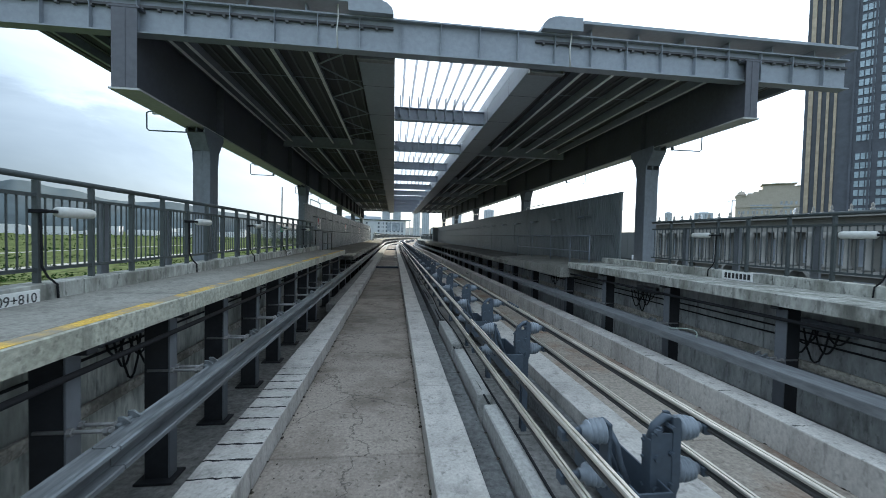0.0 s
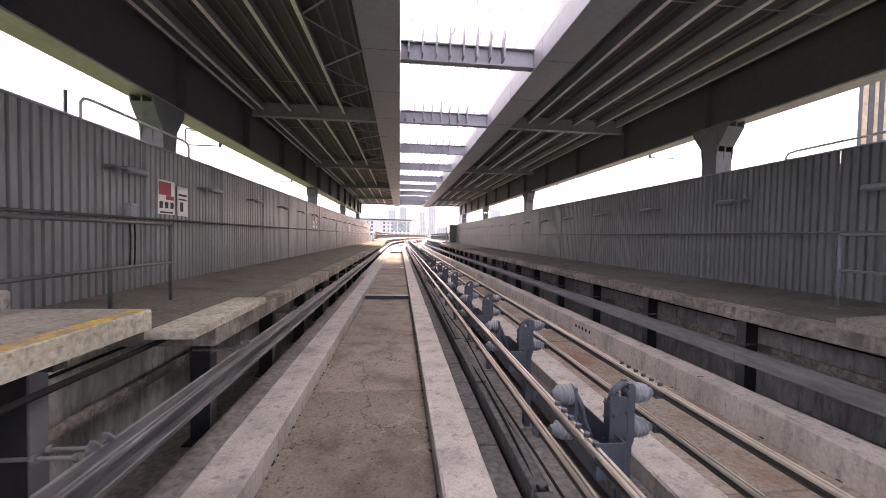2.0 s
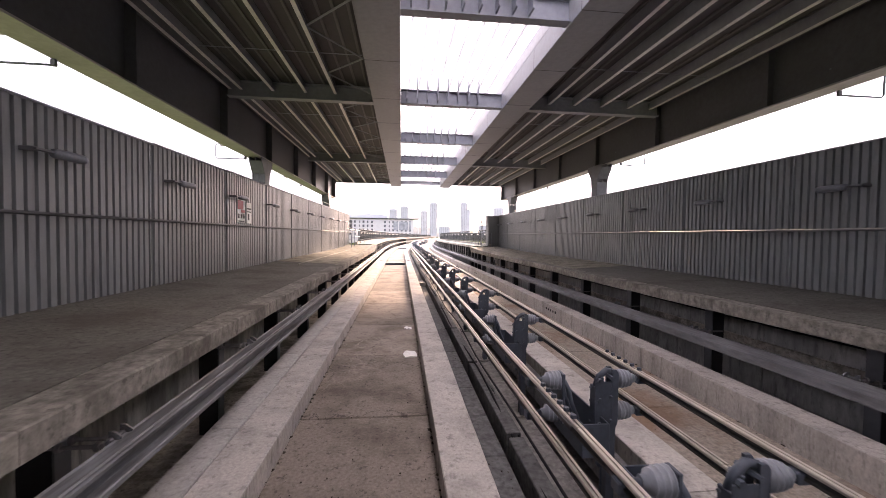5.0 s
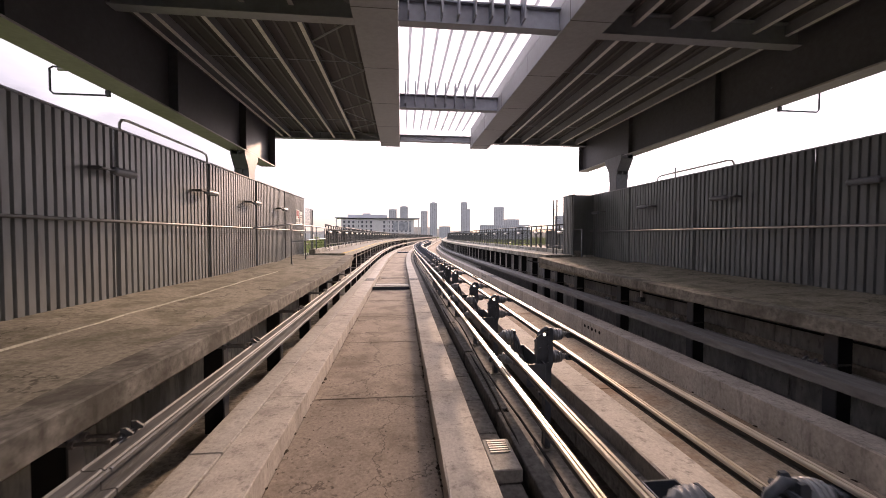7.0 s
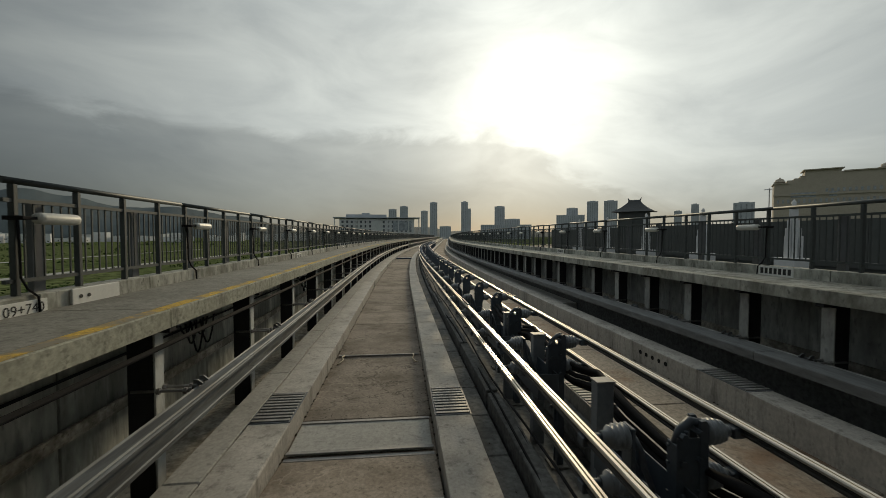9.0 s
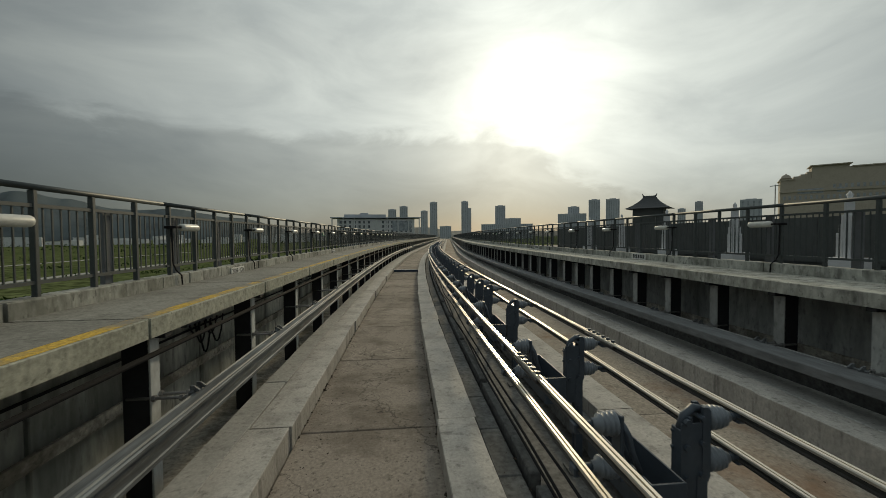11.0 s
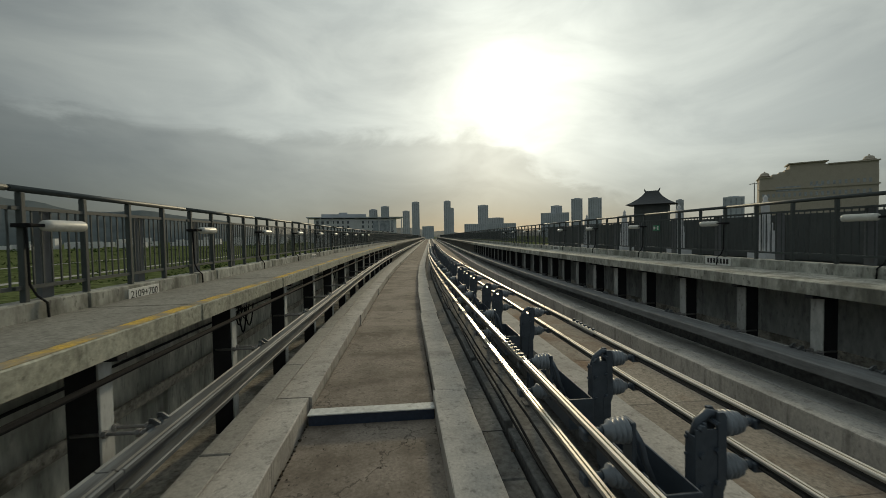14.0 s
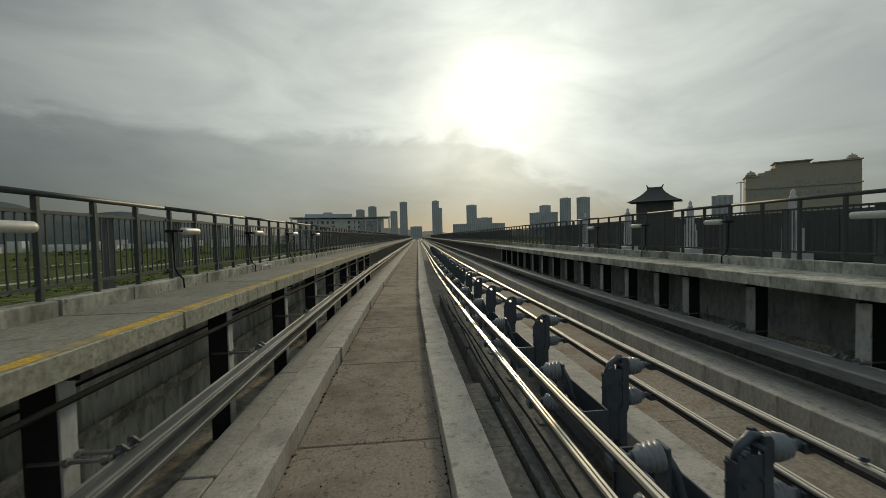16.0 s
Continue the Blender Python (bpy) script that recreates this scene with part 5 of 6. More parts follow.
for k in range(7):
    q = k / 6
    hx, hy = 12.0 * (1 - q) ** 1.35 + 3.2 * q, 8.6 * (1 - q) ** 1.35 + 0.4 * q
    z = ze - 0.6 + (zt - ze + 0.2) * q ** 1.15
    ring = [bm.verts.new((sx * hx, sy * hy, z)) for sx, sy in ((-1, -1), (1, -1), (1, 1), (-1, 1))]
    if prev:
        for i in range(4):
            bm.faces.new((prev[i], prev[(i + 1) % 4], ring[(i + 1) % 4], ring[i]))
    else:
        bm.faces.new(ring[::-1])
    prev = ring
bm.faces.new(prev)
part("roof", bm, TILE_ROOF, hall)
for sx in (-1, 1):
    bm = bmesh.new()
    tube(bm, (sx * 3.2, 0, zt - 0.6), (sx * 3.9, 0, zt + 0.9), 0.5, 6, 0.15)
    part("ridge_ornament", bm, TILE_ROOF, hall)

# grand resort building with domed corner turrets
x, y, b = far_place(1467, 1150)
cas = thing("resort_building", "large cream stone resort building with domed corner turrets", "building", pose(x, y, GROUND_Z, 0, 0, -math.degrees(b) + 8))
CH = 140
H0 = CH - 14
bm = bmesh.new()
box(bm, -90, 92, 0, 50, 0, H0)
part("wall", bm, STONE, cas)
for x0, x1, y0, up in ((-68, -57, 3, 6), (-57, -47, 3, 9.5), (-47, -40, 3, 14), (-40, 16, 1, 22), (16, 92, 2, 19)):  # the roofline climbs in steps to the attic
    bm = bmesh.new()
    box(bm, x0, x1, y0, 46, H0, H0 + up)
    part("upper_storey", bm, STONE, cas)
bm = bmesh.new()
box(bm, -43, 20, -3, 48, H0 + 24.5, H0 + 26.5)
box(bm, -39, 16, 1, 46, H0 + 22, H0 + 24.5)
part("attic", bm, STONE, cas)
bm = bmesh.new()
box(bm, -92, -66, -2, 52, H0 - 1.5, H0 + 0.8)
box(bm, 20, 94, -0.5, 49, H0 + 18, H0 + 20.2)
box(bm, -92, 94, -2, -0.2, H0 - 28, H0 - 25)
part("cornice", bm, STONE, cas)
for sx, zz in ((-80, H0), (81, H0 + 18)):
    bm = bmesh.new()
    lathe(bm, [(9.5, 0), (9.5, 3.4), (11, 3.8), (11, 4.6), (8.4, 5.0), (8.2, 7.6), (7.0, 9.8), (4.6, 11.4), (1.8, 12.2), (1.3, 13.6), (0.3, 15)], 14, Matrix.Translation((sx, 14, zz)))
    part("turret", bm, STONE, cas)
me = box_mesh("window", HAZE_WIN, -1.9, 1.9, -0.6, 0.1, -4, 4)
for k in range(20):
    if k > 8:
        piece("window", me, cas, Matrix.Translation((-83 + k * 8.6, 0, CH - 33)))
    piece("window", me, cas, Matrix.Translation((-83 + k * 8.6, 0, CH - 54)))
bm = bmesh.new()
box(bm, -62, -22, -0.7, 0.02, CH - 46, CH - 36)
box(bm, -2, 10, -0.7, 0.02, CH - 46, CH - 36)
part("gallery", bm, HAZE_WIN, cas)
bm = bmesh.new()
tube(bm, (-106, 20, CH - 24), (-78, 20, CH - 22), 1.0, 6)
tube(bm, (-97, 20, 0), (-97, 20, CH - 21), 1.0, 6)
tagged(part("construction_crane", bm, HAZE_FAR), "thin construction crane beside the resort building", "crane").matrix_basis = cas.matrix_basis.copy()

# tall dark hotel tower with gold and glass strips
tw = thing("hotel_tower", "tall dark hotel tower with gold strips and gridded windows", "building",
           pose(168, 145.5, GROUND_Z, 0, 0, -58) @ Matrix.Diagonal((0.8, 0.8, 0.9, 1)))
bm = bmesh.new()
box(bm, 0, 92, 0, 40, 0, 190)
part("wall", bm, HOTEL, tw)
for x0_, x1_, z1_, mt in ((1.5, 3.2, 190, GOLD_GLASS), (5.2, 6.4, 190, GOLD_GLASS), (8.2, 9.2, 190, GOLD_GLASS), (11.0, 12.0, 190, GOLD_GLASS)):
    bm = bmesh.new()
    box(bm, x0_, x1_, -1.2, -0.02, 6, z1_)
    part("strip", bm, mt, tw, "gold reflective strip")
me = box_mesh("pane", PALE_GLASS, -0.75, 0.75, -0.35, 0.0, -1.3, 1.3)
for c in range(10):
    for r in range(30):
        if r % 17 != 12:
            piece("pane", me, tw, Matrix.Translation((20.0 + c * 1.9 + (c // 3) * 1.7, 0, 8 + r * 3.9)))
for c in range(8):
    bm = bmesh.new()
    box(bm, 17.6 + c * 6.4 - 0.4, 17.6 + c * 6.4 + 0.4, -1.0, -0.02, 4, 190)
    part("mullion", bm, HOTEL, tw)

# cream arcade with columns and a balustrade along the street
arc = thing("arcade_building", "cream stone arcade with columns, arches and a parapet with finials", "building", pose(78, 42, GROUND_Z, 0, 0, 90))
AH = 16.4
bm = bmesh.new()
box(bm, 0, 75, -20, -1.5, 0, AH)
part("wall", bm, ARCADE, arc)
for z0, z1, o in ((AH, AH + 0.8, 0.6), (AH - 2.6, AH - 1.8, 0.4), (6.2, 7.2, 0.5)):
    bm = bmesh.new()
    box(bm, -0.5, 75.5, -1.5, o, z0, z1)
    part("cornice", bm, ARCADE, arc)
cm = bmesh.new()
lathe(cm, [(0.75, 7.2), (0.75, 7.6), (0.5, 7.9), (0.46, 12.2), (0.7, 12.6), (0.75, 13.8)], 10)
cm = mesh_of("column", cm, ARCADE)
wm = box_mesh("window", HAZE_WIN, -0.9, 0.9, -1.6, -1.42, 7.8, 12.4)
fm = bmesh.new()
lathe(fm, [(0.35, 0), (0.35, 0.5), (0.12, 0.6), (0.26, 0.9), (0.18, 1.2), (0.03, 1.5)], 8)
fm = mesh_of("finial", fm, ARCADE)
om = box_mesh("opening", HAZE_WIN, -1.5, 1.5, -1.6, -1.42, 0.2, 5.2)
for k in range(24):
    piece("column", cm, arc, Matrix.Translation((1.5 + 3.1 * k, 0, 0)))
    piece("finial", fm, arc, Matrix.Translation((1.5 + 3.1 * k, -0.3, AH + 0.8)))
    if k < 23:
        piece("window", wm, arc, Matrix.Translation((3.05 + 3.1 * k, 0, 0)))
        if k % 2 == 0:
            piece("opening", om, arc, Matrix.Translation((3.05 + 3.1 * k, 0, 0)))

for k in (2, 7, 12, 17):  # round arches over the wide bays
    bm = bmesh.new()
    outer = [(2.5 * math.cos(q * math.pi / 12), 2.5 * math.sin(q * math.pi / 12)) for q in range(13)]
    inner = [(1.9 * math.cos(q * math.pi / 12), 1.9 * math.sin(q * math.pi / 12)) for q in range(12, -1, -1)]
    prism(bm, [(x_, 4.6 + z_) for x_, z_ in outer + inner], -1.38, 0.75)
    box(bm, -2.5, -1.9, -1.38, 0.75, 0, 4.6)
    box(bm, 1.9, 2.5, -1.38, 0.75, 0, 4.6)
    part("arch", bm, ARCADE, arc).matrix_basis = Matrix.Translation((3.05 + 3.1 * k, 0, 0))

# long dark facade with white stepped pylons before it
scr = thing("podium_building", "long dark panelled podium facade with thin vertical seams", "building", pose(136, 150, GROUND_Z))
pm_ = box_mesh("panel", PODIUM, 0, 0.5, 0.05, 7.35, 1.5, 16.5, 0.05)
for k in range(44):
    piece("panel", pm_, scr, Matrix.Translation((0, -60 + 7.4 * k, 0)))
bm = bmesh.new()
box(bm, 0.6, 30, -60, 266, 0, 16.2)
part("wall", bm, PODIUM, scr)
py = thing("pylon", "white stepped stone pylon with slender vertical shafts", "pylon", pose(121, 143, GROUND_Z), "pylons")
bm = bmesh.new()
box(bm, -3.2, 3.2, -3.2, 3.2, 0, 4.5, None, 0.1)
part("base", bm, WHITE_WALL, py)
for k, h in enumerate((8, 10.5, 13, 16.5, 13, 10.5, 8)):
    bm = bmesh.new()
    box(bm, -1.4 + 0.3 * abs(k - 3), 1.4 - 0.3 * abs(k - 3), (k - 3) * 0.85 - 0.3, (k - 3) * 0.85 + 0.3, 4.5, 3.2 + h, None, 0.08)
    part("shaft", bm, WHITE_WALL, py)
bm = bmesh.new()
lathe(bm, [(0.9, 19.7), (0.9, 20.4), (0.5, 20.8), (0.7, 21.6), (0.1, 22.6)], 8)
part("finial", bm, WHITE_WALL, py)
for yy in (106, 180, 217, 254, 291, 328):
    copy_thing(py, pose(121, yy, GROUND_Z))

# hills behind the fields
def ridge(name, b_from, b_to, dist, base, amp, seed, label):
    bm = bmesh.new()
    n = 240
    lo, hi, bk = [], [], []
    for k in range(n + 1):
        a = radians(b_from + (b_to - b_from) * k / n)
        env = math.sin(math.pi * min(1, max(0.0, k / n))) ** 0.5
        h = base * env + amp * env * (noise.noise((k * 0.034, seed, 0)) + 0.4 * noise.noise((k * 0.1, seed, 3)) + 0.08 * noise.noise((k * 0.5, seed, 7)))
        for arr, r, z in ((lo, dist, GROUND_Z - 5), (hi, dist + 300, max(GROUND_Z, h)), (bk, dist + 900, GROUND_Z - 5)):
            arr.append(bm.verts.new((r * math.sin(a), 60 + r * math.cos(a), z)))
    for k in range(n):
        bm.faces.new((lo[k], lo[k + 1], hi[k + 1], hi[k])).smooth = True
        bm.faces.new((hi[k], hi[k + 1], bk[k + 1], bk[k])).smooth = True
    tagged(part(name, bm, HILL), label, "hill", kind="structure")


ridge("backdrop_hill", -75, -14, 3000, 235, 55, 2.3, "hazy blue-grey wooded hill beyond the fields")
ridge("backdrop_hill", -30, 30, 3600, 60, 60, 5.1, "low hazy hill line on the horizon")

# white low blocks at the far edge of the fields
rnd = random.Random(5)
me = box_mesh("wall", WHITE_WALL, -0.5, 0.5, -0.5, 0.5, 0, 1)
for k in range(70):
    a = radians(-62 + 55 * rnd.random())
    r = 850 + 400 * rnd.random()
    ob = new("low_building", me)
    ob.matrix_basis = pose(r * math.sin(a), 60 + r * math.cos(a), GROUND_Z, 0, 0, rnd.uniform(0, 90)) @ Matrix.Diagonal((rnd.uniform(12, 45), rnd.uniform(10, 20), rnd.uniform(6, 20), 1))
    tagged(ob, "small pale low-rise building beyond the fields", "building", "far low buildings")

# hedges and lanes in the fields
bm = bmesh.new()
for k in range(520):
    a = radians(-80 + 78 * rnd.random())
    row = rnd.choice((70, 95, 130, 180, 250, 340, 480, 640, 800))
    r = row / max(0.25, math.cos(a + radians(50))) if row < 200 else row
    p = Vector((r * math.sin(a), 40 + r * math.cos(a), GROUND_Z))
    if p.x > -24:
        continue
    sz = rnd.uniform(0.5, 1.0) * (1 + row / 200)
    for j in range(22):
        q = p + Vector((rnd.gauss(0, 1.6) * sz, rnd.gauss(0, 1.6) * sz, abs(rnd.gauss(0, 0.5)) * sz))
        m = Matrix.Translation(q) @ Euler((rnd.uniform(-1, 1), rnd.uniform(-1, 1), rnd.uniform(0, 6))).to_matrix().to_4x4()
        w = sz * rnd.uniform(0.12, 0.32)
        v = [bm.verts.new(m @ Vector(c)) for c in ((-w, -w * 0.6, 0), (w, -w * 0.5, 0.1), (w * 0.9, w * 0.6, 0), (-w, w * 0.5, 0.2))]
        bm.faces.new(v)
tagged(part("hedges", bm, LEAF), "dark hedges and scrub between the fields", "hedge", kind="stuff")
bm = bmesh.new()
for k, xx in enumerate((-60, -105, -170)):
    box(bm, xx, xx + 4.5, -60, 420, GROUND_Z, GROUND_Z + 0.05)
tagged(part("road", bm, CONC), "pale concrete lanes across the fields", "road", kind="structure")
bm = bmesh.new()
box(bm, 14, 260, -60, 520, GROUND_Z, GROUND_Z + 0.05)
tagged(part("pavement", bm, ASPHALT), "asphalt street and forecourt beside the viaduct", "street", kind="structure")


def leafy(bm, centre, rad, n, size, seed):
    r = random.Random(seed)
    for k in range(n):
        v = Vector((r.gauss(0, 1), r.gauss(0, 1), r.gauss(0, 1))).normalized() * rad * r.random() ** 0.4
        v.z *= 0.75
        q = centre + v
        m = Matrix.Translation(q) @ Euler((r.uniform(0, 6), r.uniform(0, 6), r.uniform(0, 6))).to_matrix().to_4x4()
        w = size * r.uniform(0.6, 1.3)
        f = [bm.verts.new(m @ Vector(c)) for c in ((0, -w, 0), (w * 0.5, 0, 0.02), (0, w, 0), (-w * 0.5, 0, -0.02))]
        bm.faces.new(f)


for k, (x, y, h, rr) in enumerate(((-9, 12, 8.4, 1.9), (-11, 18, 8.8, 2.2), (-10, 25, 8.3, 2.0), (-13, 31, 8.8, 2.4), (-9.5, 5, 8.0, 2.0), (-15, 12, 8.8, 2.6), (-17, 22, 8.8, 2.6),
                                   (-10, 38, 8.0, 2.2), (-14, 84, 6.5, 2.4), (-17, 92, 6.2, 2.2))):
    tr = thing("tree", "leafy green tree growing beside the viaduct", "tree", pose(x, y, GROUND_Z), "trees by the viaduct")
    bm = bmesh.new()
    tube(bm, (0, 0, 0), (0.1, 0.1, h * 0.6), 0.16, 8, 0.08)
    for j in range(6):
        a = j * 1.05 + k
        tube(bm, (0.05, 0.05, h * 0.4 + 0.12 * j), (rr * 0.7 * math.cos(a), rr * 0.7 * math.sin(a), h * 0.62 + 0.15 * j), 0.06, 6, 0.02)
    part("trunk", bm, BARK, tr)
    bm = bmesh.new()
    r = random.Random(k)
    for j in range(9):
        a = r.uniform(0, 6.28)
        leafy(bm, Vector((rr * 0.6 * math.cos(a), rr * 0.6 * math.sin(a), h * 0.78 + r.uniform(-1.2, 0.8))), rr * r.uniform(0.3, 0.5), 170, 0.14, k * 20 + j)
    part("crown", bm, LEAF, tr)

# parked cars on the street
def car(m, paint, label):
    c = thing("car", label, "car", m, "parked cars")
    bm = bmesh.new()
    prism(bm, [(-2.1, 0.35), (2.1, 0.35), (2.15, 0.75), (1.2, 0.9), (0.6, 1.4), (-1.2, 1.42), (-1.9, 0.95), (-2.15, 0.85)], -0.85, 0.85)
    part("body", bm, paint, c)
    bm = bmesh.new()
    prism(bm, [(-1.55, 0.95), (1.02, 0.93), (0.55, 1.34), (-1.15, 1.36)], -0.86, 0.86)
    part("window", bm, DARK_GLASS, c)
    for x in (-1.3, 1.3):
        for y in (-0.8, 0.8):
            bm = bmesh.new()
            tube(bm, (x, y - 0.1, 0.33), (x, y + 0.1, 0.33), 0.33, 14)
            part("wheel", bm, CABLE, c)


for k, (x, y, mt, lb) in enumerate(((66, 46, WHITE_WALL, "white parked saloon car on the street"), (66.5, 52, HAZE_WIN, "dark parked saloon car on the street"),
                                    (67, 60, WHITE_WALL, "white parked hatchback car on the street"), (67, 68, HAZE_WIN, "dark parked hatchback car on the street"))):
    car(pose(x, y, GROUND_Z + 0.05, 0, 0, 90), mt, lb)

# ---- small things ----
def lettering(text, size, parent, m, mat, name="lettering"):
    cu = bpy.data.curves.new(name, "FONT")
    cu.body, cu.size, cu.extrude = text, size, 0.001
    cu.align_x, cu.align_y = "CENTER", "CENTER"
    tmp = bpy.data.objects.new("tmp", cu)
    me = bpy.data.meshes.new_from_object(tmp)
    bpy.data.objects.remove(tmp)
    me.materials.clear()
    me.materials.append(mat)
    ob = new(name, me)
    ob.parent, ob.matrix_basis = parent, m
    return ob


for km, s in ((810, 4.1), (800, 13.95), (740, 73.75), (730, 83.8), (720, 93.8), (710, 103.85), (700, 113.9), (690, 123.4), (680, 133.9)):
    sign = thing("distance_plate", "white chainage plate with black figures on the kerb", "sign", station(s, -3.527, 1.61), "chainage plates")
    bm = bmesh.new()
    box(bm, -0.002, 0.012, -0.31, 0.31, -0.075, 0.075, None, 0.002)
    part("plate", bm, PLATE_WHITE, sign)
    lettering("2109+" + str(km), 0.135, sign, Matrix.Translation((0.0135, 0, -0.005)) @ Matrix(((0, 0, 1, 0), (1, 0, 0, 0), (0, 1, 0, 0), (0, 0, 0, 1))), INK)
for s in (7.2, 17.0, 76.4, 86.4, 96.4, 106.4, 116.4, 126.4):
    if 12 < s < 72:
        continue
    sign = thing("distance_plate", "white plate with dark unreadable figures on the far kerb", "sign", station(s, mirror(-3.527), 1.64), "chainage plates")
    bm = bmesh.new()
    box(bm, -0.012, 0.002, -0.36, 0.36, -0.09, 0.09, None, 0.002)
    part("plate", bm, PLATE_WHITE, sign)
    for k in range(7):
        bm = bmesh.new()
        box(bm, -0.014, -0.0125, -0.31 + 0.09 * k, -0.25 + 0.09 * k, -0.055, 0.055)
        part("figure_bar", bm, INK, sign)

# steps and plates across the trough
for s in (31.4, 73.1, 113.65):
    st = thing("trough_step", "dark steel step with a pale nosing across the guideway trough", "step", station(s, -0.48, -0.27))
    bm = bmesh.new()
    box(bm, -0.86, 0.86, 0, 0.03, 0, 0.15, None, 0.004)
    part("riser", bm, NAVY, st)
    bm = bmesh.new()
    end = 1.3 if s == 73.1 else 6.0  # the floor ramps back down behind the riser
    v = [bm.verts.new((x, y, z)) for x in (-0.87, 0.87) for y, z in ((0.031, 0.001), (0.031, 0.148), (end, 0.001))]
    for fc in ((0, 1, 2), (3, 5, 4), (0, 3, 4, 1), (1, 4, 5, 2), (0, 2, 5, 3)):
        bm.faces.new([v[i] for i in fc])
    part("ramp", bm, CONC_FLOOR, st)
    bm = bmesh.new()
    box(bm, -0.87, 0.87, -0.03, 0.18, 0.151, 0.168, None, 0.004)
    part("nosing", bm, PALE_PLATE, st)
cover = thing("trough_cover", "pale steel cover plate with bright edge strips lying across the trough", "cover plate", station(74.4, -0.48, -0.268))
bm = bmesh.new()
box(bm, -0.85, 0.85, 0, 0.75, 0, 0.035, None, 0.006)
part("plate", bm, COVER, cover)
for y in (-0.1, 0.0, 0.75):
    bm = bmesh.new()
    box(bm, -0.86, 0.86, y - 0.03, y + 0.03, 0.0355 if y >= 0 else 0.0, 0.05 if y >= 0 else 0.02, None, 0.003)
    part("edge_strip", bm, GALV, cover)
for s in (78.2,):
    bar = thing("cross_bar", "thin steel bar with cable loops across the trough", "bar", station(s, -0.48, -0.262))
    bm = bmesh.new()
    box(bm, -0.84, 0.84, -0.02, 0.02, 0, 0.03)
    part("bar", bm, GALV, bar)
    for sx in (-1, 1):
        bm = bmesh.new()
        bent_tube(bm, [(sx * 0.72, 0, 0.02), (sx * 0.74, -0.2, 0.06), (sx * 0.7, -0.35, 0.04), (sx * 0.76, -0.5, 0.015), (sx * 0.8, -0.52, 0.012)], 0.014)
        part("cable_loop", bm, BEIGE, bar)

# expansion joints in the running plinths
for d0, d1 in (L_RUN, R_RUN, (mirror(L_RUN[1]), mirror(L_RUN[1]) + 0.41), tuple(sorted((mirror(R_RUN[0]), mirror(R_RUN[1]))))):
    ej = thing("expansion_joint", "ribbed steel expansion joint plate on the running surface", "expansion joint", station(74.7, (d0 + d1) / 2, 0.121 if d0 > 4.5 else 0.001), "expansion joints")
    w = (d1 - d0) / 2
    bm = bmesh.new()
    box(bm, -w, w, 0, 0.95, 0, 0.006)
    part("bed", bm, STEEL_DARK, ej)
    me = box_mesh("rib", GALV, -w + 0.02, w - 0.02, 0, 0.05, 0.0062, 0.02, 0.003)
    me2 = box_mesh("rib", GALV, -0.12, 0.12, 0, 0.05, 0.0062, 0.02, 0.003)
    for k in range(10):
        if k in (4, 6):
            for x in (-w + 0.12, w - 0.12):
                piece("rib", me2, ej, Matrix.Translation((x * 0.9, 0.03 + 0.092 * k, 0)))
        else:
            piece("rib", me, ej, Matrix.Translation((0, 0.03 + 0.092 * k, 0)))

# cracked strip on the first plinth: thin raised wafers of concrete
rnd = random.Random(11)
for k in range(13):
    bm = bmesh.new()
    y0, n = 0.0, 9
    lo, hi = [], []
    for j in range(n + 1):
        x = -0.24 + 0.48 * j / n
        lo.append((x, rnd.uniform(-0.012, 0.012)))
        hi.append((x, rnd.uniform(-0.012, 0.012) + 0.028))
    a = [bm.verts.new((x, y, 0.001)) for x, y in lo]
    b = [bm.verts.new((x, y, 0.001)) for x, y in hi]
    for j in range(n):
        bm.faces.new((a[j], a[j + 1], b[j + 1], b[j]))
    ob = part("crack", bm, CABLE, floor, "open dark crack across the plinth")
    ob.matrix_basis = station(3.2 + 0.31 * k, -1.62, 0.0)

# short dark cracks in the top of the far plinth
for s_ in (-1.2, 0.6, 2.3, 4.1, 5.2, 6.39, 6.92, 7.56, 8.7, 10.2, 12.1, 15.6, 21.3, 26.2, 34.0, 40.5):
    bm = bmesh.new()
    a = [bm.verts.new((0.20 * j / 5 - 0.02, rnd.uniform(-0.012, 0.012), 0.0012)) for j in range(6)]
    b = [bm.verts.new((v.co.x, v.co.y + 0.03 * (1 - j / 6), 0.0012)) for j, v in enumerate(a)]
    for j in range(5):
        bm.faces.new((a[j], a[j + 1], b[j + 1], b[j]))
    part("crack", bm, CABLE, floor, "open dark crack across the plinth").matrix_basis = station(s_, 4.83, 0.12)

# kerb blocks beside the conductor rails
me = box_mesh("kerb_block", CONC, 1.26, 1.46, 0.01, 2.35, -0.548, 0.02, 0.015)
for k in range(6):
    piece("kerb_block", me, floor, station(-5.2 + 2.69 * k))
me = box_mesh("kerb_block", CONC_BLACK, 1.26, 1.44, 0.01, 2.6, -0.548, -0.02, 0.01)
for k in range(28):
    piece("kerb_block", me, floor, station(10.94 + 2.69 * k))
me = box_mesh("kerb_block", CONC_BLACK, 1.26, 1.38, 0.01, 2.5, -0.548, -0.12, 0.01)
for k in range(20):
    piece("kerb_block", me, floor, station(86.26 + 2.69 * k))

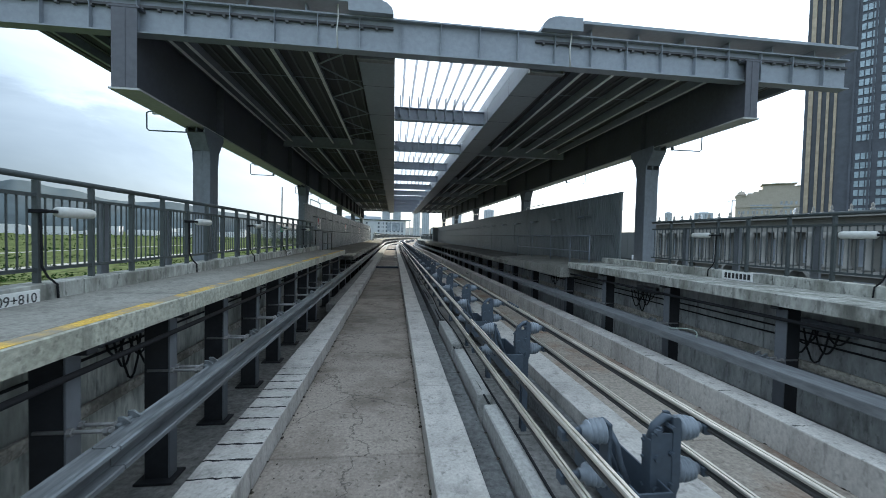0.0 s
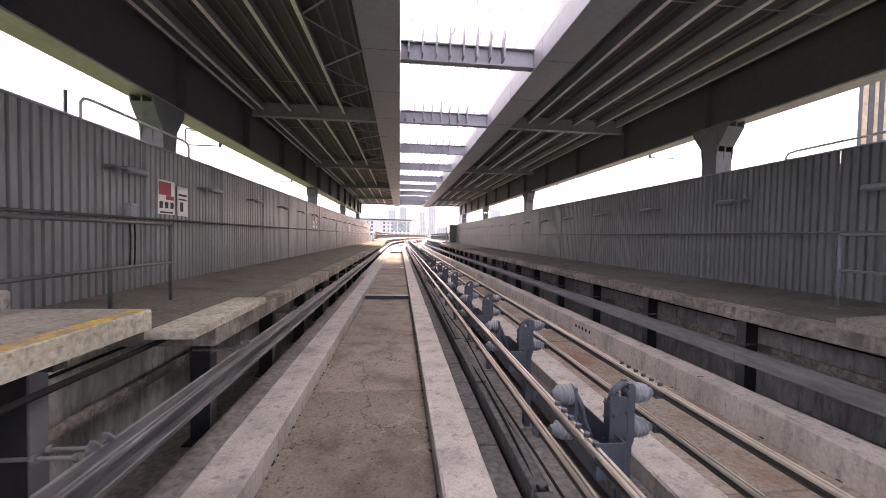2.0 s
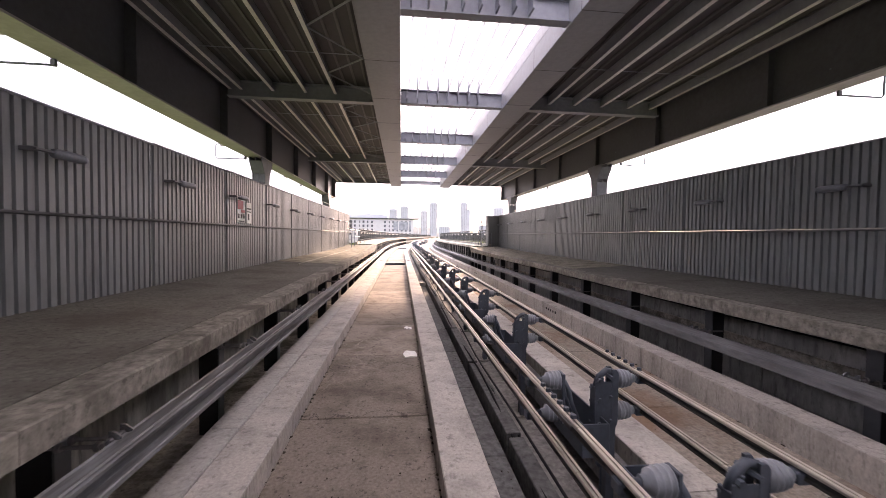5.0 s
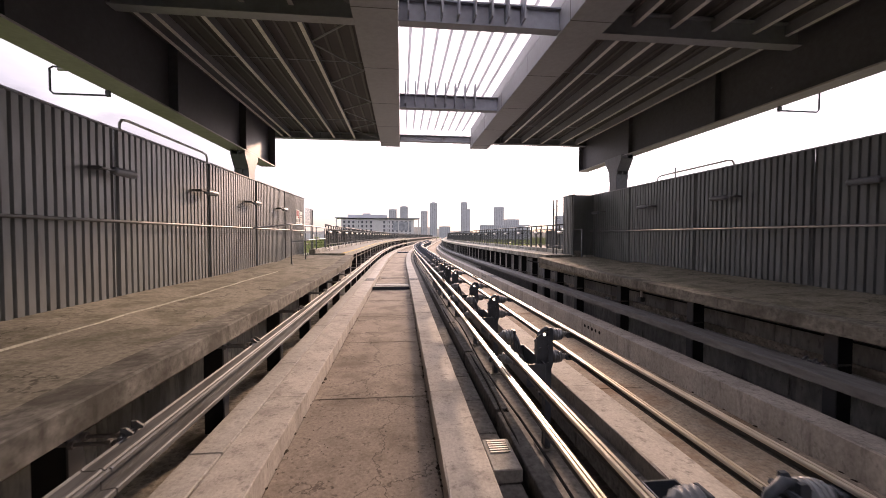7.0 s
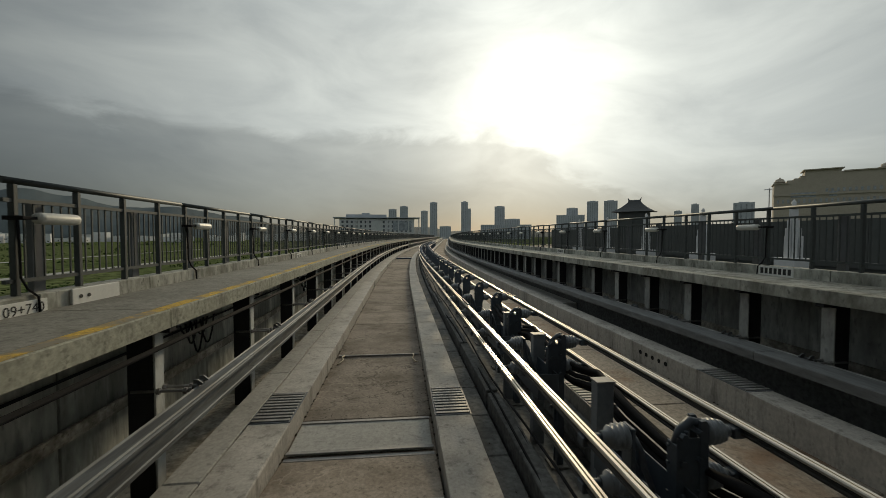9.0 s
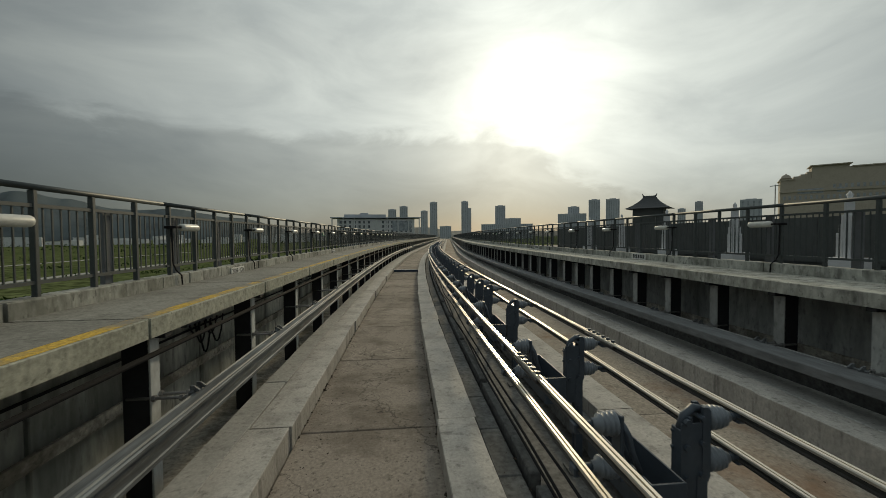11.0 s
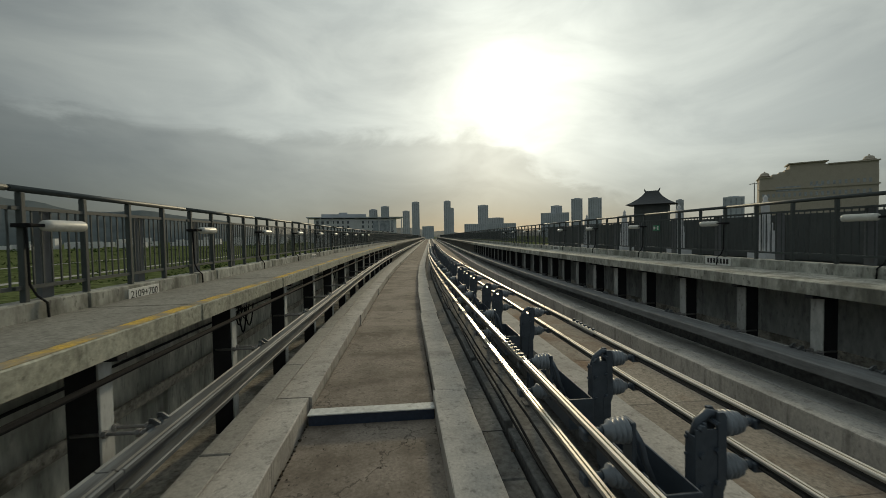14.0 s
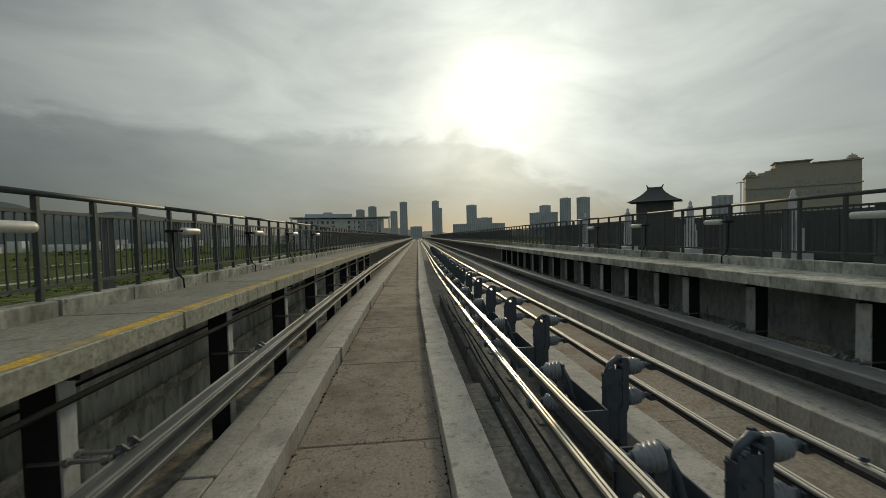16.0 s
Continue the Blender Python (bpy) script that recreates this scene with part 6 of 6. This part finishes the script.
# posters and exit signs
def notice(m, w, h, mat, label, bars=(), name="notice", category="notice"):
    t = thing(name, label, category, m)
    bm = bmesh.new()
    box(bm, 0, 0.006, -w / 2, w / 2, -h / 2, h / 2)
    part("sheet", bm, mat, t)
    for y0, y1, z0, z1, mt in bars:
        bm = bmesh.new()
        box(bm, 0.0062, 0.009, y0, y1, z0, z1)
        part("print", bm, mt, t)
    return t


for s, z in ((23.6, 2.92), (36.28, 2.92), (50.2, 2.9), (71.6, 3.06)):
    notice(station(s - 0.27, -4.305, z), 0.52, 0.62, PLATE_WHITE, "red and white warning poster taped to the corrugated wall",
           ((-0.24, 0.14, 0.04, 0.28, SIGN_RED), (-0.02, 0.23, -0.04, 0.034, SIGN_RED), (-0.22, -0.12, -0.2, -0.08, INK), (-0.05, 0.05, -0.2, -0.08, INK), (0.12, 0.22, -0.2, -0.08, INK), (-0.2, 0.2, -0.29, -0.26, INK)))
    notice(station(s + 0.27, -4.305, z - 0.03, 3), 0.42, 0.58, PLATE_WHITE, "white printed notice curling off the corrugated wall",
           ((-0.16, 0.16, 0.1, 0.14, INK), (-0.16, 0.16, 0.02, 0.05, INK), (-0.1, 0.02, -0.2, -0.02, INK)))


def exit_sign(m, mat, label, facing=1):
    t = thing("exit_sign", label, "exit sign", m, "exit signs")
    f = facing
    bm = bmesh.new()
    box(bm, *sorted((0, 0.015 * f)), -0.15, 0.15, -0.075, 0.075, None, 0.003)
    part("panel", bm, mat, t)
    x0, x1 = sorted((0.0155 * f, 0.018 * f))
    for y0, y1, z0, z1 in ((-0.11, -0.06, -0.05, 0.05), (-0.02, 0.03, -0.012, 0.012), (0.05, 0.11, -0.04, 0.04)):
        bm = bmesh.new()
        box(bm, x0, x1, y0, y1, z0, z1)
        part("pictogram", bm, PLATE_WHITE, t)


exit_sign(station(13.2, -3.585, 2.42), SIGN_GREEN, "small green exit sign fixed to a railing post")
exit_sign(station(71.9, -4.30, 2.33), INK, "small black and white exit sign on the corrugated wall")
exit_sign(station(102.2, -3.585, 2.42), SIGN_GREEN, "small green exit sign fixed to a railing post")
exit_sign(station(118.7, mirror(-3.585), 2.42), SIGN_GREEN, "small green exit sign fixed to the far railing", -1)

# tube handrails on the low walkway by the wall ends
def tube_rail(pts_s, d, z0, name_label, d_end=None, mat=GALV_RAIL):
    r = thing("tube_handrail", name_label, "handrail", None, "tube handrails")
    ds = [d + ((d_end if d_end is not None else d) - d) * k / max(1, len(pts_s) - 1) for k in range(len(pts_s))]
    for s, dd in zip(pts_s, ds):
        bm = bmesh.new()
        p = along(s, dd, z0)
        tube(bm, p, p + Vector((0, 0, 1.15)), 0.024, 8)
        box(bm, p.x - 0.06, p.x + 0.06, p.y - 0.06, p.y + 0.06, z0, z0 + 0.012)
        part("post", bm, mat, r)
    for h in (1.15, 0.6):
        bm = bmesh.new()
        bent_tube(bm, [along(s, dd, z0 + h) for s, dd in zip(pts_s, ds)], 0.022, 8)
        part("rail", bm, mat, r)


tube_rail([12.9, 14.4, 16.3, 18.6, 20.85], mirror(-3.3), 1.30, "thin grey tube handrail standing on the walkway before the wall", None, PORCELAIN)
end_rail = thing("tube_handrail", "thin steel tube handrail before the corrugated wall end", "handrail", None, "tube handrails")
for s in (67.5, 69.4, 71.3, 73.2):
    bm = bmesh.new()
    tube(bm, (-3.55, s, 1.30), (-3.55, s, 2.66), 0.024, 8)
    box(bm, -3.61, -3.49, s - 0.06, s + 0.06, 1.34, 1.375)
    part("post", bm, PORCELAIN, end_rail)
bm = bmesh.new()
bent_tube(bm, [(-4.22, 65.9, 2.5), (-4.1, 66.2, 2.53), (-3.62, 67.3, 2.65), (-3.55, 67.5, 2.66), (-3.55, 70.4, 2.67), (-3.58, 73.6, 2.66)], 0.024, 8)
part("rail", bm, PORCELAIN, end_rail)
bm = bmesh.new()
tube(bm, (-3.55, 67.5, 2.10), (-3.55, 73.3, 2.16), 0.022, 8)
part("rail", bm, PORCELAIN, end_rail)
far_end_rail = thing("tube_handrail", "short steel tube handrail beside the far wall end", "handrail", None, "tube handrails")
bm = bmesh.new()
tube(bm, (7.0, 68.95, 1.42), (7.0, 68.95, 2.56), 0.022, 8)
part("post", bm, PORCELAIN, far_end_rail)
bm = bmesh.new()
tube(bm, (7.0, 68.93, 2.57), (6.86, 70.6, 2.60), 0.024, 8)
part("rail", bm, PORCELAIN, far_end_rail)
cap_box = thing("walkway_box", "small pale concrete block lying on the far walkway", "block")
bm = bmesh.new()
box(bm, 7.28, 7.62, 69.2, 69.4, 1.44, 1.56, None, 0.01)
part("block", bm, COVER, cap_box)
tube_rail([19.0, 20.4, 21.6], -3.3, 1.25, "grey tube handrail with bent end before the corrugated wall")

# wire mesh screens with dark posts at the wall ends
for sgn, f in ((1, lambda d: d), (-1, mirror)):
    ms = thing("mesh_screen", "open wire mesh screen between dark steel posts at the wall end", "mesh screen", None, "mesh screens")
    a0, a1 = (72.6, 74.1) if sgn > 0 else (69.95, 70.65)
    x = -4.3 if sgn > 0 else 6.52
    for s in (a1 - 0.35, a1):
        bm = bmesh.new()
        box(bm, x - 0.022, x + 0.022, s - 0.022, s + 0.022, 1.0 if sgn > 0 else 1.5, 3.55 if sgn > 0 else 3.85, None, 0.004)
        part("post", bm, STEEL_DARK, ms)
    bm = bmesh.new()
    y = a0
    while y < a1:
        tube(bm, (x, y, 2.75), (x, y, 3.55), 0.004, 4, caps=False)
        y += 0.1
    z = 2.75
    while z < 3.56:
        tube(bm, (x, a0, z), (x, a1, z), 0.004, 4, caps=False)
        z += 0.1
    part("wire_mesh", bm, GALV_RAIL, ms)["kind"] = "stuff"
    for z in (1.9, 2.75):
        bm = bmesh.new()
        tube(bm, (x, a0, z), (x, a1, z), 0.018, 6)
        part("rail", bm, GALV_RAIL, ms)

# the far wall steps forward at its end
bm = bmesh.new()
box(bm, mirror(-4.35) - 0.87, mirror(-4.35) - 0.045, 69.5, 69.56, 1.3, 3.96)
tagged(part("wall_return", bm, CORR), "short dark steel return at the end of the corrugated wall", "wall", kind="structure")
bm = bmesh.new()
corrugated(bm, mirror(-4.35) - 0.87, 69.565, 70.5, 1.3, 3.96, sign=-1)
box(bm, mirror(-4.35) - 0.93, mirror(-4.35) - 0.82, 69.48, 70.5, 3.962, 3.985)
tagged(part("wall_end", bm, CORR), "dark corrugated steel panel set forward at the wall end", "wall", kind="structure")

# pipe hoops on the wall tops
for s, f in ((62.85, mirror), (61.0, lambda d: d), (21.5, lambda d: d), (20.0, mirror)):
    h = thing("wall_hoop", "thin white pipe hoop above the corrugated wall", "pipe")
    x = f(-4.4)
    bm = bmesh.new()
    bent_tube(bm, [(x, s, 3.8), (x, s, 4.05), (x, s + 0.06, 4.12), (x, s + 0.2, 4.14), (x, s + 2.6, 4.14), (x, s + 2.75, 4.12), (x, s + 2.8, 4.05), (x, s + 2.8, 3.8)], 0.022, 6)
    part("pipe", bm, LAMP_WHITE, h)

# outrigger brackets on the outer side of the roof girders
hang = thing("outrigger_bracket", "thin galvanised tube bracket standing out from the roof girder", "bracket", station(12.3, GIRD_L - 0.39, 5.25), "outrigger brackets")
bm = bmesh.new()
bent_tube(bm, [(0.02, 0, -0.1), (-1.0, 0, -0.1), (-1.06, 0, -0.04), (-1.06, 0, 0.40), (-1.0, 0, 0.44), (0.26, 0, 0.44)], 0.02, 8)
part("frame", bm, PORCELAIN, hang)
bm = bmesh.new()
box(bm, -0.02, 0.06, -0.03, 0.03, -0.12, -0.001, None, 0.004)
part("clip", bm, STEEL_DARK, hang)
bm = bmesh.new()
tube(bm, (-0.9, 0, 0.39), (-0.15, 0, 0.39), 0.035, 8)
part("tube", bm, LAMP_WHITE, hang)
for s in (20.5, 29.4, 38.1, 46.3, 54.7, 63.1):
    copy_thing(hang, station(s, GIRD_L - 0.39, 5.25))
for s in (12.3, 20.5, 29.4, 38.1, 46.3, 54.7, 63.1):
    copy_thing(hang, station(s, GIRD_R + 0.23, 5.5, 180))

# thin pipes down the front girder
for x in (-1.35, 4.15):
    r = thing("downpipe", "thin pale pipe running down the front roof girder", "pipe")
    bm = bmesh.new()
    bent_tube(bm, [(x, R0 - 0.17, 7.6), (x + 0.02, R0 - 0.17, 7.2), (x - 0.01, R0 - 0.165, 6.9), (x + 0.015, R0 - 0.165, 6.5)], 0.018, 6)
    part("pipe", bm, LAMP_WHITE, r)
# open ends of the two box beams under the front girder
for a, b in (BEAM_L, BEAM_R):
    e = thing("beam_end_frame", "pale steel angle frame round the open end of a roof beam", "frame", None, "beam end frames")
    for x0, x1, z0, z1 in ((a, b, 6.42, 6.45), (a, a + 0.03, 6.45, 6.6), (b - 0.03, b, 6.45, 6.6)):
        bm = bmesh.new()
        box(bm, x0, x1, R0 + 0.15, R0 + 0.3, z0, z1)
        part("angle", bm, GALV, e)

# cable bundle and pale stub posts near the expansion joint
for s in (73.2, 74.95, 76.45):
    sp = thing("stub_post", "pale galvanised square stub post between the tracks", "post", station(s, 1.86, -0.55), "stub posts")
    bm = bmesh.new()
    box(bm, -0.08, 0.08, -0.06, 0.06, 0, 1.5, None, 0.006)
    part("tube", bm, PORCELAIN, sp)
    bm = bmesh.new()
    box(bm, -0.09, 0.09, -0.07, 0.07, 1.5, 1.515, None, 0.003)
    part("cap", bm, GALV, sp)
for k in range(5):
    cb = thing("cable", "thick black power cable sagging between the conductor rail supports", "cable", None, "power cables")
    bm = bmesh.new()
    o = 0.05 * k
    pts = []
    for j in range(13):
        q = j / 12
        pts.append(along(71.6 + 6.2 * q, 1.98 + o * 0.8 + 0.10 * math.sin(3 * q + k), 0.86 - 0.16 * abs(math.sin(3 * math.pi * q)) - 0.05 * k))
    bent_tube(bm, pts, 0.03, 8)
    part("sheath", bm, CABLE, cb)

# black cable loops on the walls under the walkway
rnd = random.Random(3)
for side in (0, 1):
    f = (lambda d: d) if side == 0 else mirror
    for s in (5.0, 9.4, 15.2) + ((76, 83, 91.5, 99, 107, 116, 125) if side == 0 else ()):
        t = thing("cable_loop", "black cable loops hanging from a box under the walkway", "cable", None, "hanging cable loops")
        bm = bmesh.new()
        for j in range(5):
            y0 = s + 0.11 * j * rnd.uniform(0.7, 1.2)
            bent_tube(bm, [along(y0 + (0.3 + 0.04 * j) * q, f(-3.3 + 0.015 * j), 0.95 - (0.16 + 0.09 * ((j * 2) % 5)) * math.sin(math.pi * q) ** 0.7) for q in (0, 0.15, 0.35, 0.5, 0.65, 0.85, 1)], 0.014, 5)
        part("loop", bm, CABLE, t)
        bm = bmesh.new()
        box(bm, f(-3.36) - 0.05, f(-3.36) + 0.05, -0.05, 0.75, 0.93, 1.1, station(s), 0.006)
        part("box", bm, STEEL_DARK, t)

# white marker posts on the covered side
for s in (37.2, 38.9, 63.4):
    t = thing("marker_post", "small white marker post at the edge of the far guide rail", "marker", station(s, mirror(-2.5), 0.8))
    bm = bmesh.new()
    box(bm, -0.02, 0.02, -0.03, 0.03, 0, 0.22, None, 0.004)
    part("post", bm, PLATE_WHITE, t)
    bm = bmesh.new()
    box(bm, -0.06, 0.06, -0.06, 0.06, -0.1, 0.0, None, 0.004)
    part("foot", bm, STEEL_DARK, t)

# lighting masts
for x, y, h in ((-6.5, 71.5, 13.5), (-6.9, 70.4, 13.5), (12.2, 70.8, 14.4), (12.4, 18.5, 14.6), (-6.5, 24.0, 14.0)):
    t = thing("mast", "thin grey mast rising beside the viaduct", "mast", pose(x, y, GROUND_Z), "masts")
    bm = bmesh.new()
    tube(bm, (0, 0, 0), (0, 0, h), 0.05, 8, 0.03)
    part("pole", bm, STEEL_DARK, t)

# drain grate beside the plinth
g = thing("drain_box", "small concrete drain box with a square grate beside the plinth", "drain", station(58.3, 1.06, -0.16))
bm = bmesh.new()
box(bm, -0.15, 0.15, -0.3, 0.3, 0, 0.14, None, 0.01)
part("box", bm, CONC, g)
me = box_mesh("bar", STEEL_DARK, -0.11, 0.11, -0.012, 0.012, 0.1402, 0.15)
for k in range(6):
    piece("bar", me, g, Matrix.Translation((0, 0.02 + 0.045 * k, 0)))

# grit and leaf litter gathered along the feet of the plinths
rnd = random.Random(21)
bm = bmesh.new()
for lo_, hi_, zz, n_, s_to in ((L_RUN[1], R_RUN[0], -0.27, 5200, 150), (0.93, 1.2, -0.16, 900, 150), (mirror(R_RUN[0]), mirror(L_RUN[1]), -0.27, 1600, 150)):
    a_, b_ = sorted((lo_, hi_))
    for k in range(n_):
        q = rnd.random() ** 3.0
        x = a_ + q * 0.5 * (b_ - a_) if rnd.random() < 0.55 else b_ - q * 0.5 * (b_ - a_)
        s_ = rnd.uniform(0, s_to)
        w_ = rnd.uniform(0.006, 0.026) * (1.3 if q < 0.03 else 0.5)
        p_ = along(s_, x, zz + 0.001)
        ring_ = [bm.verts.new(p_ + Vector((w_ * rnd.uniform(0.5, 1.2) * math.cos(j_ * 1.26), 1.6 * w_ * rnd.uniform(0.5, 1.2) * math.sin(j_ * 1.26), 0))) for j_ in range(5)]
        top_ = bm.verts.new(p_ + Vector((0, 0, w_ * rnd.uniform(0.2, 0.6))))
        for j_ in range(5):
            bm.faces.new((ring_[j_], ring_[(j_ + 1) % 5], top_))
tagged(part("grit", bm, DIRT), "dark grit and leaf litter along the plinth feet", "grit", kind="stuff")

# round drain holes in the far plinth face
me_ = bmesh.new()
tube(me_, (-0.004, 0, 0), (0.004, 0, 0), 0.042, 12)
me_ = mesh_of("drain_hole", me_, CABLE)
for s_ in (24.9, 37.7, 50.5, 63.3, 76.4, 87.6, 100.0, 112.4, 124.8):
    for k in range(5):
        piece("drain_hole", me_, floor, station(s_ + 0.19 * k, mirror(L_RUN[1]) + 0.0005, -0.04))

# litter in the trough and a green cable under the walkway
for s_, d_, w_ in ((47.2, 0.20, 0.2), (49.6, 0.22, 0.13)):
    lit = thing("paper_scrap", "crumpled white paper scrap lying in the guideway trough", "litter", station(s_, d_, -0.268), "paper scraps")
    bm = bmesh.new()
    top_, low_ = [], []
    for j in range(9):
        q = j * math.tau / 9
        r_ = w_ * (0.8 + 0.4 * noise.noise((q, s_, 1.0)))
        top_.append(bm.verts.new((r_ * math.cos(q), 1.4 * r_ * math.sin(q), 0.012 + 0.02 * (j % 2))))
        low_.append(bm.verts.new((r_ * math.cos(q), 1.4 * r_ * math.sin(q), 0.0)))
    mid_ = bm.verts.new((0, 0, 0.04))
    for j in range(9):
        k = (j + 1) % 9
        bm.faces.new((top_[j], top_[k], mid_))
        bm.faces.new((low_[j], low_[k], top_[k], top_[j]))
    part("sheet", bm, PLATE_WHITE, lit)
for k in range(3):
    gc = thing("green_cable", "loose green cable looped under the walkway edge", "cable", None, "green cables")
    bm = bmesh.new()
    bent_tube(bm, [along(35.0 + 0.55 * q, -2.32 - 0.05 * k + 0.05 * math.sin(2.1 * q + k), 0.52 - 0.16 * math.sin(0.9 * q + 0.8 * k)) for q in range(8)], 0.017, 6)
    part("sheath", bm, SIGN_GREEN, gc)

# pale wires looped over the near guide rail
for k in range(3):
    pw = thing("loose_wire", "loose pale wire looped over the guide rail", "wire", None, "loose wires")
    bm = bmesh.new()
    bent_tube(bm, [along(102.7 + (0.95 - 0.12 * k) * q, -2.12 + 0.09 * k + 0.05 * math.sin(5 * q + k), 0.62 + (0.25 - 0.05 * k) * math.sin(math.pi * min(1.0, q * 1.1)) ** 0.8) for q in (0, 0.12, 0.25, 0.4, 0.55, 0.7, 0.85, 1)], 0.011, 6)
    part("strand", bm, PALE_WIRE, pw)

for s_ in (6.4, 104.4):
    pw = thing("loose_wire", "pale wire curled on the far guide rail", "wire", None, "loose wires")
    bm = bmesh.new()
    bent_tube(bm, [along(s_ + 0.7 * q, 5.42 + 0.22 * math.sin(math.pi * q), 0.604 + 0.05 * math.sin(math.pi * q)) for q in (0, 0.15, 0.3, 0.5, 0.7, 0.85, 1)], 0.012, 6)
    part("strand", bm, PALE_WIRE, pw)

# slack black cables lying beside the near conductor rails
for k, (d_, z_) in enumerate(((1.33, -0.02), (1.39, -0.06), (1.46, 0.03), (2.42, -0.2))):
    tc = thing("track_cable", "slack black cable lying along the conductor rail supports", "cable", None, "track cables")
    bm = bmesh.new()
    bent_tube(bm, [along(-5 + 0.9 * q, d_ + 0.025 * math.sin(0.7 * q + 2.0 * k), z_ + 0.03 * math.sin(1.15 * q + k)) for q in range(160)], 0.016, 5)
    part("sheath", bm, CABLE, tc)
# small white box on the kerb beside a chainage plate
kb_ = thing("kerb_box", "small white junction box fixed to the walkway kerb", "junction box", station(74.5, -3.527, 1.64))
bm = bmesh.new()
box(bm, -0.002, 0.03, -0.16, 0.55, -0.10, 0.09, None, 0.006)
part("case", bm, PLATE_WHITE, kb_)
for y_ in (-0.05, 0.06):
    bm = bmesh.new()
    tube(bm, (0.028, y_, 0), (0.036, y_, 0), 0.022, 10)
    part("plug", bm, INK, kb_)

# junction boxes with short cables on the corrugated wall
for s_, z_ in ((22.3, 2.62),):
    jb = thing("junction_box", "grey steel junction box on the corrugated wall with black cables", "junction box", station(s_, -4.31, z_), "wall junction boxes")
    bm = bmesh.new()
    box(bm, 0, 0.10, -0.07, 0.07, -0.11, 0.11, None, 0.008)
    part("case", bm, STEEL_PAINT, jb)
    bm = bmesh.new()
    box(bm, 0.1002, 0.108, -0.055, 0.055, -0.09, 0.09, None, 0.003)
    part("cover", bm, PORCELAIN, jb)
    for y_ in (-0.06, 0.05):
        bm = bmesh.new()
        bent_tube(bm, [(0.06, y_, -0.165), (0.07, y_ + 0.01, -0.4), (0.05, y_ + 0.04, -0.6), (0.03, y_ + 0.05, -0.9)], 0.012, 6)
        part("cable", bm, CABLE, jb)

# raised seam along the worn walkway
seam = thing("walkway_seam", "pale crumbling mortar seam along the worn walkway", "seam", kind="structure")
bm = bmesh.new()
bent_tube(bm, [(-3.36 + 0.05 * noise.noise((0.9 * q, 1.7, 0.0)), 52.0 + 0.5 * q, 1.25 + 0.11 * 0.54 + 0.004 * noise.noise((1.3 * q, 4.1, 0.0))) for q in range(28)], 0.017, 6)
part("mortar", bm, CONC_EDGE, seam)

# service pipe hung under the edge of the lower walkway
sp_ = thing("service_pipe", "grey steel service pipe hung under the lower walkway edge", "pipe")
bm = bmesh.new()
sweep(bm, [(-2.16 + 0.028 * math.cos(q * math.tau / 10), 1.0 + 0.028 * math.sin(q * math.tau / 10)) for q in range(10)], 26.0, 70.9)
for fc in bm.faces:
    fc.smooth = len(fc.verts) == 4
part("pipe", bm, GALV_PALE, sp_)
me_ = box_mesh("hanger", STEEL_DARK, -2.20, -2.12, -0.02, 0.02, 0.965, 1.068)
for k in range(18):
    piece("hanger", me_, sp_, station(26.6 + 2.6 * k))
